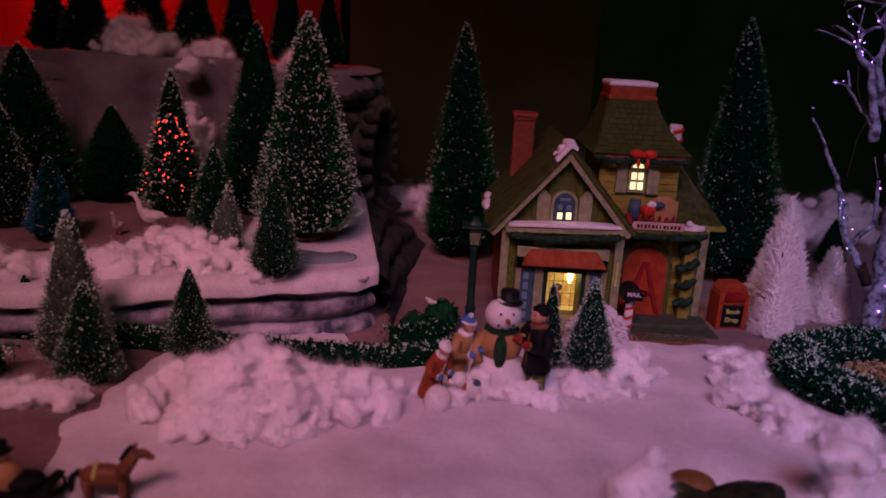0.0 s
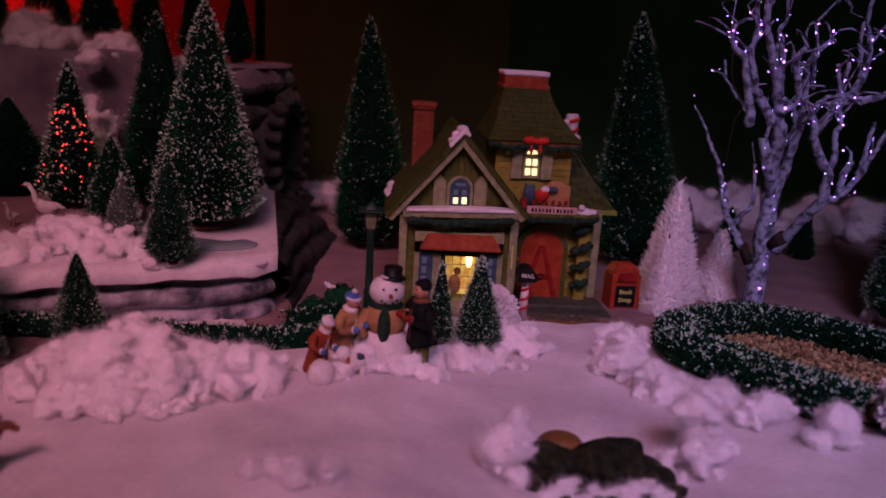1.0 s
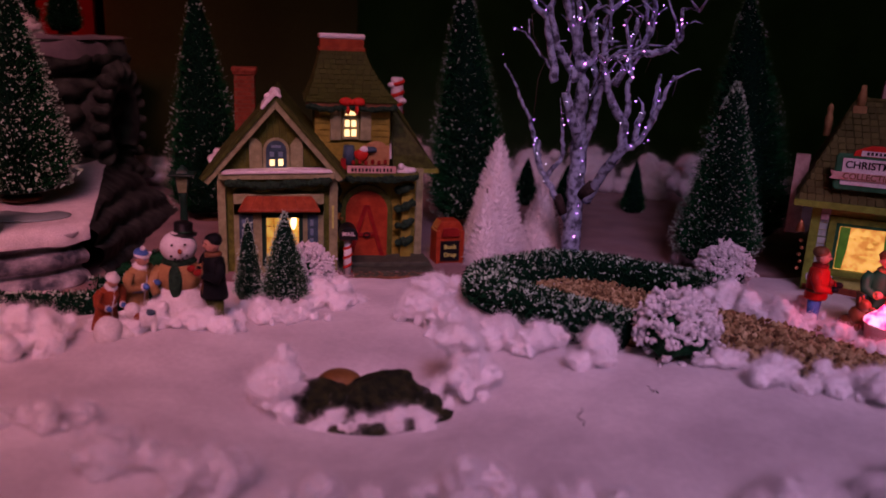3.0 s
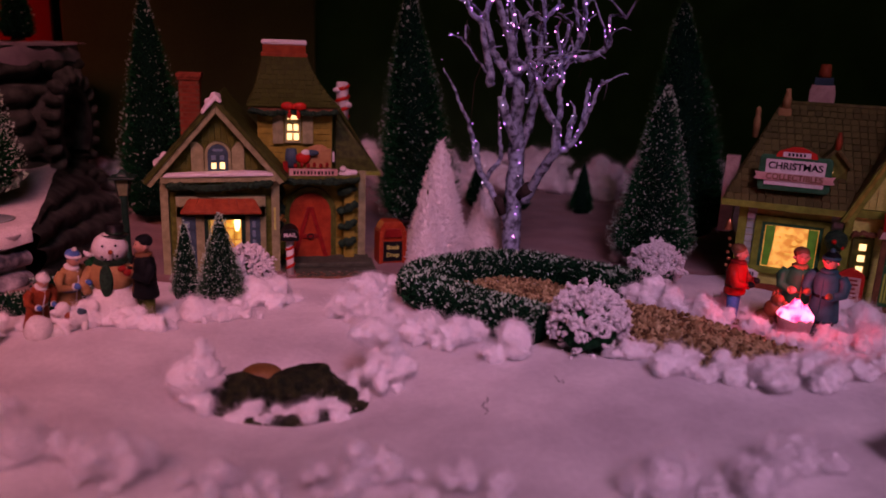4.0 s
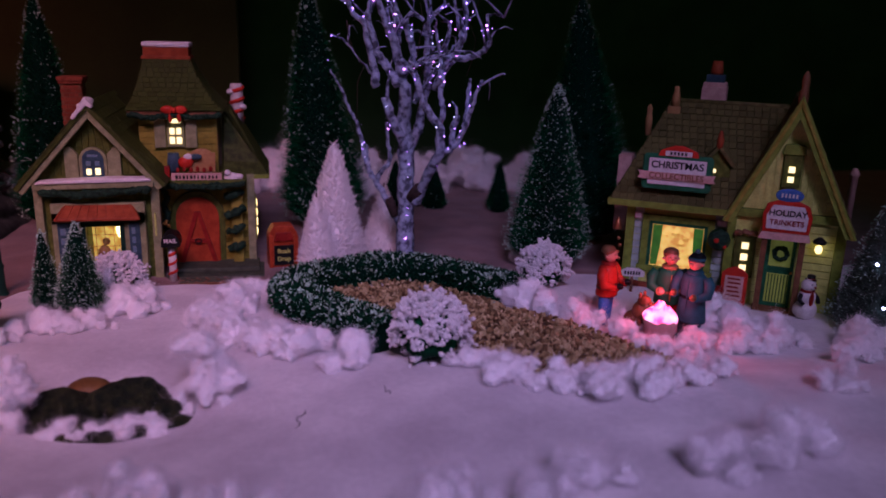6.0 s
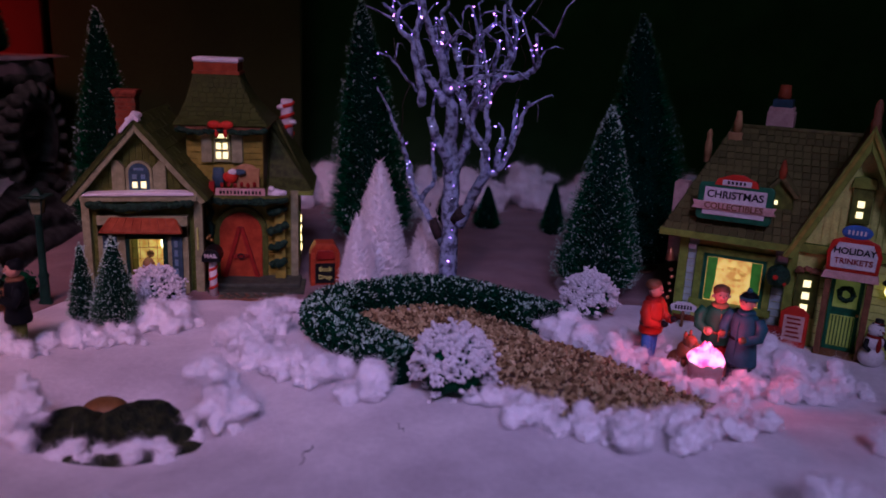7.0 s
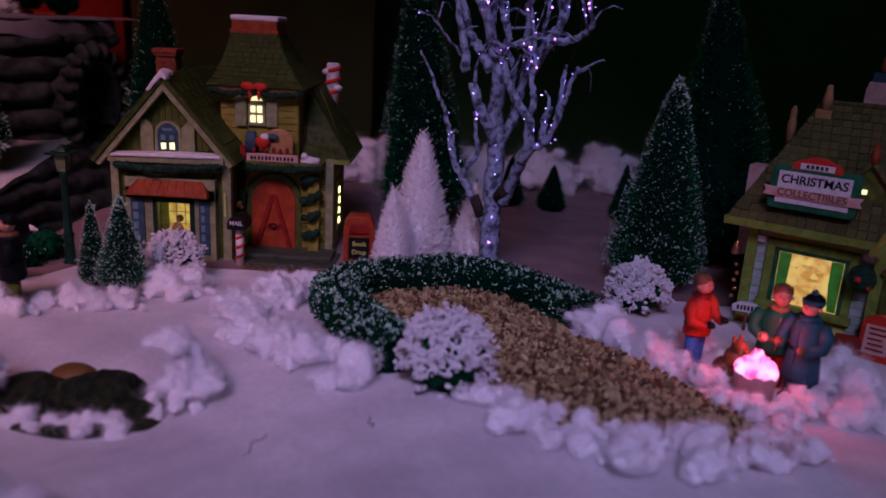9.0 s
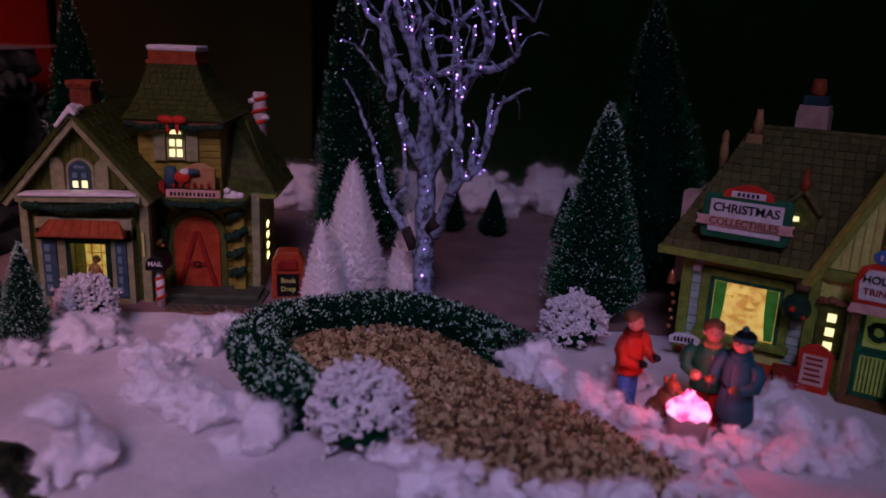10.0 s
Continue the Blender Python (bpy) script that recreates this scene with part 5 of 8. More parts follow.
limb("branch", [(0.0100, 0.0120, 0.1540), (0.0130, 0.0040, 0.1700), (0.0060, -0.0020, 0.1850), (-0.0050, -0.0040, 0.1940)], 0.0030, 0.0020, birch, 26, 1, 0.026)
for p, q, r in (((0.0075, 0.001, 0.068), (0.0135, -0.009, 0.079), 0.0058), ((-0.0055, 0.0085, 0.049), (-0.0130, 0.0115, 0.066), 0.0045)):
    part("joint_tape", Shape().tube([p, q], r, 10), M["bark_cut"], birch, "dark wrapped joint")
for k in range(46):
    rng = random.Random(300 + k)
    p = rng.choice([q for q in twig_points if q.z > 0.17])
    d = Vector((p.x * 3 + rng.gauss(0, 0.5), rng.gauss(0, 0.4), rng.uniform(0.3, 1.2))).normalized()
    L = rng.uniform(0.014, 0.032)
    c = Vector((rng.gauss(0, 1), rng.gauss(0, 1), rng.gauss(0, 0.6))) * L * 0.30
    part("twig", Shape().tube([p, p + d * L * 0.35 + c * 0.7, p + d * L * 0.7 + c * 1.3, p + d * L * 0.8 + c * 2.0, p + d * L * 0.65 + c * 2.5], [0.0012, 0.0010, 0.0008, 0.0006, 0.0004], 6), M["bark"], birch)
leds = thing("string_lights", birch.matrix_world.copy(), "tiny violet lights strung along pale branches", "lights")
led_meshes = [Shape().ball((0, 0, 0), r, 0, 1).mesh("bulb", M[k]) for r, k in ((0.00055, "bulb_violet"), (0.00065, "bulb_pink"), (0.0004, "bulb_white"), (0.0009, "bulb_pink"), (0.0008, "bulb_violet"), (0.00035, "bulb_violet"))]
rng = random.Random(77)
near = [(0.002, -0.0032, 0.03), (0.003, -0.0030, 0.052), (0.004, -0.0028, 0.059), (0.005, -0.0026, 0.072), (0.003, -0.0024, 0.088), (0.004, -0.0022, 0.10), (0.002, -0.0020, 0.112)]
spots = near + [tuple(p + Vector((rng.gauss(0, 1), -abs(rng.gauss(0, 1)), rng.gauss(0, 1))) * 0.0022) for q in rng.sample(range(len(twig_points) - 3), min(84, len(twig_points) - 3)) for p in twig_points[q:q + rng.choice((1, 2, 3, 3))]]
for p in spots:
    ob = new("bulb", led_meshes[rng.choice((0, 0, 0, 1, 2, 2, 3, 4, 5, 5, 5))])
    ob.parent, ob.location = leds, p
for k in range(3):
    pts = [Vector((-0.045 + 0.05 * k, -0.004, 0.14 + 0.02 * k))]
    for i in range(6):
        pts.append(pts[-1] + Vector((rng.uniform(-0.008, 0.008), rng.uniform(-0.004, 0.004), rng.uniform(0.008, 0.018))))
    part("wire", Shape().tube(pts, 0.00045, 5), M["wire"], leds, "thin light wire")


# ---- pieces laid in rows ----
TILE = Shape().add([(-0.5, -0.5, 0), (0.5, -0.5, 0), (0.5, 0.5, 0), (-0.5, 0.5, 0), (-0.44, -0.44, 1), (0.44, -0.44, 1), (0.44, 0.46, 0.5), (-0.44, 0.46, 0.5)],
                   [(3, 2, 1, 0), (4, 5, 6, 7), (0, 1, 5, 4), (1, 2, 6, 5), (2, 3, 7, 6), (3, 0, 4, 7)])


def lay_tiles(name, a, b, c, d, rows, cols, thick, mat, parent, seed, stagger=0.5, mesh=None):
    """Pieces over the quad a, b (foot) and c, d (head, over b and a), each an object on one shared mesh."""
    rng = random.Random(seed)
    mesh = mesh or TILE.mesh(name, mat)
    a, b, c, d = (Vector(p) for p in (a, b, c, d))
    for j in range(rows):
        t = (j + 0.5) / rows
        left, right = a.lerp(d, t), b.lerp(c, t)
        up = ((d.lerp(c, 0.5)) - (a.lerp(b, 0.5)))
        along = right - left
        n = max(1, round(cols * along.length / max(1e-6, (b - a).length)))
        w = along.length / n
        x = along.normalized()
        z = x.cross(up).normalized()
        y = z.cross(x)
        shift = stagger * (j % 2)
        for i in range(n + (1 if shift else 0)):
            u0, u1 = max(0, i - shift), min(n, i + 1 - shift)
            if u1 - u0 < 0.05:
                continue
            p = left + x * (w * (u0 + u1) / 2) + z * (0.0002 + rng.uniform(0, 0.0003))
            m = Matrix((x * (w * (u1 - u0) * 0.985), y * (up.length / rows * 1.12), z * thick * rng.uniform(0.8, 1.2))).transposed().to_4x4()
            m.translation = p
            ob = new(name, mesh)
            ob.parent, ob.matrix_local = parent, m


def arched(x0, x1, z0, z1, n=9):
    """The outline of an arched opening in x, z."""
    r = (x1 - x0) / 2
    return [(x0, z0), (x1, z0)] + [((x0 + x1) / 2 + r * math.cos(math.pi * i / n), z1 - r + r * math.sin(math.pi * i / n)) for i in range(n + 1)]


def swag(points, r, seed, lumps=1.0):
    """A lumpy garland along points."""
    s, rng = Shape(), random.Random(seed)
    pts = [Vector(p) for p in points]
    for a, b in zip(pts, pts[1:]):
        n = max(2, int((b - a).length / (r * 0.8)))
        for i in range(n):
            p = a.lerp(b, i / n) + Vector((rng.gauss(0, 1), rng.gauss(0, 1), rng.gauss(0, 1))) * r * 0.15
            s.ball(p, r * rng.uniform(0.85, 1.15), 0, 2, (1, 1, 1), 0.35 * lumps, 500)
    return fuse(s, r * 0.28, r * 0.12, 1.6 / r)


# ---- first shop ----
HA = Vector((0.135, 0.66, 0.0))
shop = thing("corner_shop", pose(*HA), "ceramic corner shop with gable, tower and red arched door", "house")


def A(name, shape, mats, parent=None, label="", bevel=0.0004):
    return part(name, local(shape, shop), mats, parent or shop, label, bevel)


def A_tiles(name, quad, rows, cols, thick, mat, seed, parent):
    lay_tiles(name, *[Vector(p) - HA for p in quad], rows, cols, thick, mat, parent, seed)


# walls
fy = 0.622
gable = [(0.050, -0.004), (0.143, -0.004), (0.143, 0.090), (0.0955, 0.142), (0.050, 0.090)]
wall = A("gable_wall", Shape().prism(gable, fy + 0.020, fy + 0.118).prism([(0.050, 0.0515), (0.143, 0.0515), (0.143, 0.090), (0.0955, 0.142), (0.050, 0.090)], fy, fy + 0.020).box(0.050, 0.0855, fy, fy + 0.020, -0.004, 0.0515).box(0.1145, 0.143, fy, fy + 0.020, -0.004, 0.0515).box(0.0855, 0.1145, fy, fy + 0.020, -0.004, 0.008), M["olive_stone"], None, "olive stone gable wall")
A_tiles("stone", [(0.052, fy, 0.093), (0.141, fy, 0.093), (0.100, fy, 0.138), (0.091, fy, 0.138)], 13, 17, 0.0009, M["olive_stone"], 3, wall)
tower = A("tower_wall", Shape().box(0.128, 0.195, 0.657, 0.735, -0.002, 0.145), M["ochre"], None, "ochre boarded tower wall")
for k in range(9):
    z = 0.092 + 0.0056 * k
    A("board", Shape().prism([(0.1285, z), (0.1515, z), (0.1515, z + 0.0048), (0.1285, z + 0.0048)], 0.6557, 0.6568), M["ochre"], tower, bevel=0)
    A("board", Shape().prism([(0.1680, z), (0.1945, z), (0.1945, z + 0.0048), (0.1680, z + 0.0048)], 0.6557, 0.6568), M["ochre"], tower, bevel=0)
porch = A("porch_wall", Shape().box(0.143, 0.2236, 0.6555, 0.728, -0.004, 0.083), M["ochre"], None, "ochre porch wall of narrow boards")
for k in range(15):
    z = 0.002 + 0.0052 * k
    for xa, xb in ((0.1475, 0.1520), (0.1975, 0.2225)):
        A("board", Shape().box(xa, xb, 0.6538, 0.6556, z, z + 0.0045), M["ochre"], porch, bevel=0)
    A("board", Shape().box(0.2235, 0.2252, 0.662, 0.726, z, z + 0.0045), M["ochre"], porch, bevel=0)
A("corner_post", Shape().box(0.2195, 0.2262, 0.6520, 0.6600, -0.004, 0.086), M["beige"])
A("corner_post", Shape().box(0.0470, 0.0535, 0.6165, 0.6235, -0.004, 0.083), M["beige"])
A("corner_post", Shape().box(0.1395, 0.1465, 0.6165, 0.6235, -0.004, 0.086), M["beige"])
for k in range(13):
    z = 0.002 + 0.006 * k
    A("board", Shape().box(0.0485, 0.0502, 0.630, 0.735, z, z + 0.0052), M["terracotta"], wall, bevel=0)
A("side_window", Shape().prism(arched(-0.011, 0.011, 0.020, 0.055), 0, 0.0015, 0, Matrix.Translation((0.0498, 0.672, 0)) @ pose(0, 0, 0, 0, 0, -90)), M["cream"], None, "cream arched blind window")

# gable front: barge boards, attic window with shutters, ledge, garland
for x0, z0, x1, z1 in ((0.0350, 0.0815, 0.0955, 0.1515), (0.1525, 0.0845, 0.0955, 0.1515)):
    dx, dz = x1 - x0, z1 - z0
    n = Vector((-dz, dx)).normalized() * (0.0075 if dx > 0 else -0.0075)
    A("barge_board", Shape().prism([(x0, z0), (x1, z1), (x1, z1 - 0.0105), (x0 + abs(n.x) * (1 if dx > 0 else -1) * 1.0, z0 - 0.0035)], 0.6105, 0.6160), M["beige"], None, "beige barge board")
attic = A("attic_window", Shape().prism(arched(0.0845, 0.1065, 0.0905, 0.1165), 0.6180, 0.6215), M["beige"], None, "small arched attic window with a blue frame")
A("window_sash", Shape().prism(arched(0.0870, 0.1040, 0.0915, 0.1145), 0.6170, 0.6190), M["blue"], attic, "blue painted sash")
for x0, x1, z0, z1 in ((0.0902, 0.0940, 0.0935, 0.0985), (0.0972, 0.1012, 0.0935, 0.0990), (0.0902, 0.0938, 0.1010, 0.1050), (0.0972, 0.1008, 0.1010, 0.1050), (0.0915, 0.0995, 0.1085, 0.1105)):
    A("pane", Shape().box(x0, x1, 0.6164, 0.6171, z0, z1), M["pane_warm" if z0 < 0.1 else "pane_dim"], attic, bevel=0)
for x0, x1, top_l, top_r in ((0.0735, 0.0840, 0.116, 0.111), (0.1070, 0.1175, 0.111, 0.116)):
    A("shutter", Shape().prism([(x0, 0.0905), (x1, 0.0905), (x1, top_r), ((x0 + x1) / 2, max(top_l, top_r) + 0.001), (x0, top_l)], 0.6170, 0.6205), M["beige"], attic, "beige shutter")
A("ledge", Shape().prism([(0.049, 0.0825), (0.1435, 0.0845), (0.1435, 0.0895), (0.049, 0.0875)], 0.6075, 0.6225), M["beige"])
A("ledge_snow", Shape().prism([(0.051, 0.0872), (0.142, 0.0892), (0.1405, 0.0918), (0.110, 0.0922), (0.070, 0.0905), (0.0525, 0.0895)], 0.6055, 0.6195), M["glaze_snow"], None, "painted snow on the ledge", 0.0012)
A("garland", swag([(0.056, 0.6085, 0.0800), (0.080, 0.6075, 0.0785), (0.110, 0.6075, 0.0795), (0.1415, 0.6085, 0.0825)], 0.0034, 2), M["garland"], None, "dark green garland under the ledge", 0)

# shop window bay with awning
bay = A("window_bay", Shape().box(0.0600, 0.0850, 0.6125, 0.6240, -0.004, 0.062).box(0.1150, 0.1345, 0.6125, 0.6240, -0.004, 0.062).box(0.0600, 0.1345, 0.6125, 0.6240, 0.0515, 0.0700).box(0.0850, 0.1150, 0.6125, 0.6240, -0.004, 0.010), M["beige"], None, "beige bay front round the lit shop window")
A("window_surround", Shape().box(0.0828, 0.0862, 0.6105, 0.6135, 0.008, 0.0535).box(0.1135, 0.1170, 0.6105, 0.6135, 0.008, 0.0535).box(0.0828, 0.1170, 0.6105, 0.6135, 0.0500, 0.0540), M["dark_green"], bay, "dark green window surround")
pane = A("shop_window", Shape().box(0.0857, 0.1143, 0.6405, 0.6415, 0.0082, 0.0513), M["pane_shop"], bay, "glowing yellow back of the shop window", 0)
A("bulb", Shape().ball((0.1090, 0.6375, 0.0410), 0.0027, 0, 2, (1, 1, 2.9), 0.15, 200), M["bulb_shop"], bay, "bare glowing bulb inside", 0)
for k in range(1, 4):
    A("glazing_bar", Shape().box(0.0855 + 0.00725 * k - 0.0002, 0.0855 + 0.00725 * k + 0.0002, 0.6182, 0.6190, 0.010, 0.0505), M["ochre"], pane, bevel=0)
    A("glazing_bar", Shape().box(0.0860, 0.1140, 0.6182, 0.6190, 0.010 + 0.0103 * k - 0.0002, 0.010 + 0.0103 * k + 0.0002), M["ochre"], pane, bevel=0)
A("window_doll", Shape().ball((0.0965, 0.6300, 0.020), 0.0058, 0, 2, (1, 0.6, 1.6)).ball((0.0985, 0.6300, 0.0320), 0.0034, 0, 2, (1, 0.7, 1)), M["tan"], bay, "tan toy in the window", 0)
for x0, x1 in ((0.0655, 0.0745), (0.1220, 0.1285)):
    side = A("side_light", Shape().box(x0 - 0.0012, x1 + 0.0012, 0.6110, 0.6128, 0.006, 0.0530), M["blue"], bay, "narrow blue-framed side light")
    for k in range(5):
        A("pane", Shape().box(x0 + 0.001, (x0 + x1) / 2 + 0.0006, 0.6104, 0.6111, 0.010 + 0.0083 * k, 0.0155 + 0.0083 * k), M["pane_dim"], side, bevel=0)
awning = A("awning", Shape().add([(0.0640, 0.6020, 0.0590), (0.1315, 0.6020, 0.0590), (0.1250, 0.6120, 0.0690), (0.0705, 0.6120, 0.0690), (0.0640, 0.6020, 0.0565), (0.1315, 0.6020, 0.0565), (0.1315, 0.6125, 0.0565), (0.0640, 0.6125, 0.0565)],
                                  [(0, 1, 2, 3), (4, 5, 1, 0), (5, 6, 2, 1), (7, 4, 0, 3), (7, 6, 5, 4), (6, 7, 3, 2)]), M["terracotta"], None, "terracotta hipped awning", 0.0012)
for k in range(9):
    x = 0.0665 + 0.00775 * k
    A("rib", Shape().tube([(x, 0.6016, 0.0591), (0.0975 + (x - 0.0975) * 0.80, 0.6116, 0.0692)], 0.0003, 5), M["terracotta"], awning, bevel=0)

# roof of the gable wing
for side_, quad in ((1, [(0.0345, 0.7485, 0.0830), (0.0345, 0.6085, 0.0830), (0.0955, 0.6085, 0.1535), (0.0955, 0.7485, 0.1535)]), (2, [(0.1535, 0.6085, 0.0860), (0.1535, 0.7300, 0.0860), (0.0955, 0.7300, 0.1535), (0.0955, 0.6085, 0.1535)])):
    slab_ = A("roof_slope", Shape().slab(*quad, 0.0035), M["roof_brown"], None, "brown roof slope")
    if side_ == 1:
        A_tiles("shingle", quad, 12, 13, 0.0008, M["roof_brown"], 5, slab_)
    else:
        A_tiles("shingle", quad, 10, 9, 0.0008, M["roof_brown"], 6, slab_)
snowcap = Shape()
for px, py, pz, r in ((0.0955, 0.612, 0.1535, 0.0042), (0.0950, 0.619, 0.1545, 0.0048), (0.0945, 0.627, 0.1540, 0.0042), (0.0895, 0.621, 0.1500, 0.0040), (0.0915, 0.6120, 0.1492, 0.0034), (0.0865, 0.6120, 0.1437, 0.0032), (0.0890, 0.6190, 0.1465, 0.0034), (0.0870, 0.6290, 0.1442, 0.0036), (0.0915, 0.6340, 0.1495, 0.0030)):
    snowcap.ball((px, py, pz), r, 0, 2, (1, 1.15, 0.75), 0.15, 200)
snowcap = fuse(snowcap.prism([(0.0955, 0.1580), (0.1010, 0.1515), (0.0995, 0.1495), (0.0955, 0.1520), (0.0850, 0.1400), (0.0835, 0.1425)], 0.6065, 0.6150), 0.0009, 0.0004, 300)
A("roof_snow", snowcap, M["glaze_snow"], None, "painted snow on the gable peak", 0)
A("eave_snow", Shape().ball((0.0375, 0.690, 0.0870), 0.0075, 0, 3, (0.7, 2.6, 0.55), 0.2, 120).ball((0.0400, 0.715, 0.0900), 0.0060, 0, 3, (0.8, 1.6, 0.6), 0.2, 120), M["glaze_snow"], None, "painted snow on the eave", 0)

# brick chimney
chim = A("chimney", Shape().box(0.0575, 0.0745, 0.7010, 0.7180, 0.100, 0.1635), M["brown"], None, "red brick chimney")
A("chimney_cap", Shape().box(0.0558, 0.0762, 0.6990, 0.7200, 0.1625, 0.1655).box(0.0548, 0.0772, 0.6980, 0.7210, 0.1655, 0.1690), M["brick"], chim)
brick_mesh = Shape().box(-0.5, 0.5, -0.5, 0.5, -0.5, 0.5).mesh("brick", M["brick"])
for j in range(14):
    for i in range(4):
        for face in (0, 1, 2):
            off = 0.5 * (j % 2)
            u = 0.0024 + 0.0047 * (i + off)
            if u > 0.0188:
                continue
            ob = new("brick", brick_mesh)
            ob.parent = chim
            z = 0.113 + 0.0036 * j
            p = {0: (0.0575 + u * 0.9, 0.7008, z), 1: (0.0573, 0.7010 + u * 0.9, z), 2: (0.0747, 0.7010 + u * 0.9, z)}[face]
            sc = {0: (0.0039, 0.0012, 0.0030), 1: (0.0012, 0.0040, 0.0030), 2: (0.0012, 0.0040, 0.0030)}[face]
            ob.matrix_local = Matrix.Translation(Vector(p) - HA) @ Matrix.Diagonal((*sc, 1))

# tower roof, flared, with a brick cap
rx0, rx1, ry0, ry1 = 0.1195, 0.2010, 0.6465, 0.7430
cx0_, cx1_, cy0_, cy1_ = 0.1335, 0.1720, 0.6760, 0.7120
levels = [(0.0, 0.1440), (0.22, 0.1515), (0.48, 0.1625), (0.75, 0.1755), (1.0, 0.1880)]


def ring_at(t):
    k = 1 - (1 - t) ** 1.25
    return rx0 + (cx0_ - rx0) * k, rx1 + (cx1_ - rx1) * k, ry0 + (cy0_ - ry0) * k, ry1 + (cy1_ - ry1) * k


roofb, rv, rf = Shape(), [], []
for t, z in levels:
    a, b, c, d = ring_at(t)
    rv += [(a, c, z), (b, c, z), (b, d, z), (a, d, z)]
for j in range(4):
    rf += [(4 * j + k, 4 * j + (k + 1) % 4, 4 * j + 4 + (k + 1) % 4, 4 * j + 4 + k) for k in range(4)]
rf += [(3, 2, 1, 0), (16, 17, 18, 19)]
troof = A("tower_roof", roofb.add(rv, rf), M["roof_brown"], None, "flared brown tower roof")
for j in range(4):
    (a, b, c, d), (e, f_, g, h_) = ring_at(levels[j][0]), ring_at(levels[j + 1][0])
    z0, z1 = levels[j][1], levels[j + 1][1]
    A_tiles("shingle", [(a, c, z0), (b, c, z0), (f_, g, z1), (e, g, z1)], 3, 9, 0.0009, M["roof_brown"], 40 + j, troof)
    A_tiles("shingle", [(b, c, z0), (b, d, z0), (f_, h_, z1), (f_, g, z1)], 3, 8, 0.0009, M["roof_brown"], 50 + j, troof)
    A_tiles("shingle", [(a, d, z0), (a, c, z0), (e, g, z1), (e, h_, z1)], 3, 8, 0.0009, M["roof_brown"], 60 + j, troof)
A("roof_cap", Shape().box(0.1318, 0.1738, 0.6740, 0.7140, 0.1872, 0.1900).box(0.1335, 0.1720, 0.6757, 0.7123, 0.1900, 0.1975), M["terracotta"], None, "terracotta brick cap")
A("cap_snow", Shape().box(0.1322, 0.1733, 0.6745, 0.7135, 0.1975, 0.2020), M["glaze_snow"], None, "painted snow on the tower", 0.0018)
A("eave_trim", Shape().box(0.1205, 0.2000, 0.6475, 0.7420, 0.1405, 0.1440), M["brown"], None, "brown eave")
A("garland", swag([(0.122, 0.6470, 0.1405), (0.140, 0.6455, 0.1385), (0.160, 0.6450, 0.1405), (0.180, 0.6455, 0.1385), (0.199, 0.6470, 0.1405)], 0.0026, 4), M["garland"], None, "green garland under the tower eave", 0)
A("bow", Shape().ball((0.1545, 0.6435, 0.1455), 0.0052, 0, 2, (1.15, 0.5, 0.75)).ball((0.1655, 0.6435, 0.1455), 0.0052, 0, 2, (1.15, 0.5, 0.75)).ball((0.160, 0.6425, 0.1450), 0.0026, 0, 2)
  .ball((0.1565, 0.6435, 0.1385), 0.0030, 0, 2, (0.6, 0.4, 1.5)).ball((0.1640, 0.6435, 0.1385), 0.0030, 0, 2, (0.6, 0.4, 1.5)), M["bright_red"], None, "red ribbon bow", 0)

# tower window and shutters
twin = A("tower_window", Shape().prism(arched(0.1520, 0.1668, 0.1115, 0.1400), 0.6535, 0.6575), M["beige"], None, "lit arched tower window")
for x0, x1, z0, z1 in ((0.1542, 0.1585, 0.1145, 0.1205), (0.1602, 0.1645, 0.1145, 0.1205), (0.1545, 0.1585, 0.1230, 0.1285), (0.1602, 0.1642, 0.1230, 0.1285)):
    A("pane", Shape().box(x0, x1, 0.6528, 0.6537, z0, z1), M["pane_warm"], twin, bevel=0)
A("pane", Shape().prism([(0.1545, 0.1330), (0.1642, 0.1330), (0.1628, 0.1355), (0.1595, 0.1368), (0.1560, 0.1355)], 0.6528, 0.6537), M["pane_warm"], twin, bevel=0)
for x0, x1 in ((0.1415, 0.1510), (0.1678, 0.1775)):
    A("shutter", Shape().box(x0, x1, 0.6520, 0.6555, 0.1110, 0.1370), M["beige"], twin, "beige shutter")

# balcony ledge with painted sign and ornaments
A("balcony", Shape().box(0.1450, 0.2190, 0.6330, 0.6560, 0.0800, 0.0850), M["olive_stone"], None, "stone ledge over the door")
A("garland", swag([(0.148, 0.6325, 0.0805), (0.170, 0.6315, 0.0790), (0.195, 0.6315, 0.0795), (0.2185, 0.6330, 0.0815)], 0.0030, 6), M["garland"], None, "green garland along the ledge", 0)
sign = A("shop_sign", Shape().box(0.1555, 0.1985, 0.6335, 0.6365, 0.0845, 0.0910), M["pink_board"], None, "pale pink scroll sign with dark lettering")
for k, w in enumerate((0.0016, 0.0012, 0.0014, 0.0011, 0.0015, 0.0012, 0.0010, 0.0016, 0.0011, 0.0014, 0.0012, 0.0013)):
    A("lettering", Shape().box(0.1590 + 0.0031 * k, 0.1590 + 0.0031 * k + w * 1.3, 0.6329, 0.6336, 0.0862, 0.0892), M["black"], sign, bevel=0)
board = A("sign_board", Shape().box(0.1690, 0.1930, 0.6410, 0.6440, 0.0905, 0.1080).ball((0.181, 0.6425, 0.106), 0.009, 0, 2, (1.1, 0.16, 0.7)), M["tan"], None, "tan board standing on the ledge")
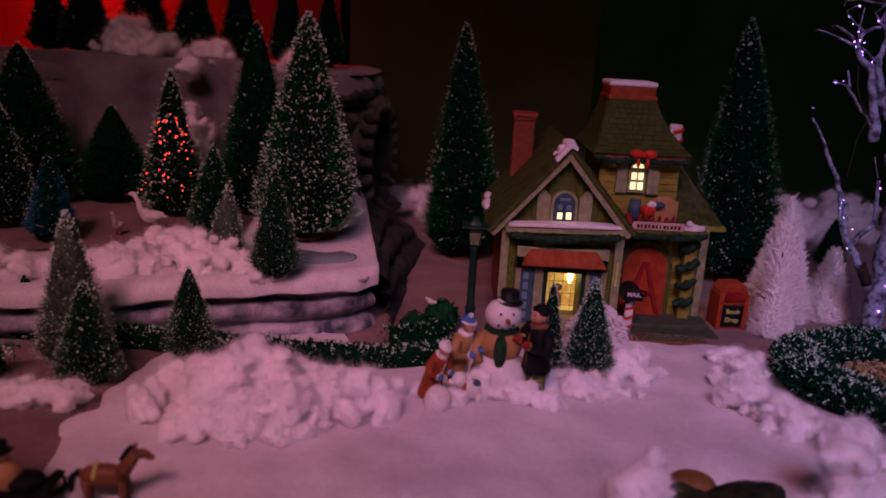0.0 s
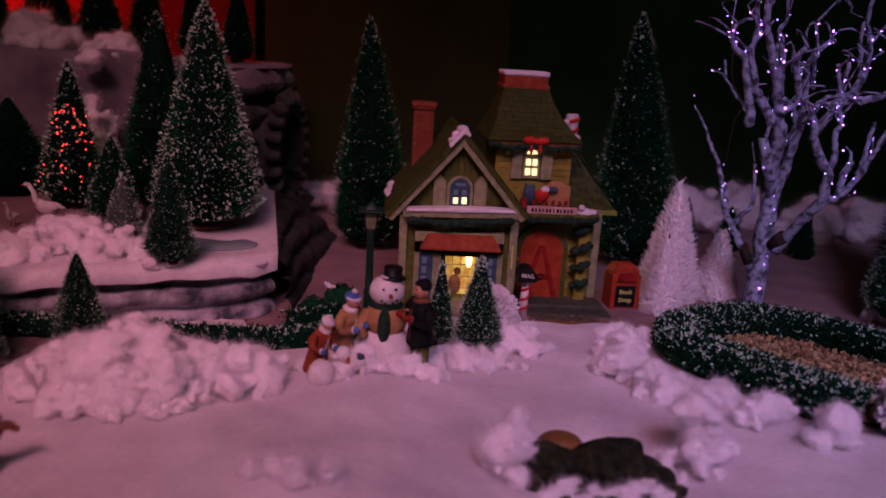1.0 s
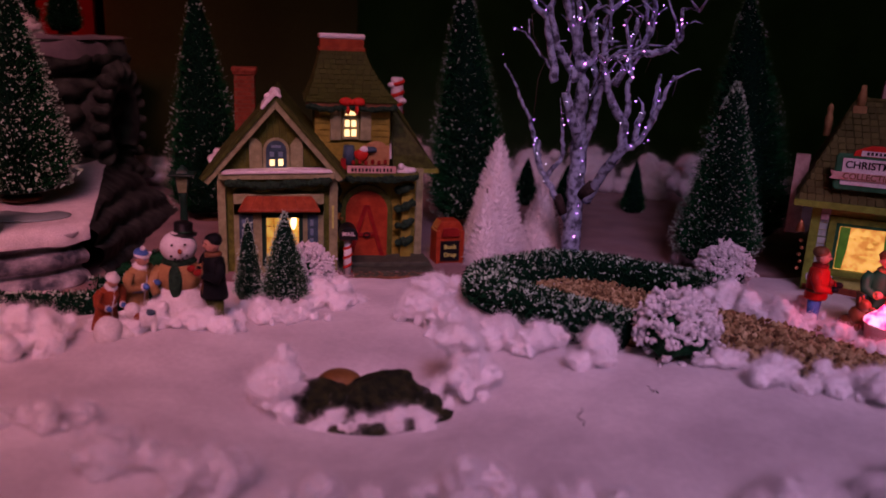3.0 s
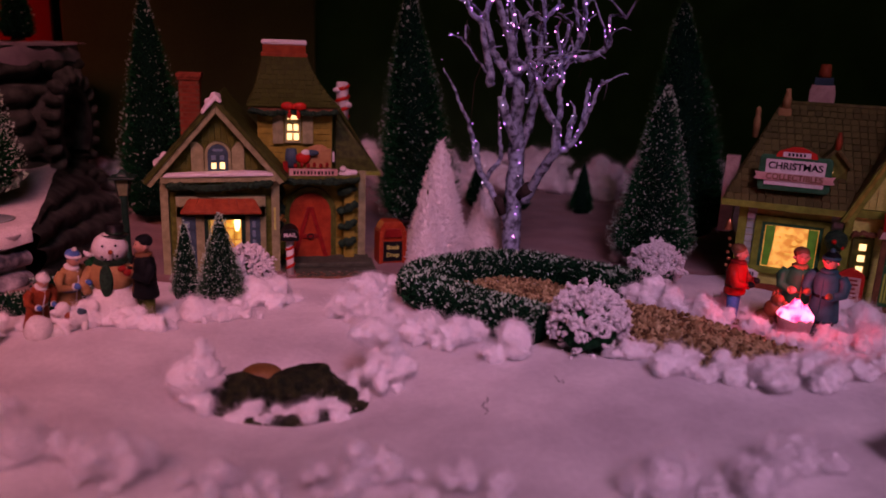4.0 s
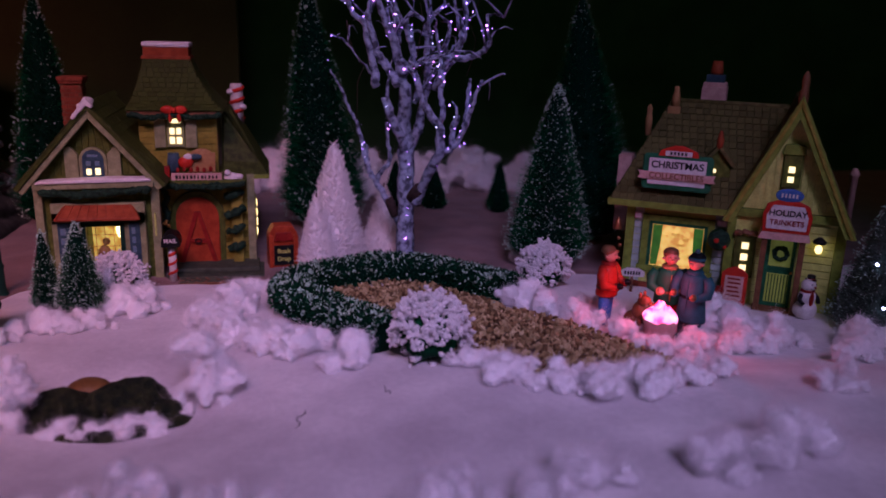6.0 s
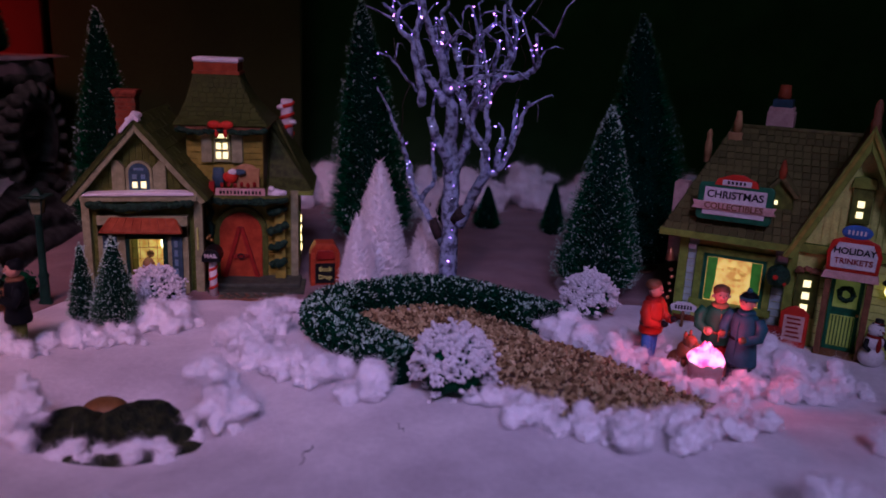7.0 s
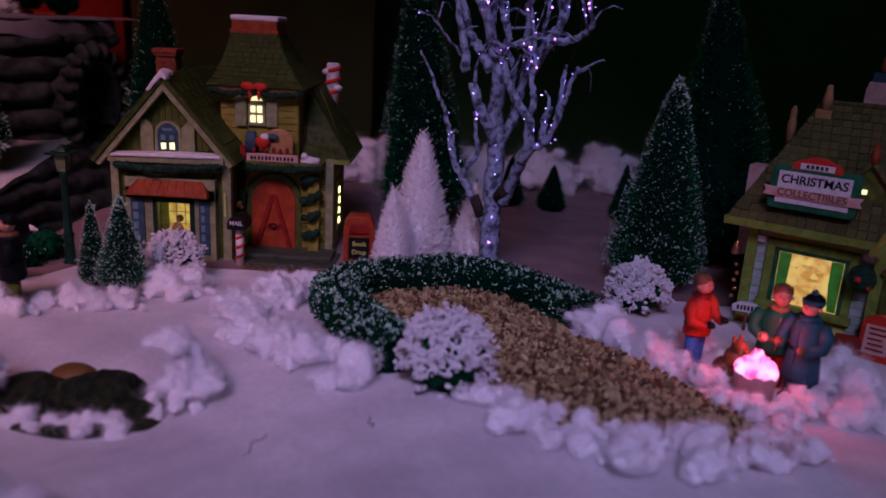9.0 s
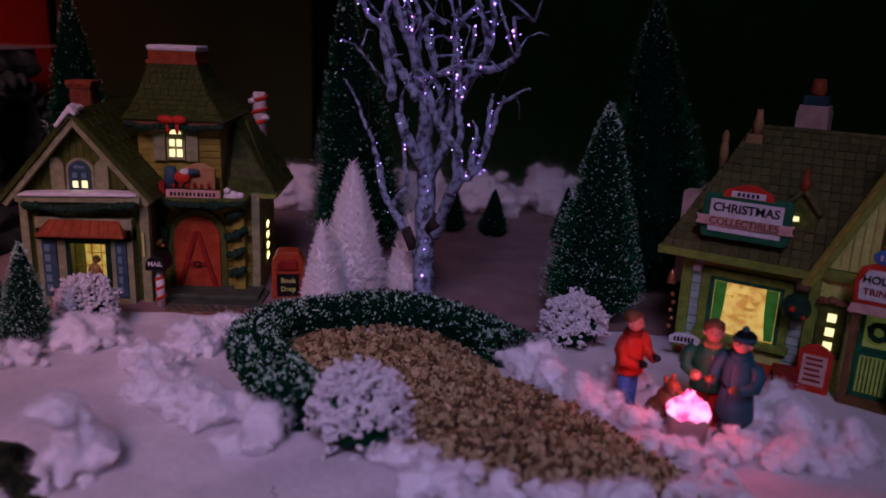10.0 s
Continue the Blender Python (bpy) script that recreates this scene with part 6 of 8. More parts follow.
for k in range(6):
    A("lettering", Shape().ball((0.1610 + 0.0056 * k, 0.6365, 0.0935 + 0.0008 * (k % 2)), 0.0021, 0, 2, (0.8, 0.4, 1.2)), M["deep_red"], board, bevel=0)
A("blue_barrel", Shape().lathe([(0.0048, 0.0910), (0.0056, 0.0990), (0.0046, 0.1080)], 12, 0, Matrix.Translation((0.1575, 0.6420, 0.0))), M["blue"], None, "slate blue ornament", 0)
A("red_sack", Shape().ball((0.1680, 0.6385, 0.1000), 0.0056, 0, 2, (1.2, 0.8, 1.0), 0.2, 150).ball((0.1700, 0.6375, 0.1050), 0.0034, 1, 2, (1.2, 0.8, 0.8), 0.2, 150).ball((0.1765, 0.6385, 0.1050), 0.0042, 2, 2, (1.3, 0.8, 0.7), 0.2, 150), [M["bright_red"], M["white"], M["blue"]], None, "red, white and blue ornament", 0)
A("red_post", Shape().box(0.1500, 0.1545, 0.6340, 0.6400, 0.0850, 0.0970), M["deep_red"], None, "red box on the ledge")
A("ledge_snow", Shape().ball((0.2070, 0.6400, 0.0860), 0.0060, 0, 2, (1.3, 0.9, 0.7), 0.25, 140).ball((0.2130, 0.6380, 0.0870), 0.0040, 0, 2, (1, 0.9, 0.7), 0.2, 140).ball((0.2035, 0.6375, 0.0905), 0.0030, 0, 2), M["glaze_snow"], None, "painted snow lump on the ledge", 0)

# arched door
surround = A("door_surround", Shape().prism(arched(0.1505, 0.1985, 0.000, 0.0715, 14), 0.6515, 0.6560), M["olive_stone"], None, "stone arch round the door")
door = A("door", Shape().prism(arched(0.1555, 0.1935, 0.002, 0.0660, 14), 0.6496, 0.6520), M["door_red"], None, "orange-red arched door with an A-shaped frame")
for x0, x1 in ((0.1590, 0.1738), (0.1895, 0.1752)):
    A("door_strut", Shape().prism([(x0 - 0.0022, 0.004), (x0 + 0.0022, 0.004), (x1 + 0.0020, 0.053), (x1 - 0.0020, 0.053)], 0.6475, 0.6498), M["deep_red"], door, "dark red slanting strut")
A("door_strut", Shape().box(0.1660, 0.1830, 0.6475, 0.6498, 0.0235, 0.0270), M["deep_red"], door)
A("door_knocker", Shape().tube([(0.1745 + 0.0028 * math.cos(a), 0.6468, 0.0255 + 0.0022 * math.sin(a)) for a in [0.45 * i for i in range(15)]], 0.0006, 6), M["black"], door, bevel=0)
col = A("column", Shape().box(0.2055, 0.2150, 0.6440, 0.6545, -0.003, 0.0800), M["ochre"], None, "porch column")
for k in range(4):
    A("garland", swag([(0.2030, 0.6430, 0.018 + 0.0165 * k), (0.2100, 0.6405, 0.0205 + 0.0165 * k), (0.2175, 0.6430, 0.0255 + 0.0165 * k)], 0.0040, 8 + k), M["garland"], col, "turn of garland round the column", 0)
A("garland", swag([(0.1478 + 0.0015 * math.sin(1.3 * i), 0.6475, 0.030 + 0.0034 * i) for i in range(15)], 0.0026, 9), M["garland"], None, "hanging garland beside the door", 0)
A("bell_ornament", Shape().ball((0.1475, 0.6350, 0.0455), 0.0022, 0, 2).ball((0.1505, 0.6350, 0.0435), 0.0018, 0, 2).ball((0.1490, 0.6345, 0.0480), 0.0016, 0, 2), M["gold"], None, "cluster of gold bells", 0)
A("drain_pipe", Shape().box(0.1415, 0.1432, 0.6135, 0.6150, 0.0400, 0.0600), M["cream"], None, "pale pipe on the post")

# right wing: roof, slit window, striped stack
sroof = A("side_roof", Shape().slab((0.2395, 0.6600, 0.0835), (0.2395, 0.7480, 0.0835), (0.2050, 0.7480, 0.1420), (0.1980, 0.6900, 0.1420), 0.0035).slab((0.1980, 0.6555, 0.0865), (0.2395, 0.6555, 0.0835), (0.2050, 0.7100, 0.1420), (0.1980, 0.6900, 0.1420), 0.0030), M["roof_brown"], None, "steep brown roof of the side wing")
A_tiles("shingle", [(0.2395, 0.6600, 0.0838), (0.2395, 0.7480, 0.0838), (0.2050, 0.7480, 0.1423), (0.1995, 0.6900, 0.1423)], 10, 9, 0.0008, M["roof_brown"], 71, sroof)
A("eave_trim", Shape().box(0.2190, 0.2400, 0.6530, 0.7480, 0.0820, 0.0855), M["taupe"])
slit = A("slit_window", Shape().box(0.2255, 0.2272, 0.6760, 0.6870, 0.018, 0.062), M["taupe"], None, "narrow lit window in the side wall")
for k in range(4):
    A("pane", Shape().box(0.2270, 0.2278, 0.6780, 0.6850, 0.0232 + 0.0095 * k, 0.0280 + 0.0095 * k), M["pane_hot"], slit, bevel=0)
stack = A("striped_flue", Shape().lathe([(0.0062, 0.120), (0.0062, 0.1600), (0.0056, 0.1625)], 16, 0, Matrix.Translation((0.2110, 0.7400, 0))), M["white"], None, "red and white striped chimney stack", 0)
A("stripe", Shape().tube([(0.2110 + 0.0058 * math.cos(0.5 * i), 0.7400 + 0.0058 * math.sin(0.5 * i), 0.128 + 0.00082 * i) for i in range(40)], 0.0021, 6), M["bright_red"], stack, bevel=0)
A("stack_snow", Shape().ball((0.2055, 0.7370, 0.1545), 0.0042, 0, 2, (1, 1, 0.7), 0.2, 150).ball((0.2160, 0.7370, 0.1400), 0.0045, 0, 2, (1, 1, 0.7), 0.2, 150), M["glaze_snow"], stack, bevel=0)

# steps
for z0, z1, y0, x0, x1 in ((-0.006, 0.0015, 0.6130, 0.1480, 0.2330), (0.0015, 0.0055, 0.6260, 0.1520, 0.2290)):
    A("step", Shape().box(x0, x1, y0, 0.6560, z0, z1), M["stone_step"], None, "grey-green stone step", 0.0008)
flags = A("paving", Shape().box(0.1600, 0.2200, 0.5980, 0.6140, -0.006, 0.0008), M["brown"], None, "crazy-paved flagstones")
rng = random.Random(9)
for j in range(3):
    for i in range(8):
        x, y = 0.1635 + 0.0076 * i + rng.uniform(-0.001, 0.001) + 0.003 * (j % 2), 0.6005 + 0.005 * j
        if x > 0.218:
            continue
        A("stone", Shape().ball((x, y, 0.0006), 0.0031, 0, 2, (1.1, 0.75, 0.35), 0.2, 300), M["stone_step"], flags, bevel=0)

# ---- second shop ----
TURN_B = -35.27
shop_b = thing("gift_shop", pose(0.5645, 0.5378, 0, 0, 0, TURN_B), "cream ceramic gift shop with a steep gable and shingled roof", "house")


def Bp(name, shape, mats, parent=None, label="", bevel=0.0004):
    return part(name, shape, mats, parent or shop_b, label, bevel)


lo = -0.007
left_wall = Bp("wall", Shape().box(-0.011, 0.075, 0.0, 0.110, lo, 0.077), M["cream"], None, "cream boarded wall")
gw = [(0.0735, lo), (0.1560, lo), (0.1560, 0.080), (0.1127, 0.168), (0.0735, 0.085)]
gable_wall = Bp("gable_wall", Shape().prism(gw, -0.004, 0.105), M["cream"], None, "cream gable wall")
Bp("side_wall", Shape().box(0.1562, 0.1600, 0.000, 0.115, lo, 0.078), M["ochre"], None, "ochre boarded side wall")
for k in range(14):
    z = -0.006 + 0.0062 * k
    for xa, xb, y in ((-0.0095, -0.0015, -0.0016), (0.0585, 0.0690, -0.0016), (0.0755, 0.0775, -0.0056), (0.0925, 0.0985, -0.0056), (0.1255, 0.1530, -0.0056)):
        Bp("board", Shape().box(xa, xb, y, y + 0.0020, z, z + 0.0054), M["pale_blue"] if y > -0.003 else M["cream"], left_wall if y > -0.003 else gable_wall, bevel=0)
    Bp("board", Shape().box(0.1598, 0.1614, 0.003, 0.113, z, z + 0.0054), M["ochre"], None, bevel=0)
for k in range(13):
    x = 0.0815 + 0.0052 * k
    hgt = 0.168 - abs(x - 0.1127) * 2.05 - 0.010
    if hgt > 0.088 and abs(x - 0.1127) > 0.007:
        Bp("board", Shape().box(x - 0.0023, x + 0.0023, -0.0058, -0.0038, 0.084, hgt), M["cream"], gable_wall, bevel=0)
for xa, xb, y0 in ((-0.0165, -0.0090, -0.0035), (0.0685, 0.0755, -0.0065), (0.1525, 0.1600, -0.0075)):
    Bp("corner_post", Shape().box(xa, xb, y0, y0 + 0.009, lo, 0.079), M["taupe"])
Bp("tie_beam", Shape().box(0.0720, 0.1600, -0.0085, -0.0030, 0.0765, 0.0835), M["taupe"])
Bp("foundation", Shape().box(-0.0150, 0.0720, -0.0040, 0.0, lo, 0.006), M["brick"], None, "brick footing")

# display window
disp = Bp("display_window", Shape().box(-0.0020, 0.0040, -0.0045, 0.0, 0.0195, 0.0690).box(0.0535, 0.0590, -0.0045, 0.0, 0.0195, 0.0690).box(-0.0020, 0.0590, -0.0045, 0.0, 0.0635, 0.0690).box(-0.0040, 0.0610, -0.0055, 0.0, 0.0170, 0.0225), M["taupe"], None, "shop window glowing warm between green curtains")
Bp("window_lining", Shape().box(0.0040, 0.0070, -0.0030, -0.0006, 0.0225, 0.0635).box(0.0505, 0.0535, -0.0030, -0.0006, 0.0225, 0.0635).box(0.0040, 0.0535, -0.0030, -0.0006, 0.0605, 0.0635), M["green"], disp, "green painted lining")
Bp("pane", Shape().box(0.0070, 0.0505, -0.0010, -0.0004, 0.0225, 0.0605), M["pane_display"], disp, "glowing window pane", 0)
for sgn, x in ((1, 0.0075), (-1, 0.0500)):
    Bp("curtain", Shape().prism([(x, 0.0235), (x + sgn * 0.0055, 0.0235), (x + sgn * 0.0075, 0.0420), (x + sgn * 0.0080, 0.0600), (x, 0.0600)][:: sgn], -0.0022, -0.0012), M["curtain_glow"], disp, "green curtain with its backlight put in as glow", 0)
# Goods carry the amber pane emission so that they look lit
for k, (x, z, w, h) in enumerate(((0.018, 0.050, 0.006, 0.0015), (0.027, 0.0525, 0.007, 0.0013), (0.036, 0.049, 0.005, 0.0015), (0.032, 0.0435, 0.007, 0.0012), (0.028, 0.0355, 0.009, 0.0013), (0.037, 0.034, 0.006, 0.0012))):
    Bp("shelf_goods", Shape().box(x - w / 2, x + w / 2, -0.0016, -0.0009, z - h, z + h), M["pane_shop"], disp, bevel=0)
for x0, x1 in ((-0.0090, -0.0030), (0.0605, 0.0690)):
    Bp("icicle_trim", Shape().prism([(x0, 0.0650), (x1, 0.0650), (x1, 0.0700), (x0, 0.0700)], -0.0050, -0.0020), M["glaze_snow"], None, "painted snow under the eave", 0.0008)

# main roof with shingles
ridge = 0.163
eave = [(-0.0300, -0.0140, 0.0815), (0.0730, -0.0140, 0.0815)]
head = [(0.0060, 0.060, ridge), (0.1127, 0.060, ridge)]
mroof = Bp("roof", Shape().slab(eave[0], eave[1], head[1], head[0], 0.004).slab((0.160, 0.128, 0.078), (-0.030, 0.128, 0.078), head[0], head[1], 0.004).slab((-0.0300, 0.128, 0.0815), (-0.0300, -0.0140, 0.0815), head[0], (0.0060, 0.0605, ridge), 0.004), M["roof_slate"], None, "purple-brown shingled roof")
lay_tiles("shingle", eave[0], eave[1], head[1], head[0], 16, 16, 0.0014, M["roof_slate"], mroof, 81)
lay_tiles("shingle", (-0.0300, 0.128, 0.0815), (-0.0300, -0.0140, 0.0815), (0.0060, 0.059, ridge), (0.0060, 0.061, ridge), 12, 14, 0.0014, M["roof_slate"], mroof, 82)
Bp("eave_board", Shape().box(-0.0320, 0.0740, -0.0165, -0.0110, 0.0765, 0.0822), M["taupe"], None, "olive eave board")
Bp("ridge_cap", Shape().tube([(0.0060, 0.060, ridge + 0.001), (0.1127, 0.060, ridge + 0.001)], 0.0022, 8), M["roof_slate"], mroof, bevel=0)

# gable roof with deep barge boards
pk = (0.1127, 0.1785)
gl = [(0.0660, -0.0150, 0.0760), (0.1127, -0.0150, 0.1760), (0.1127, 0.1000, 0.1760), (0.0660, 0.0250, 0.0760)]
gr = [(0.1640, 0.1200, 0.0720), (0.1127, 0.1000, 0.1760), (0.1127, -0.0150, 0.1760), (0.1640, -0.0150, 0.0720)]
groof = Bp("gable_roof", Shape().slab(gl[3], gl[0], gl[1], gl[2], 0.004).slab(gr[3], gr[0], gr[1], gr[2], 0.004), M["roof_slate"], None, "steep shingled gable roof")
lay_tiles("shingle", gl[3], gl[0], gl[1], gl[2], 12, 5, 0.0012, M["roof_slate"], groof, 83)
lay_tiles("shingle", gr[3], gr[0], gr[1], gr[2], 12, 11, 0.0012, M["roof_slate"], groof, 84)
for x0, z0 in ((0.0640, 0.0735), (0.1660, 0.0690)):
    s = 1 if x0 < 0.1 else -1
    Bp("barge_board", Shape().prism([(x0, z0), (pk[0], pk[1]), (pk[0], pk[1] - 0.018), (x0 + s * 0.0085, z0 - 0.0005)], -0.0200, -0.0140), M["taupe"], None, "broad olive barge board")
    Bp("barge_moulding", Shape().prism([(x0 + s * 0.0015, z0), (pk[0], pk[1] - 0.003), (pk[0], pk[1] - 0.009), (x0 + s * 0.0045, z0 - 0.0005)], -0.0216, -0.0198), M["ochre"], None)
Bp("finial", Shape().lathe([(0.0034, 0.168), (0.0036, 0.178), (0.0026, 0.182), (0.0032, 0.187), (0.0024, 0.192), (0.0008, 0.195)], 10, 0, Matrix.Translation((0.1127, -0.0155, 0.002))), M["brown"], None, "brown carved finial", 0)

# chimneys and roof knobs
ch = Bp("chimney", Shape().box(0.0275, 0.0500, 0.093, 0.115, 0.150, 0.1760).box(0.0285, 0.0490, 0.094, 0.114, 0.1760, 0.1800), M["pink_board"], None, "pale stepped chimney with a red pot")
Bp("band", Shape().box(0.0305, 0.0470, 0.096, 0.112, 0.1800, 0.1870), M["blue"], ch)
Bp("pot", Shape().lathe([(0.0055, 0.187), (0.0058, 0.190), (0.0045, 0.1995)], 12, 0, Matrix.Translation((0.0388, 0.104, 0))), M["terracotta"], ch, bevel=0)
Bp("roof_vent", Shape().box(0.0035, 0.0145, 0.049, 0.060, 0.1480, 0.1590).lathe([(0.0034, 0.159), (0.0038, 0.167), (0.0026, 0.172), (0.0020, 0.177)], 10, 0, Matrix.Translation((0.0095, 0.0545, 0))), M["tan"], None, "tan roof vent", 0)
Bp("roof_vent", Shape().lathe([(0.0030, 0.130), (0.0034, 0.146), (0.0022, 0.150), (0.0028, 0.155), (0.0010, 0.159)], 10, 0, Matrix.Translation((-0.0140, 0.062, 0))), M["tan"], None, "tan roof knob", 0)
Bp("side_chimney", Shape().box(-0.0360, -0.0240, 0.045, 0.062, 0.040, 0.1120), M["pink_board"], None, "pale side chimney")
Bp("striped_flue", Shape().lathe([(0.0032, 0.060), (0.0032, 0.106), (0.0046, 0.107), (0.0020, 0.113)], 10, 0, Matrix.Translation((0.166, 0.075, 0))), M["pink_board"], None, "red candy-coloured stack", 0)

# dormer
dorm = Bp("dormer", Shape().prism([(0.0440, 0.098), (0.0650, 0.098), (0.0650, 0.119), (0.0545, 0.131), (0.0440, 0.119)], 0.006, 0.040), M["olive_stone"], None, "small roof dormer with a lit pane")
for x0, x1 in ((0.0405, 0.0545), (0.0685, 0.0545)):
    Bp("dormer_roof", Shape().slab((x0, 0.002, 0.117), (x1, 0.002, 0.1335), (x1, 0.045, 0.1335), (x0, 0.035, 0.117), 0.003 if x0 < 0.05 else -0.003), M["roof_slate"], dorm)
Bp("pane", Shape().box(0.0475, 0.0535, 0.0050, 0.0062, 0.1090, 0.1120), M["pane_warm"], dorm, bevel=0)
Bp("dormer_finial", Shape().lathe([(0.0026, 0.130), (0.0030, 0.137), (0.0012, 0.145)], 8, 0, Matrix.Translation((0.0545, 0.004, 0))), M["terracotta"], dorm, bevel=0)

# hanging sign on the roof
tilt = pose(0.0235, -0.0125, 0.110, -6, 0, 0)
rsign = Bp("roof_sign", Shape().prism([(-0.0265, -0.0165), (0.0265, -0.0165), (0.0288, -0.0140), (0.0288, 0.0115), (0.0265, 0.0140), (-0.0265, 0.0140), (-0.0288, 0.0115), (-0.0288, -0.0140)], -0.0015, 0.0030), M["green"], None, "green framed sign board on the roof", 0.0012)
rsign.matrix_local = tilt
Bp("sign_panel", Shape().box(-0.0235, 0.0235, -0.0028, -0.0014, -0.0120, 0.0100), M["white"], rsign, "white sign panel")
Bp("sign_crest", Shape().prism([(-0.0170, 0.0120), (0.0170, 0.0120), (0.0150, 0.0170), (0.0040, 0.0215), (-0.0040, 0.0215), (-0.0150, 0.0170)], -0.0016, 0.0028), M["bright_red"], rsign, "red arched crest")
Bp("crest_panel", Shape().box(-0.0110, 0.0110, -0.0026, -0.0014, 0.0125, 0.0168), M["white"], rsign)
for k in range(5):
    Bp("lettering", Shape().box(-0.0070 + 0.0030 * k, -0.0052 + 0.0030 * k, -0.0032, -0.0025, 0.0135, 0.0160), M["black"], rsign, bevel=0)
rib = Bp("ribbon", Shape().prism([(-0.0320, -0.0075), (-0.0300, -0.0045), (-0.0320, -0.0010), (-0.0270, -0.0015), (0.0270, -0.0015), (0.0320, -0.0010), (0.0300, -0.0045), (0.0320, -0.0075), (0.0270, -0.0080), (-0.0270, -0.0080)], -0.0044, -0.0027), M["pink_board"], rsign, "pale pink ribbon")
letters("lettering", "CHRISTMAS", 0.0082, pose(0, -0.0030, 0.0045, 90, 0, 0), M["black"], rsign)
letters("lettering", "COLLECTIBLES", 0.0068, pose(0, -0.0046, -0.0048, 90, 0, 0), M["brown"], rsign)

# gable window, sign over the door, door, little window, lantern
gwin = Bp("gable_window", Shape().box(0.1055, 0.1195, -0.0085, -0.0040, 0.1040, 0.1320), M["olive_stone"], None, "small lit gable window")
for x0, x1, z0, z1 in ((0.1098, 0.1145, 0.1085, 0.1132), (0.1098, 0.1145, 0.1165, 0.1215)):
    Bp("pane", Shape().box(x0, x1, -0.0092, -0.0084, z0, z1), M["pane_warm"], gwin, bevel=0)
Bp("window_hood", Shape().prism([(0.1035, 0.1310), (0.1215, 0.1310), (0.1200, 0.1385), (0.1127, 0.1400), (0.1050, 0.1385)], -0.0100, -0.0050), M["taupe"], gwin)
dsign = Bp("door_sign", Shape().prism([(0.0960, 0.0700), (0.1310, 0.0700), (0.1320, 0.0840), (0.1290, 0.0930), (0.1200, 0.0965), (0.1060, 0.0965), (0.0975, 0.0930), (0.0950, 0.0840)], -0.0260, -0.0225), M["bright_red"], None, "red framed sign board over the door", 0.001)
Bp("sign_panel", Shape().prism([(0.0985, 0.0730), (0.1285, 0.0730), (0.1290, 0.0840), (0.1250, 0.0925), (0.1020, 0.0925), (0.0978, 0.0840)], -0.0272, -0.0258), M["white"], dsign)
Bp("oval_plaque", Shape().ball((0.1130, -0.0250, 0.1005), 0.0105, 0, 3, (1.0, 0.16, 0.55)), M["bright_blue"], dsign, "blue oval plaque", 0)
for k in range(5):
    Bp("lettering", Shape().box(0.1068 + 0.0027 * k, 0.1082 + 0.0027 * k, -0.0272, -0.0262, 0.0990, 0.1022), M["white"], dsign, bevel=0)
letters("lettering", "HOLIDAY", 0.0066, pose(0.1135, -0.0274, 0.0862, 90, 0, 0), M["black"], dsign)
letters("lettering", "TRINKETS", 0.0058, pose(0.1135, -0.0274, 0.0785, 90, 0, 0), M["deep_red"], dsign)
Bp("door_hood", Shape().prism([(0.0935, 0.0640), (0.1330, 0.0640), (0.1310, 0.0700), (0.0955, 0.0700)], -0.0270, -0.0050), M["pink_board"], None, "pale hood over the door")
bdoor = Bp("door", Shape().box(0.1015, 0.1245, -0.0075, -0.0035, 0.002, 0.0640), M["green"], None, "green door with lit ribbed glass")
Bp("pane", Shape().box(0.1045, 0.1215, -0.0082, -0.0074, 0.0375, 0.0600), M["pane_green"], bdoor, bevel=0)
Bp("pane", Shape().box(0.1045, 0.1215, -0.0082, -0.0074, 0.0060, 0.0310), M["pane_green"], bdoor, bevel=0)
for k in range(7):
    Bp("glass_rib", Shape().box(0.1060 + 0.0024 * k, 0.1068 + 0.0024 * k, -0.0087, -0.0081, 0.0065, 0.0305), M["dark_green"], bdoor, bevel=0)
Bp("door_handle", Shape().ball((0.1228, -0.0090, 0.0330), 0.0012, 0, 2), M["gold"], bdoor, bevel=0)
Bp("wreath", swag([(0.1130 + 0.0050 * math.cos(0.5 * i), -0.0105, 0.0490 + 0.0050 * math.sin(0.5 * i)) for i in range(14)], 0.0019, 12), M["garland"], bdoor, "green wreath with a red bow", 0)
for x in (0.0990, 0.1275):
    Bp("porch_post", Shape().box(x - 0.0022, x + 0.0022, -0.0240, -0.0190, 0.0, 0.0640), M["brown"], None, "brown porch post")
for z0, z1, y in ((lo, -0.0022, -0.034), (-0.0022, 0.002, -0.026)):
    Bp("step", Shape().box(0.0960, 0.1310, y, -0.004, z0, z1), M["brown"], None, "brown wooden step", 0.0006)
w2 = Bp("small_window", Shape().box(0.0765, 0.0930, -0.0085, -0.0040, 0.0240, 0.0600), M["olive_stone"], None, "small lit window beside the door")
for k in range(3):
    Bp("pane", Shape().box(0.0822, 0.0875, -0.0092, -0.0084, 0.0295 + 0.0098 * k, 0.0350 + 0.0098 * k), M["pane_warm"], w2, bevel=0)
Bp("window_garland", swag([(0.0760, -0.0100, 0.0620), (0.0850, -0.0110, 0.0640), (0.0935, -0.0100, 0.0625)], 0.0024, 14), M["brown"], w2, "dried garland over the window", 0)
lan = Bp("wall_lantern", Shape().lathe([(0.0018, 0.0665), (0.0052, 0.0635), (0.0050, 0.0615)], 10, 0, Matrix.Translation((0.1405, -0.0115, 0))).box(0.1395, 0.1415, -0.0115, -0.0050, 0.0600, 0.0620), M["black"], None, "black wall lantern with a lit bulb", 0)
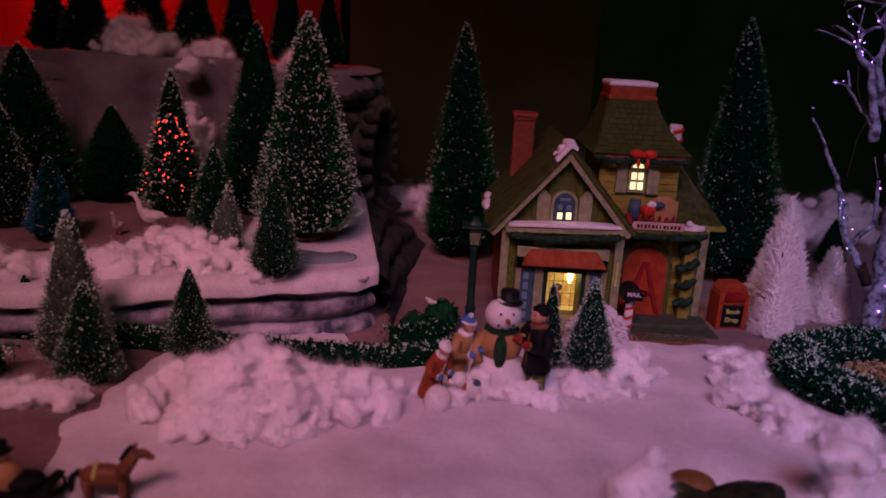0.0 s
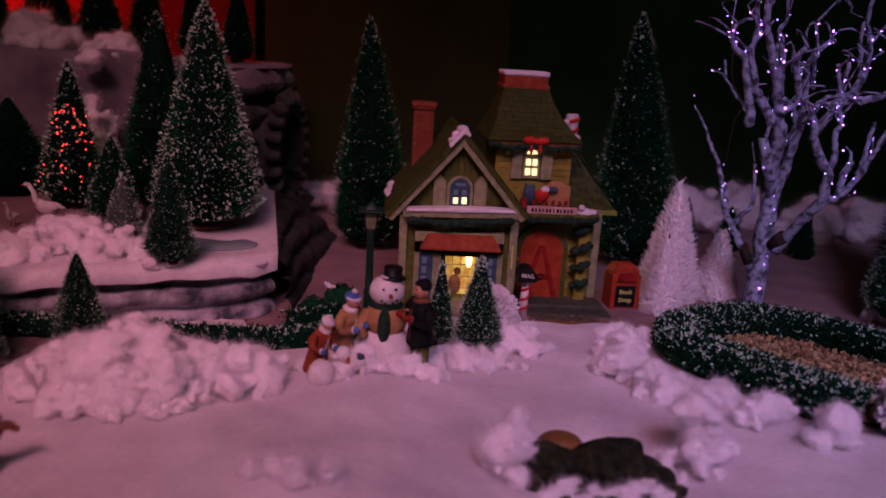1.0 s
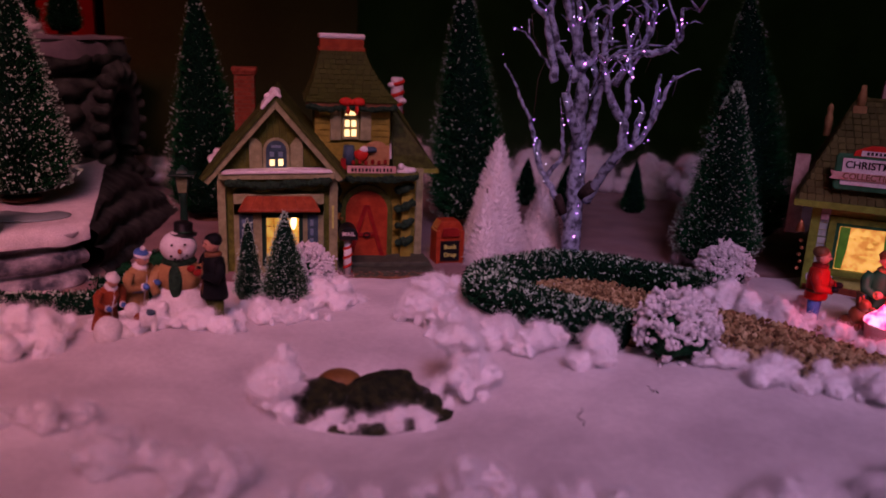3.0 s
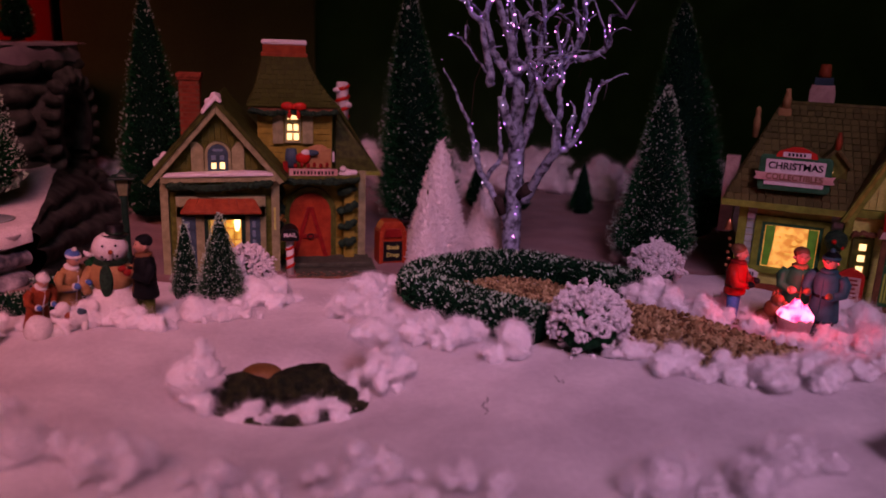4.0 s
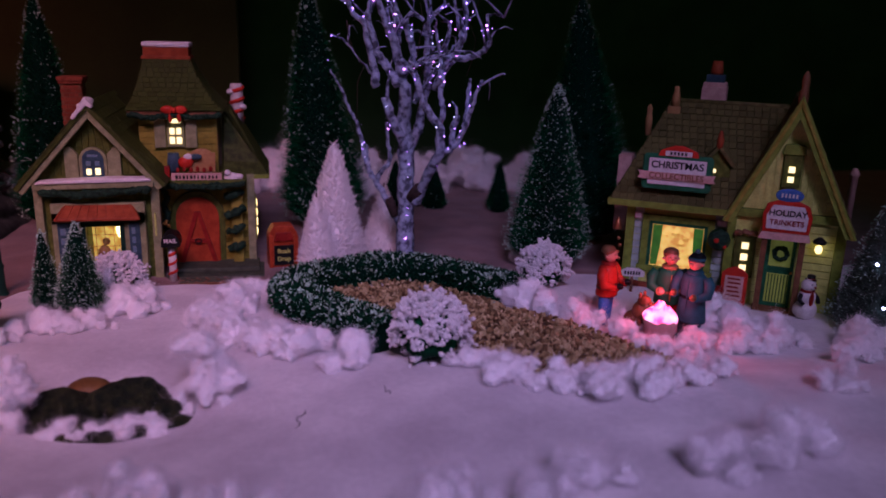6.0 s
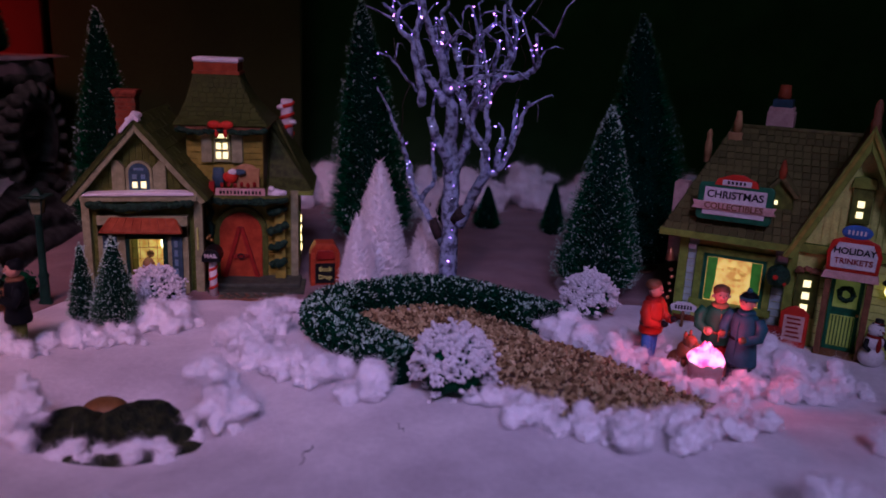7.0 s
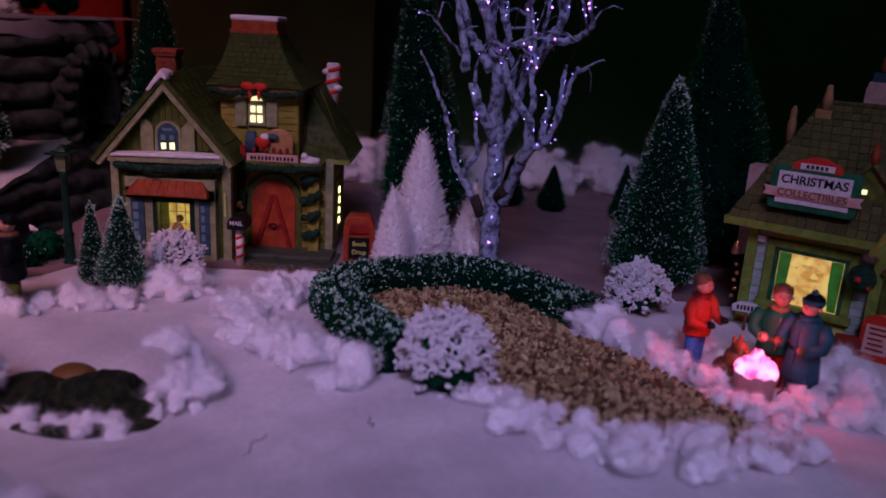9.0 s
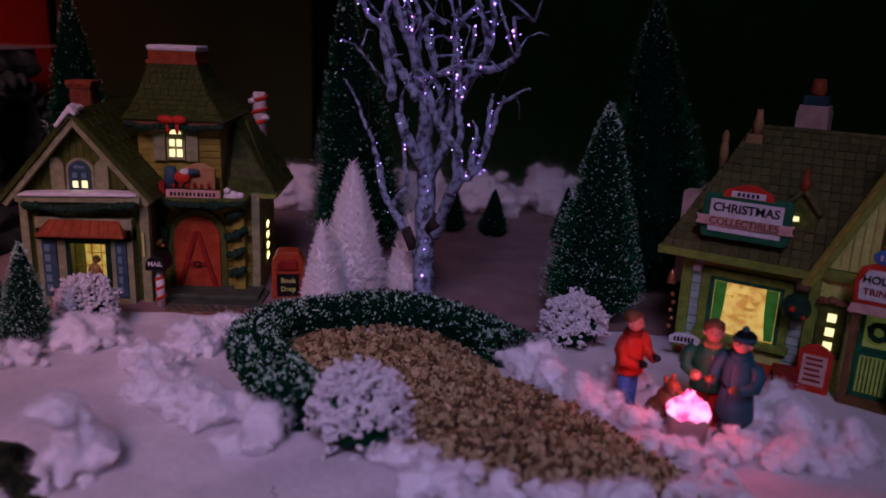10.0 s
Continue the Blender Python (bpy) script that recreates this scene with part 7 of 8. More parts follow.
Bp("bulb", Shape().ball((0.1405, -0.0115, 0.0565), 0.0030, 0, 2, (1, 1, 1.25)), M["bulb_lantern"], lan, bevel=0)
Bp("ornament_ball", Shape().ball((0.0635, -0.0135, 0.0555), 0.0092, 0, 3, (1, 0.8, 1), 0.12, 260).ball((0.0620, -0.0205, 0.0560), 0.0022, 1, 2).ball((0.0690, -0.0180, 0.0510), 0.0016, 1, 2), [M["garland"], M["bright_red"]], None, "dark green kissing ball with red berries", 0)
bell = Bp("bell_lantern", Shape().lathe([(0.0040, -0.004), (0.0030, 0.001), (0.0016, 0.005), (0.0006, 0.007)], 12, 0, Matrix.Translation((-0.0235, -0.002, 0.0560))), M["copper"], None, "string of copper bells at the corner", 0)
for k in range(5):
    Bp("bell", Shape().ball((-0.0215 + 0.0015 * (k % 2), -0.003, 0.0440 - 0.0062 * k), 0.0018, 0, 2), M["copper"], bell, bevel=0)


# ---- street furniture ----
lamp_post = thing("street_lamp", pose(0.024, 0.585, on_ground(0.024, 0.585, 0.003)), "dark green toy street lamp with a square lantern", "lamp")
part("post", Shape().lathe([(0.0060, 0), (0.0060, 0.003), (0.0042, 0.006), (0.0038, 0.024), (0.0046, 0.026), (0.0032, 0.029), (0.0028, 0.074), (0.0036, 0.0765), (0.0020, 0.078)], 12), M["dark_green"], lamp_post)
part("lantern", Shape().add([(-0.0036, -0.0036, 0.078), (0.0036, -0.0036, 0.078), (0.0036, 0.0036, 0.078), (-0.0036, 0.0036, 0.078), (-0.0052, -0.0052, 0.0915), (0.0052, -0.0052, 0.0915), (0.0052, 0.0052, 0.0915), (-0.0052, 0.0052, 0.0915)],
                            [(3, 2, 1, 0), (4, 5, 6, 7), (0, 1, 5, 4), (1, 2, 6, 5), (2, 3, 7, 6), (3, 0, 4, 7)]), M["lantern_glass"], lamp_post, "pale yellow lantern glass")
bars = Shape()
for a, b in ((-1, -1), (1, -1), (1, 1), (-1, 1)):
    bars.tube([(a * 0.0037, b * 0.0037, 0.078), (a * 0.0053, b * 0.0053, 0.092)], 0.0006, 6)
part("lantern_cage", bars, M["dark_green"], lamp_post)
part("lantern_roof", Shape().box(-0.0098, 0.0098, -0.0098, 0.0098, 0.0915, 0.0932).lathe([(0.0070, 0.0932), (0.0046, 0.0960), (0.0012, 0.0990)], 4, 0, pose(0, 0, 0, 0, 0, 45)), M["dark_green"], lamp_post, "square lantern roof", 0.0005)

mail = thing("mail_box", pose(0.155, 0.610, on_ground(0.155, 0.61, 0.001)), "black mailbox on a red and white striped post", "mailbox")
post = part("post", Shape().lathe([(0.0034, 0), (0.0034, 0.033)], 14), M["white"], mail)
part("stripe", Shape().tube([(0.0030 * math.cos(0.5 * i), 0.0030 * math.sin(0.5 * i), 0.002 + 0.00066 * i) for i in range(46)], 0.0014, 6), M["bright_red"], post, "red candy stripe")
part("box", Shape().prism(arched(-0.0078, 0.0078, 0.033, 0.0445), -0.010, 0.010), M["black"], mail, "", 0.0005)
letters("lettering", "MAIL", 0.0050, pose(0, -0.0102, 0.0385, 90, 0, 0), M["white"], mail)

box_m = pose(0.2505, 0.648, on_ground(0.25, 0.648, 0.001), 0, 0, 6)
crate = thing("letter_box", box_m, "orange-red book drop box with a hood and a black panel", "box")
part("body", Shape().prism([(-0.0125, 0), (0.0125, 0), (0.0125, 0.034), (0.0085, 0.0405), (-0.0085, 0.0405), (-0.0125, 0.034)], -0.007, 0.011), M["door_red"], crate, "", 0.0012)
part("leg", Shape().box(-0.0135, -0.0095, -0.0085, 0.012, 0, 0.032), M["door_red"], crate, "", 0.0006)
part("leg", Shape().box(0.0095, 0.0135, -0.0085, 0.012, 0, 0.032), M["door_red"], crate, "", 0.0006)
pan = part("panel", Shape().box(-0.0090, 0.0090, -0.0082, -0.0068, 0.003, 0.0220), M["black"], crate, "black panel with pale lettering")
for word, z in (("Book", 0.0165), ("Drop", 0.0090)):
    letters("lettering", word, 0.0056, pose(0, -0.0085, z, 90, 0, 0), M["cream"], pan)
part("hood", Shape().prism([(-0.0090, 0.0260), (0.0090, 0.0260), (0.0070, 0.0345), (-0.0070, 0.0345)], -0.0098, -0.0065), M["deep_red"], crate, "dark red hood", 0.001)

menu = thing("menu_board", pose(0.6195, 0.4770, on_ground(0.6195, 0.477), -8, 0, TURN_B), "small red framed menu board standing by the steps", "sign")
part("board", Shape().prism([(-0.0105, 0), (0.0105, 0), (0.0105, 0.027), (0.0060, 0.0310), (0, 0.0330), (-0.0060, 0.0310), (-0.0105, 0.027)], 0, 0.003), M["bright_red"], menu, "", 0.0008)
pan = part("panel", Shape().box(-0.0075, 0.0075, -0.0010, 0.0004, 0.005, 0.025), M["pink_board"], menu)
for k in range(5):
    part("lettering", Shape().box(-0.0055 + 0.0006 * (k % 2), 0.0055 - 0.0008 * (k % 3), -0.0014, -0.0009, 0.0075 + 0.0036 * k, 0.0090 + 0.0036 * k), M["deep_red"], pan)

plate = thing("street_sign", pose(0.5480, 0.5210, on_ground(0.548, 0.521), 0, 0, -22), "small white arched sign with dark lettering", "sign")
part("post", Shape().lathe([(0.0012, 0), (0.0012, 0.016)], 8), M["brown"], plate)
part("board", Shape().prism([(-0.0100, 0.014), (0.0100, 0.014), (0.0105, 0.0185), (0.0050, 0.0215), (-0.0050, 0.0215), (-0.0105, 0.0185)], -0.0015, 0.0015), M["white"], plate, "", 0.0005)
for k in range(6):
    part("lettering", Shape().box(-0.0070 + 0.0024 * k, -0.0055 + 0.0024 * k, -0.0020, -0.0014, 0.0158, 0.0190), M["black"], plate)
for k, (x, y, w, mat, lab) in enumerate(((0.592, 0.492, 0.0065, "bright_red", "red gift box"), (0.605, 0.484, 0.0075, "deep_red", "dark red gift box"), (0.581, 0.502, 0.0055, "brown", "brown wooden crate"))):
    gift = thing("gift_box", pose(x, y, on_ground(x, y, 0.001), 0, 0, TURN_B + 12 * k), lab + " standing under the shop window", "box", "boxes under the window")
    part("box", Shape().box(-w, w, -w * 0.8, w * 0.8, 0, w * 1.7), M[mat], gift, "", 0.0008)
    part("lid", Shape().box(-w * 1.08, w * 1.08, -w * 0.88, w * 0.88, w * 1.7, w * 2.0), M[mat], gift, "", 0.0006)
pail = Shape().lathe([(0.0050, 0), (0.0066, 0.010), (0.0062, 0.010)], 14)
single("bucket", pail, M["bright_blue"], pose(0.5755, 0.4905, on_ground(0.5755, 0.4905)), "small blue bucket beside the boxes", "bucket")


# ---- figurines: each one plain painted mesh ----
def figurine(x, y, height, turn, slots, label, kind="adult", name="figurine", arm=0.0, sink=0.002, hem=0.26, bow=0.0, slim=1.0):
    """A painted figure: legs, coat down to its hem, arms, head, hair or cap; slots: coat, legs, skin, cap, trim, mitten."""
    h = height
    s = Shape()
    for sx in (-1, 1):
        s.tube([(sx * 0.070 * h, 0.01 * h * sx, 0.0), (sx * 0.070 * h, 0.01 * h * sx, 0.12 * h), (sx * 0.064 * h, 0, (hem + 0.12) * h)], [0.056 * h, 0.058 * h, 0.070 * h], 10, 1)
        s.ball((sx * 0.070 * h, -0.035 * h + 0.01 * h * sx, 0.03 * h), 0.060 * h, 3, 2, (0.9, 1.5, 0.6))
        s.tube([(sx * 0.145 * h, 0, 0.735 * h), (sx * 0.195 * h, -0.01 * h, 0.66 * h), (sx * 0.20 * h, -0.05 * h, 0.56 * h), (sx * (0.16 - 0.06 * arm) * h, -0.16 * h, (0.47 + 0.12 * arm) * h)], [0.050 * h, 0.060 * h, 0.055 * h, 0.042 * h], 10, 0)
        s.lathe([(0.046 * h, -0.012 * h), (0.050 * h, 0.0), (0.046 * h, 0.012 * h)], 10, 4, Matrix.Translation((sx * (0.155 - 0.06 * arm) * h, -0.17 * h, (0.475 + 0.125 * arm) * h)) @ pose(0, 0, 0, 75, 0, 0))
        s.ball((sx * (0.15 - 0.06 * arm) * h, -0.195 * h, (0.48 + 0.135 * arm) * h), 0.042 * h, 5, 2, (0.9, 1.25, 0.9))
    s.lathe([(0.185 * h * slim, hem * h), (0.19 * h * slim, (hem + 0.03) * h), (0.155 * h, 0.50 * h), (0.165 * h, 0.64 * h), (0.145 * h, 0.73 * h), (0.07 * h, 0.785 * h)], 18, 0, Matrix.Diagonal((0.90, 0.72, 1, 1)))
    s.lathe([(0.160 * h, 0.485 * h), (0.163 * h, 0.500 * h), (0.160 * h, 0.515 * h)], 18, 3, Matrix.Diagonal((0.90, 0.74, 1, 1)))
    s.tube([(0, -0.125 * h * slim, (hem + 0.03) * h), (0, -0.120 * h, 0.50 * h), (0, -0.118 * h, 0.66 * h), (0, -0.075 * h, 0.77 * h)], 0.008 * h, 6, 4)
    s.lathe([(0.082 * h, 0.750 * h), (0.094 * h, 0.780 * h), (0.074 * h, 0.800 * h)], 12, 4)
    s.ball((0, -0.012 * h, 0.880 * h), 0.082 * h, 2, 3, (0.90, 0.95, 1.08))
    s.ball((0, -0.092 * h, 0.872 * h), 0.018 * h, 2, 1)
    for sx in (-1, 1):
        s.ball((sx * 0.030 * h, -0.082 * h, 0.898 * h), 0.009 * h, 3, 1)
        s.ball((sx * 0.080 * h, -0.005 * h, 0.872 * h), 0.020 * h, 2, 1)
    s.ball((0, 0.014 * h, 0.925 * h), 0.089 * h, 3, 3, (1, 0.98, 0.78), 0.10 if kind == "adult" else 0.0, 400)
    if kind == "pompom":
        s.ball((0, 0, 1.0 * h), 0.032 * h, 4, 2)
        s.lathe([(0.091 * h, 0.905 * h), (0.096 * h, 0.922 * h), (0.090 * h, 0.940 * h)], 14, 4)
    if bow:
        q = Matrix.Rotation(radians(bow), 3, "X")
        s.v = [tuple(q @ Vector((p[0], p[1], p[2] - 0.32 * h)) + Vector((0, 0, 0.32 * h))) if p[2] > 0.32 * h else p for p in s.v]
    slots = (tuple(slots) + ("skin",))[:6]
    return single(name, s, [M[k] for k in slots], pose(x, y, on_ground(x, y, sink), 0, 0, turn), label, "figurine", "village figurines")


figurine(0.4860, 0.4400, 0.065, 42, ("bright_red", "bright_blue", "skin", "brown", "deep_red", "black"), "painted figurine in a red jacket and blue trousers by the fire", arm=0.6, hem=0.40, slim=0.9)
figurine(0.5290, 0.4260, 0.067, -15, ("coat_green", "deep_red", "skin", "brown", "tan"), "painted figurine with brown hair in a green coat by the fire", arm=0.5, hem=0.36, slim=0.9)
figurine(0.5370, 0.4040, 0.067, -62, ("coat_blue", "blue", "skin", "coat_dark", "coat_blue", "brown"), "painted figurine in a blue-grey coat and dark cap by the fire", "pompom", arm=0.5, hem=0.22)
figurine(0.0600, 0.4400, 0.061, -62, ("coat_dark", "olive_stone", "skin", "coat_dark", "brown", "deep_red"), "painted child figurine in a black coat beside a snowman", arm=1.1, sink=-0.001, hem=0.32)
figurine(-0.0030, 0.4270, 0.043, 48, ("terracotta", "blue", "skin", "white", "white", "bright_blue"), "painted child figurine in an orange coat kneeling by a snowman", "pompom", arm=0.6, hem=0.10, bow=24, slim=1.15)
figurine(0.0115, 0.4440, 0.053, 58, ("tan", "brown", "skin", "bright_blue", "white", "bright_blue"), "painted child figurine in a tan coat reaching to a snowman", "pompom", arm=1.0, bow=14)


def snowman(x, y, h, label, coat=True, sink=0.002):
    s = Shape()
    s.ball((0, 0, 0.19 * h), 0.25 * h, 0, 3, (1.0, 0.95, 0.92), 0.06, 90)
    s.ball((0, 0, 0.48 * h), 0.19 * h, 2 if coat else 0, 3, (1, 0.92, 0.95), 0.03, 60)
    s.ball((0, -0.01 * h, 0.74 * h), 0.150 * h, 0, 3, (1.05, 1, 0.95), 0.03, 60)
    s.lathe([(0.13 * h, 0.585 * h), (0.155 * h, 0.61 * h), (0.125 * h, 0.645 * h)], 16, 1)
    s.ball((-0.04 * h, -0.175 * h, 0.47 * h), 0.058 * h, 1, 3, (1.0, 0.42, 2.7))
    s.lathe([(0.118 * h, 0.850 * h), (0.121 * h, 0.861 * h), (0.078 * h, 0.868 * h), (0.082 * h, 0.945 * h), (0.072 * h, 0.960 * h)], 18, 3, pose(0, 0, 0, 0, 3, 0))
    s.lathe([(0.082 * h, 0.868 * h), (0.083 * h, 0.886 * h), (0.080 * h, 0.889 * h)], 18, 1, pose(0, 0, 0, 0, 3, 0))
    s.ball((0.01 * h, -0.165 * h, 0.735 * h), 0.026 * h, 4, 2, (0.8, 1.8, 0.8))
    for a, z in ((-0.38, 0.79), (0.38, 0.79), (-0.45, 0.69), (-0.22, 0.665), (0.0, 0.655), (0.22, 0.665), (0.45, 0.69)):
        s.ball((0.148 * h * math.sin(a), -0.012 * h - 0.150 * h * math.cos(a), z * h), 0.013 * h, 3, 1)
    for sx in (-1, 1):
        s.tube([(sx * 0.16 * h, 0, 0.55 * h), (sx * 0.25 * h, -0.05 * h, 0.44 * h), (sx * 0.20 * h, -0.14 * h, 0.36 * h)], [0.05 * h, 0.048 * h, 0.04 * h], 8, 2 if coat else 3)
    return single("snowman_figurine", s, [M["white"], M["garland"] if coat else M["deep_red"], M["tan"] if coat else M["white"], M["black"], M["terracotta"], M["brown"]], pose(x, y, on_ground(x, y, sink), 0, 0, 8), label, "figurine", "snowmen")


snowman(0.0385, 0.4480, 0.071, "snowman figurine with a top hat, green scarf and tan waistcoat")
snowman(0.6610, 0.4380, 0.038, "small white snowman figurine with a black top hat by the steps", False, 0.0)
s = Shape().ball((0, 0, 0.007), 0.0082, 0, 3, (1, 0.95, 1.1), 0.10, 160).ball((0.006, 0.004, 0.004), 0.006, 0, 3, (1.3, 1, 0.8), 0.15, 190)
single("snowball", s, M["white"], pose(0.0020, 0.4120, on_ground(0.002, 0.412, 0.002)), "lump of white painted snow before the kneeling child", "snowball")
s = Shape().ball((0, 0, 0.0085), 0.0055, 0, 3, (1.5, 0.9, 1.1), 0.08, 200).ball((-0.0065, 0, 0.0150), 0.0046, 0, 3, (1.0, 0.9, 1.1)).ball((-0.0105, 0, 0.0140), 0.0024, 0, 2, (1.5, 0.9, 0.8)).ball((-0.0045, 0, 0.0110), 0.0050, 1, 2, (0.5, 1.0, 1.0)).ball((0.0025, 0, 0.0120), 0.0042, 2, 2, (1.1, 0.95, 0.6))
for lx, ly in ((-0.005, -0.003), (-0.005, 0.003), (0.005, -0.003), (0.005, 0.003)):
    s.tube([(lx, ly, 0.007), (lx, ly, 0)], [0.0022, 0.0019], 8, 0)
single("toy_dog_figurine", s, [M["white"], M["terracotta"], M["blue"]], pose(0.0200, 0.4240, on_ground(0.02, 0.424, 0.001), 0, 0, 18), "white toy dog figurine with an orange collar beside the snowman", "figurine", "village figurines")

dog = Shape()
dog.ball((0, 0, 0.009), 0.0072, 0, 3, (0.85, 1.05, 1.2)).ball((0, -0.004, 0.018), 0.0052, 0, 3, (0.9, 1, 1.3)).ball((0, -0.007, 0.0255), 0.0042, 0, 3, (0.9, 1.1, 1)).ball((0, -0.0115, 0.0245), 0.0022, 0, 2, (0.9, 1.4, 0.8))
dog.ball((-0.0026, -0.005, 0.0295), 0.0017, 0, 2, (0.7, 0.6, 1.5)).ball((0.0026, -0.005, 0.0295), 0.0017, 0, 2, (0.7, 0.6, 1.5))
for sx in (-1, 1):
    dog.tube([(sx * 0.0032, -0.006, 0.014), (sx * 0.0034, -0.0075, 0.0)], [0.0020, 0.0018], 8)
dog.tube([(0, 0.007, 0.003), (0.003, 0.012, 0.004), (0.008, 0.013, 0.005)], [0.0016, 0.0014, 0.0008], 6)
single("dog_figurine", dog, M["horse"], pose(0.4985, 0.4170, on_ground(0.4985, 0.417, 0.001), 0, 0, 30) @ Matrix.Scale(1.12, 4), "sitting reddish brown dog figurine by the fire", "figurine", "village figurines")


def goose(x, y, k, turn, label):
    """A standing goose: upright neck, breast forward, wing tips and tail behind."""
    z = platform_height(x, y) + 0.0046
    s = Shape().ball((0, 0, 0.0150), 0.0070, 0, 3, (1.35, 0.80, 0.95)).ball((-0.0055, 0, 0.0175), 0.0056, 0, 3, (1.0, 0.85, 1.1))
    s.ball((0.0095, 0, 0.0155), 0.0034, 0, 2, (1.9, 0.8, 0.55))
    for sy in (-1, 1):
        s.ball((0.0030, sy * 0.0046, 0.0165), 0.0048, 0, 2, (1.8, 0.35, 0.75))
        s.tube([(0.001, sy * 0.003, 0.010), (0.001, sy * 0.003, 0.0)], 0.0009, 6, 1)
        s.ball((-0.001, sy * 0.003, 0.0006), 0.0022, 1, 1, (1.4, 1, 0.3))
    s.tube([(-0.0075, 0, 0.0185), (-0.0105, 0, 0.0245), (-0.0115, 0, 0.0305), (-0.0150, 0, 0.0365)], [0.0044, 0.0029, 0.0022, 0.0022], 10)
    s.ball((-0.0165, 0, 0.0372), 0.0027, 0, 2, (1.35, 0.85, 0.85)).ball((-0.0208, 0, 0.0364), 0.0013, 1, 2, (2.0, 0.8, 0.6))
    s.v = [(p[0] * k, p[1] * k, p[2] * k) for p in s.v]
    single("goose_figurine", s, [M["white"], M["terracotta"]], pose(x, y, z, 0, 0, turn), label, "figurine", "geese")


goose(-0.254, 0.660, 0.90, 8, "white goose figurine standing behind the heaped cotton snow")
goose(-0.278, 0.648, 0.58, 84, "small white goose figurine behind the heaped cotton snow")

# sleigh and horse at the front corner
hs = Shape()
hs.ball((0, 0, 0.0200), 0.0075, 0, 3, (1.9, 0.85, 0.95)).tube([(0.010, 0, 0.022), (0.0155, 0, 0.030), (0.0185, 0, 0.0345)], [0.0050, 0.0038, 0.0030], 10)
hs.ball((0.0215, 0, 0.0345), 0.0032, 0, 3, (1.7, 0.8, 0.9)).ball((0.0265, 0, 0.0325), 0.0022, 0, 2, (1.2, 0.9, 0.9))
for sy in (-1, 1):
    hs.ball((0.0185, sy * 0.0016, 0.0390), 0.0012, 0, 1, (0.7, 0.6, 1.8))
    for lx in (-0.0095, 0.0105):
        hs.tube([(lx, sy * 0.0036, 0.018), (lx + 0.0008, sy * 0.0036, 0.009), (lx, sy * 0.0036, 0.0)], [0.0028, 0.0018, 0.0020], 8)
hs.tube([(0.0095, 0, 0.0300), (0.0140, 0, 0.0365), (0.0170, 0, 0.0390)], [0.0012, 0.0018, 0.0014], 6, 1)
hs.tube([(-0.0135, 0, 0.0225), (-0.0185, 0, 0.0180), (-0.0190, 0, 0.0090)], [0.0020, 0.0024, 0.0010], 8, 1)
hs.tube([(-0.004, 0.0068, 0.0215), (-0.004, 0, 0.0282), (-0.004, -0.0068, 0.0215)], [0.0012, 0.0012, 0.0012], 6, 2)
hs.v = [(p[0] * 0.78, p[1] * 0.78, p[2] * 0.78) for p in hs.v]
single("horse_figurine", hs, [M["horse"], M["coat_dark"], M["cream"]], pose(-0.146, 0.311, on_ground(-0.146, 0.311, 0.001), 0, 0, 4), "chestnut horse figurine in pale harness drawing a sleigh", "figurine", "village figurines")
sl = Shape()
sl.tube([(-0.020, -0.008, 0.001), (0.010, -0.008, 0.001), (0.017, -0.008, 0.006), (0.016, -0.008, 0.012)], 0.0010, 6).tube([(-0.020, 0.008, 0.001), (0.010, 0.008, 0.001), (0.017, 0.008, 0.006), (0.016, 0.008, 0.012)], 0.0010, 6)
sl.prism([(-0.021, 0.004), (0.010, 0.004), (0.017, 0.014), (0.012, 0.015), (0.006, 0.010), (-0.010, 0.011), (-0.018, 0.022), (-0.024, 0.023)], -0.010, 0.010)
sl.ball((-0.010, 0, 0.016), 0.0085, 1, 3, (1, 0.9, 1.15)).ball((-0.012, 0, 0.0285), 0.0048, 2, 3).lathe([(0.0065, 0.0310), (0.0040, 0.0322), (0.0038, 0.0365)], 12, 0, Matrix.Translation((-0.012, 0, 0))).ball((0.000, 0, 0.014), 0.0085, 0, 3, (1.2, 1, 0.6))
sl.v = [(p[0] * 0.85, p[1] * 0.85, p[2] * 0.85) for p in sl.v]
single("sleigh_figurine", sl, [M["coat_dark"], M["tan"], M["skin"]], pose(-0.181, 0.310, on_ground(-0.181, 0.310, 0.001), 0, 0, 4), "dark sleigh figurine with a bundled driver and lap rug", "figurine", "village figurines")

# fire pot
fire_z = on_ground(0.508, 0.395, 0.005)
pot = thing("fire_pot", pose(0.508, 0.395, fire_z), "clay fire pot with a glowing pink fire", "fire pot")
part("pot", Shape().lathe([(0.0100, 0), (0.0118, 0.004), (0.0130, 0.020), (0.0142, 0.0245), (0.0142, 0.0275), (0.0126, 0.0275), (0.0120, 0.0220)], 24), M["pot"], pot, "reddish clay pot")
flame = Shape()
rng = random.Random(3)
flame.ball((0, 0, 0.0275), 0.0142, 0, 3, (1, 1, 0.62), 0.16, 160)
for i in range(11):
    a = i * 2.4
    r = 0.0092 * math.sqrt((i + 0.5) / 11)
    hgt = rng.uniform(0.013, 0.0195) * (1.15 - r / 0.018)
    flame.tube([(r * math.cos(a), r * math.sin(a), 0.026), (r * 0.95 * math.cos(a), r * 0.95 * math.sin(a), 0.026 + hgt * 0.6), (r * 0.7 * math.cos(a + 0.3), r * 0.7 * math.sin(a + 0.3), 0.026 + hgt)], [0.0046, 0.0034, 0.0004], 8)
part("fire", fuse(flame, 0.0008), M["fire"], pot, "glowing pink and white fire")
pot.scale = (0.86, 0.86, 0.92)
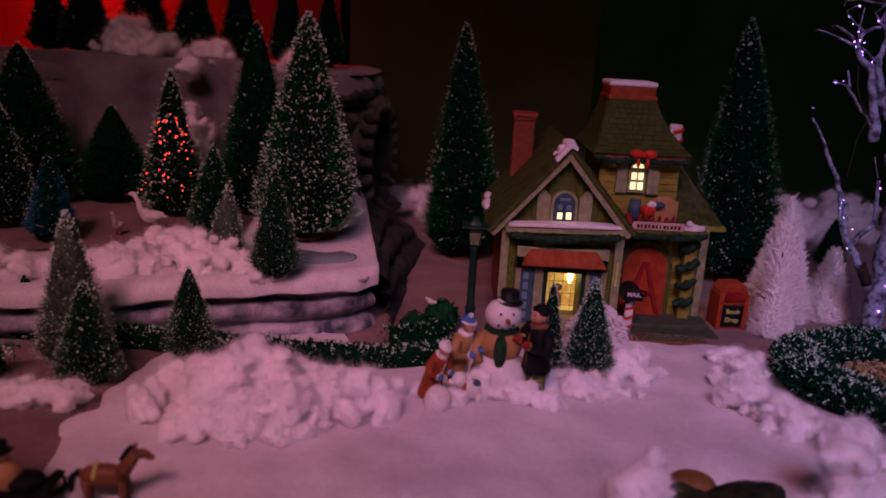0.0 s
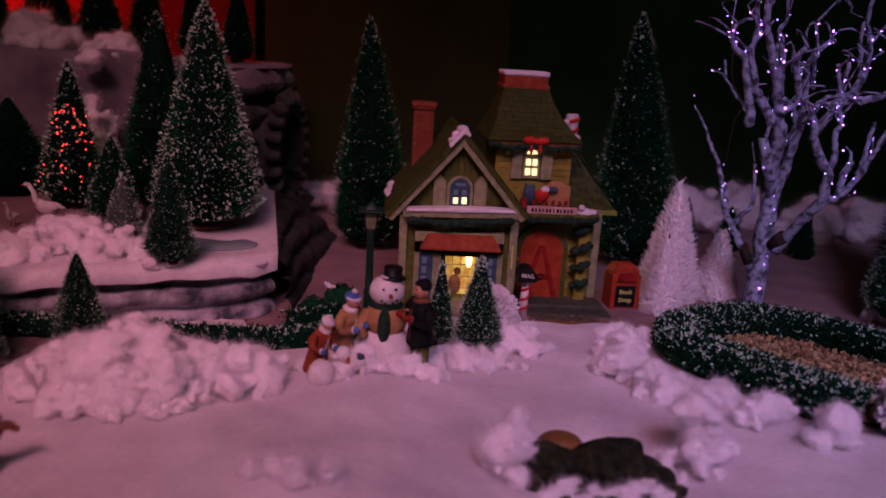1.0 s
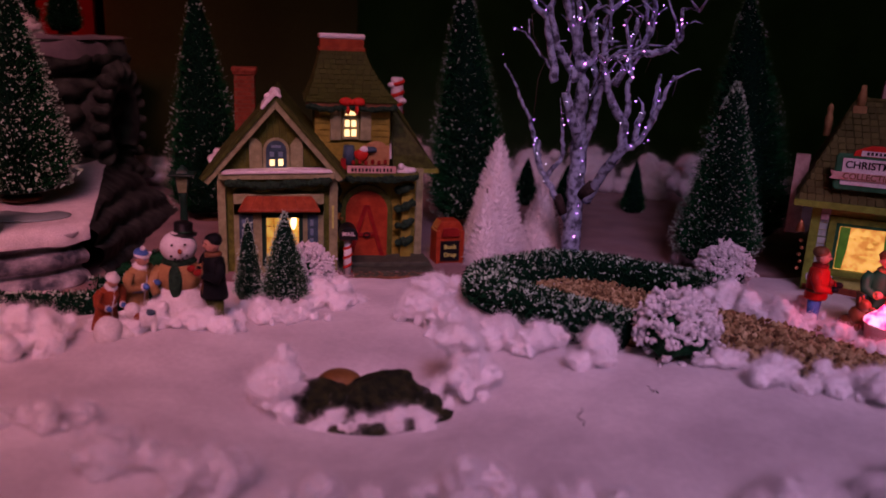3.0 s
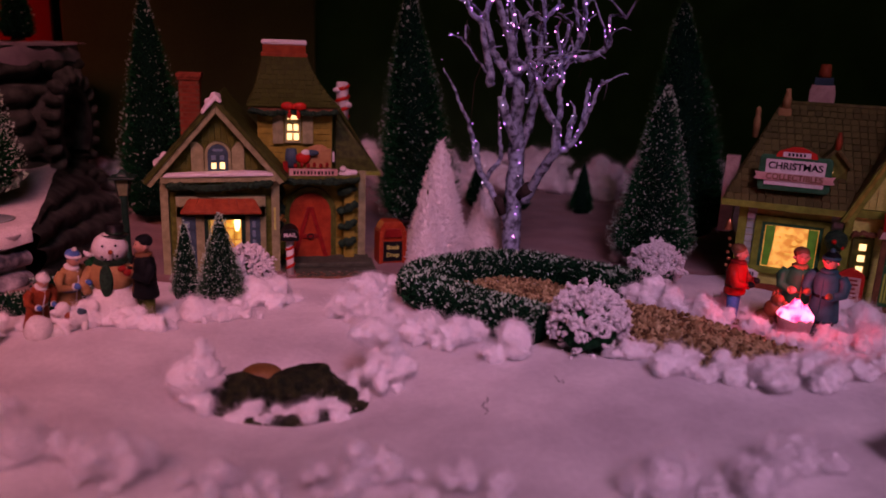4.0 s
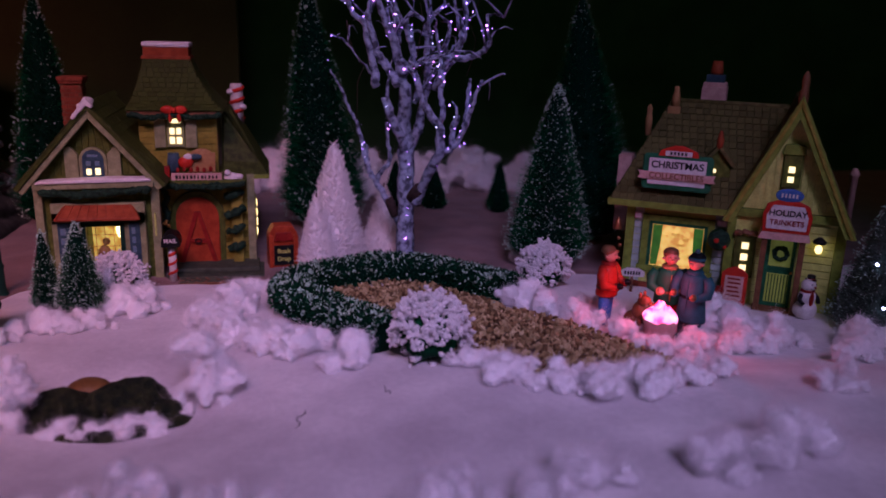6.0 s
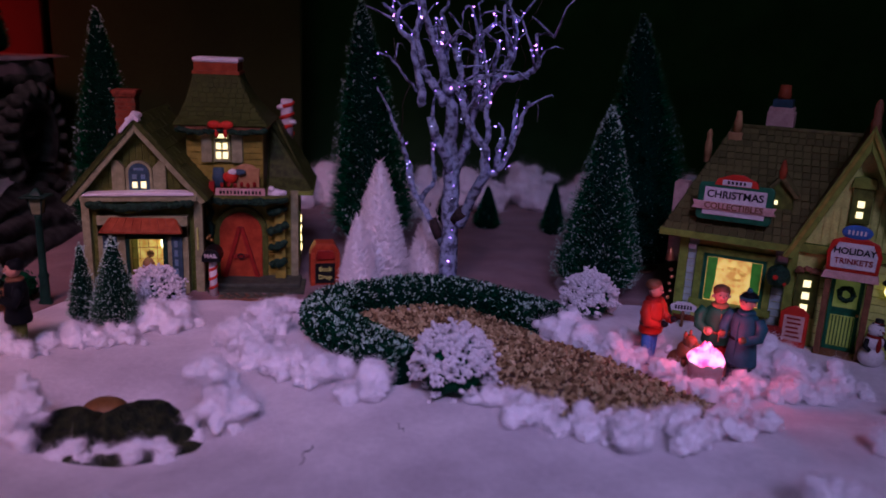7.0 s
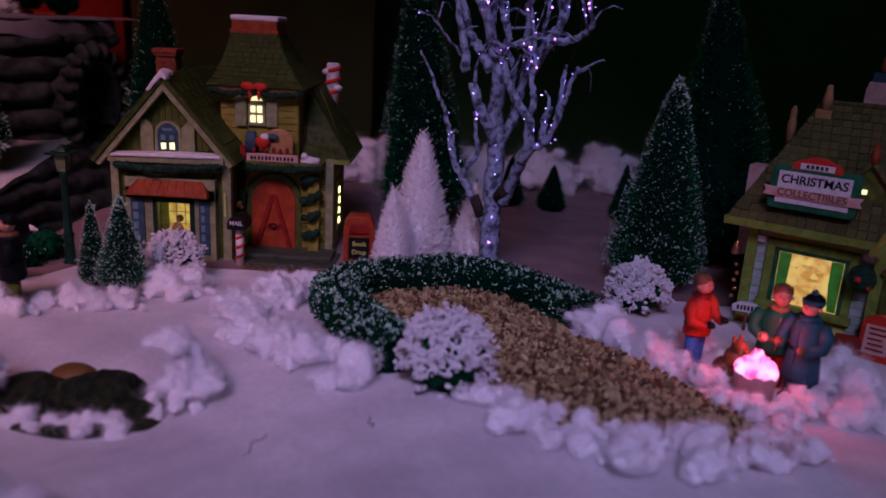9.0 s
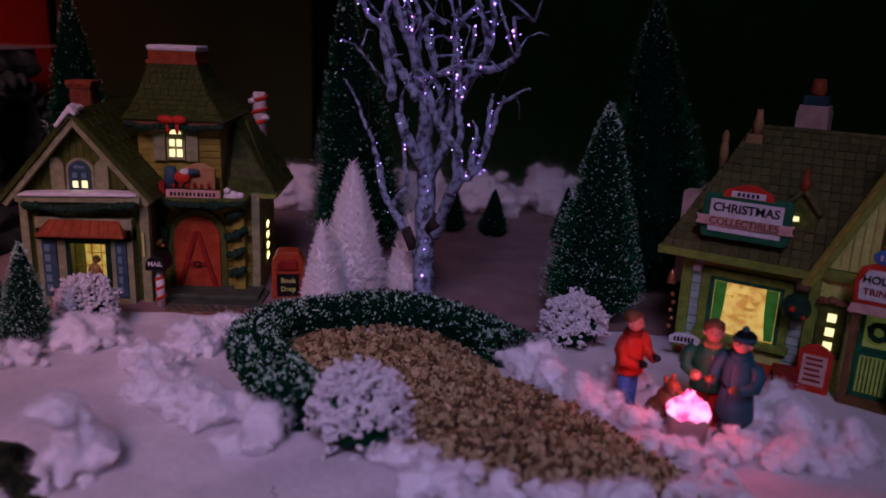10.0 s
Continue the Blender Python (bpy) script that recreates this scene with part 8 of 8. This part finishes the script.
lamp("fire_lamp", "POINT", 0.11, (1.0, 0.06, 0.11), pose(0.508, 0.395, fire_z + 0.048), 0.010)

# ---- rock mound at the front ----
mound = thing("rock_mound", pose(0.150, 0.335, on_ground(0.15, 0.335, 0.002)), "dark mossy rocks half buried in cotton snow", "rocks")
for x, y, z, r, sq in ((-0.022, 0.002, 0.006, 0.017, (1.3, 1, 0.75)), (0.006, 0.004, 0.009, 0.018, (1.25, 1, 0.8)), (0.024, 0.0, 0.006, 0.014, (1.2, 1, 0.75)), (-0.034, -0.008, 0.003, 0.010, (1.3, 1, 0.7)), (0.034, -0.010, 0.002, 0.009, (1.3, 1, 0.7)), (0.0, -0.016, 0.002, 0.012, (2.4, 0.8, 0.6))):
    part("rock", Shape().ball((x, y, z), r, 0, 4, sq, 0.30, 75), M["moss"], mound)
single("pebble", Shape().ball((0, 0, 0), 0.0112, 0, 4, (1.15, 0.9, 0.72), 0.06, 60), M["pebble"], pose(0.134, 0.359, on_ground(0.134, 0.359) + 0.003), "smooth rounded brown pebble behind the mossy rocks", "stone")
cotton("snow_clump", 201, heap(201, 0.104, 0.330, 0.012, 0.012, 0.026, 20, 0.005, 0.0085, ragged=0.010), "upright cotton wisp beside the mossy rocks")
cotton("snow_clump", 202, heap(202, 0.198, 0.338, 0.017, 0.013, 0.026, 28, 0.006, 0.0095, ragged=0.010), "upright cotton wisp beside the mossy rocks")
cotton("snow_clump", 203, [(0.122 + 0.0075 * i + 0.002 * math.sin(i * 3.1), 0.316 + 0.003 * math.sin(i * 2.3), on_ground(0.15, 0.316) + 0.004 + 0.003 * math.sin(i * 1.7), 0.0046 + 0.0014 * math.sin(i * 2.9)) for i in range(8)], "row of small cotton balls before the mossy rocks")
cotton("snow_clump", 204, heap(204, 0.150, 0.321, 0.030, 0.005, 0.004, 9, 0.003, 0.0050), "small cotton tufts on the mossy rocks")
for x, y, turn, long in ((0.2485, 0.2855, 0, 0.0175), (0.297, 0.308, 60, 0.006)):
    pts = [(0.0016 * math.sin(1.1 * i) + 0.0006 * (i - 4), long * (i / 8 - 0.5), 0.0006 + 0.0004 * (i % 3)) for i in range(9)]
    single("fibre", Shape().tube(pts, 0.00022, 5), M["coat_dark"], pose(x, y, on_ground(x, y), 0, 0, turn), "short dark stray fibre lying on the blanket", "fibre")
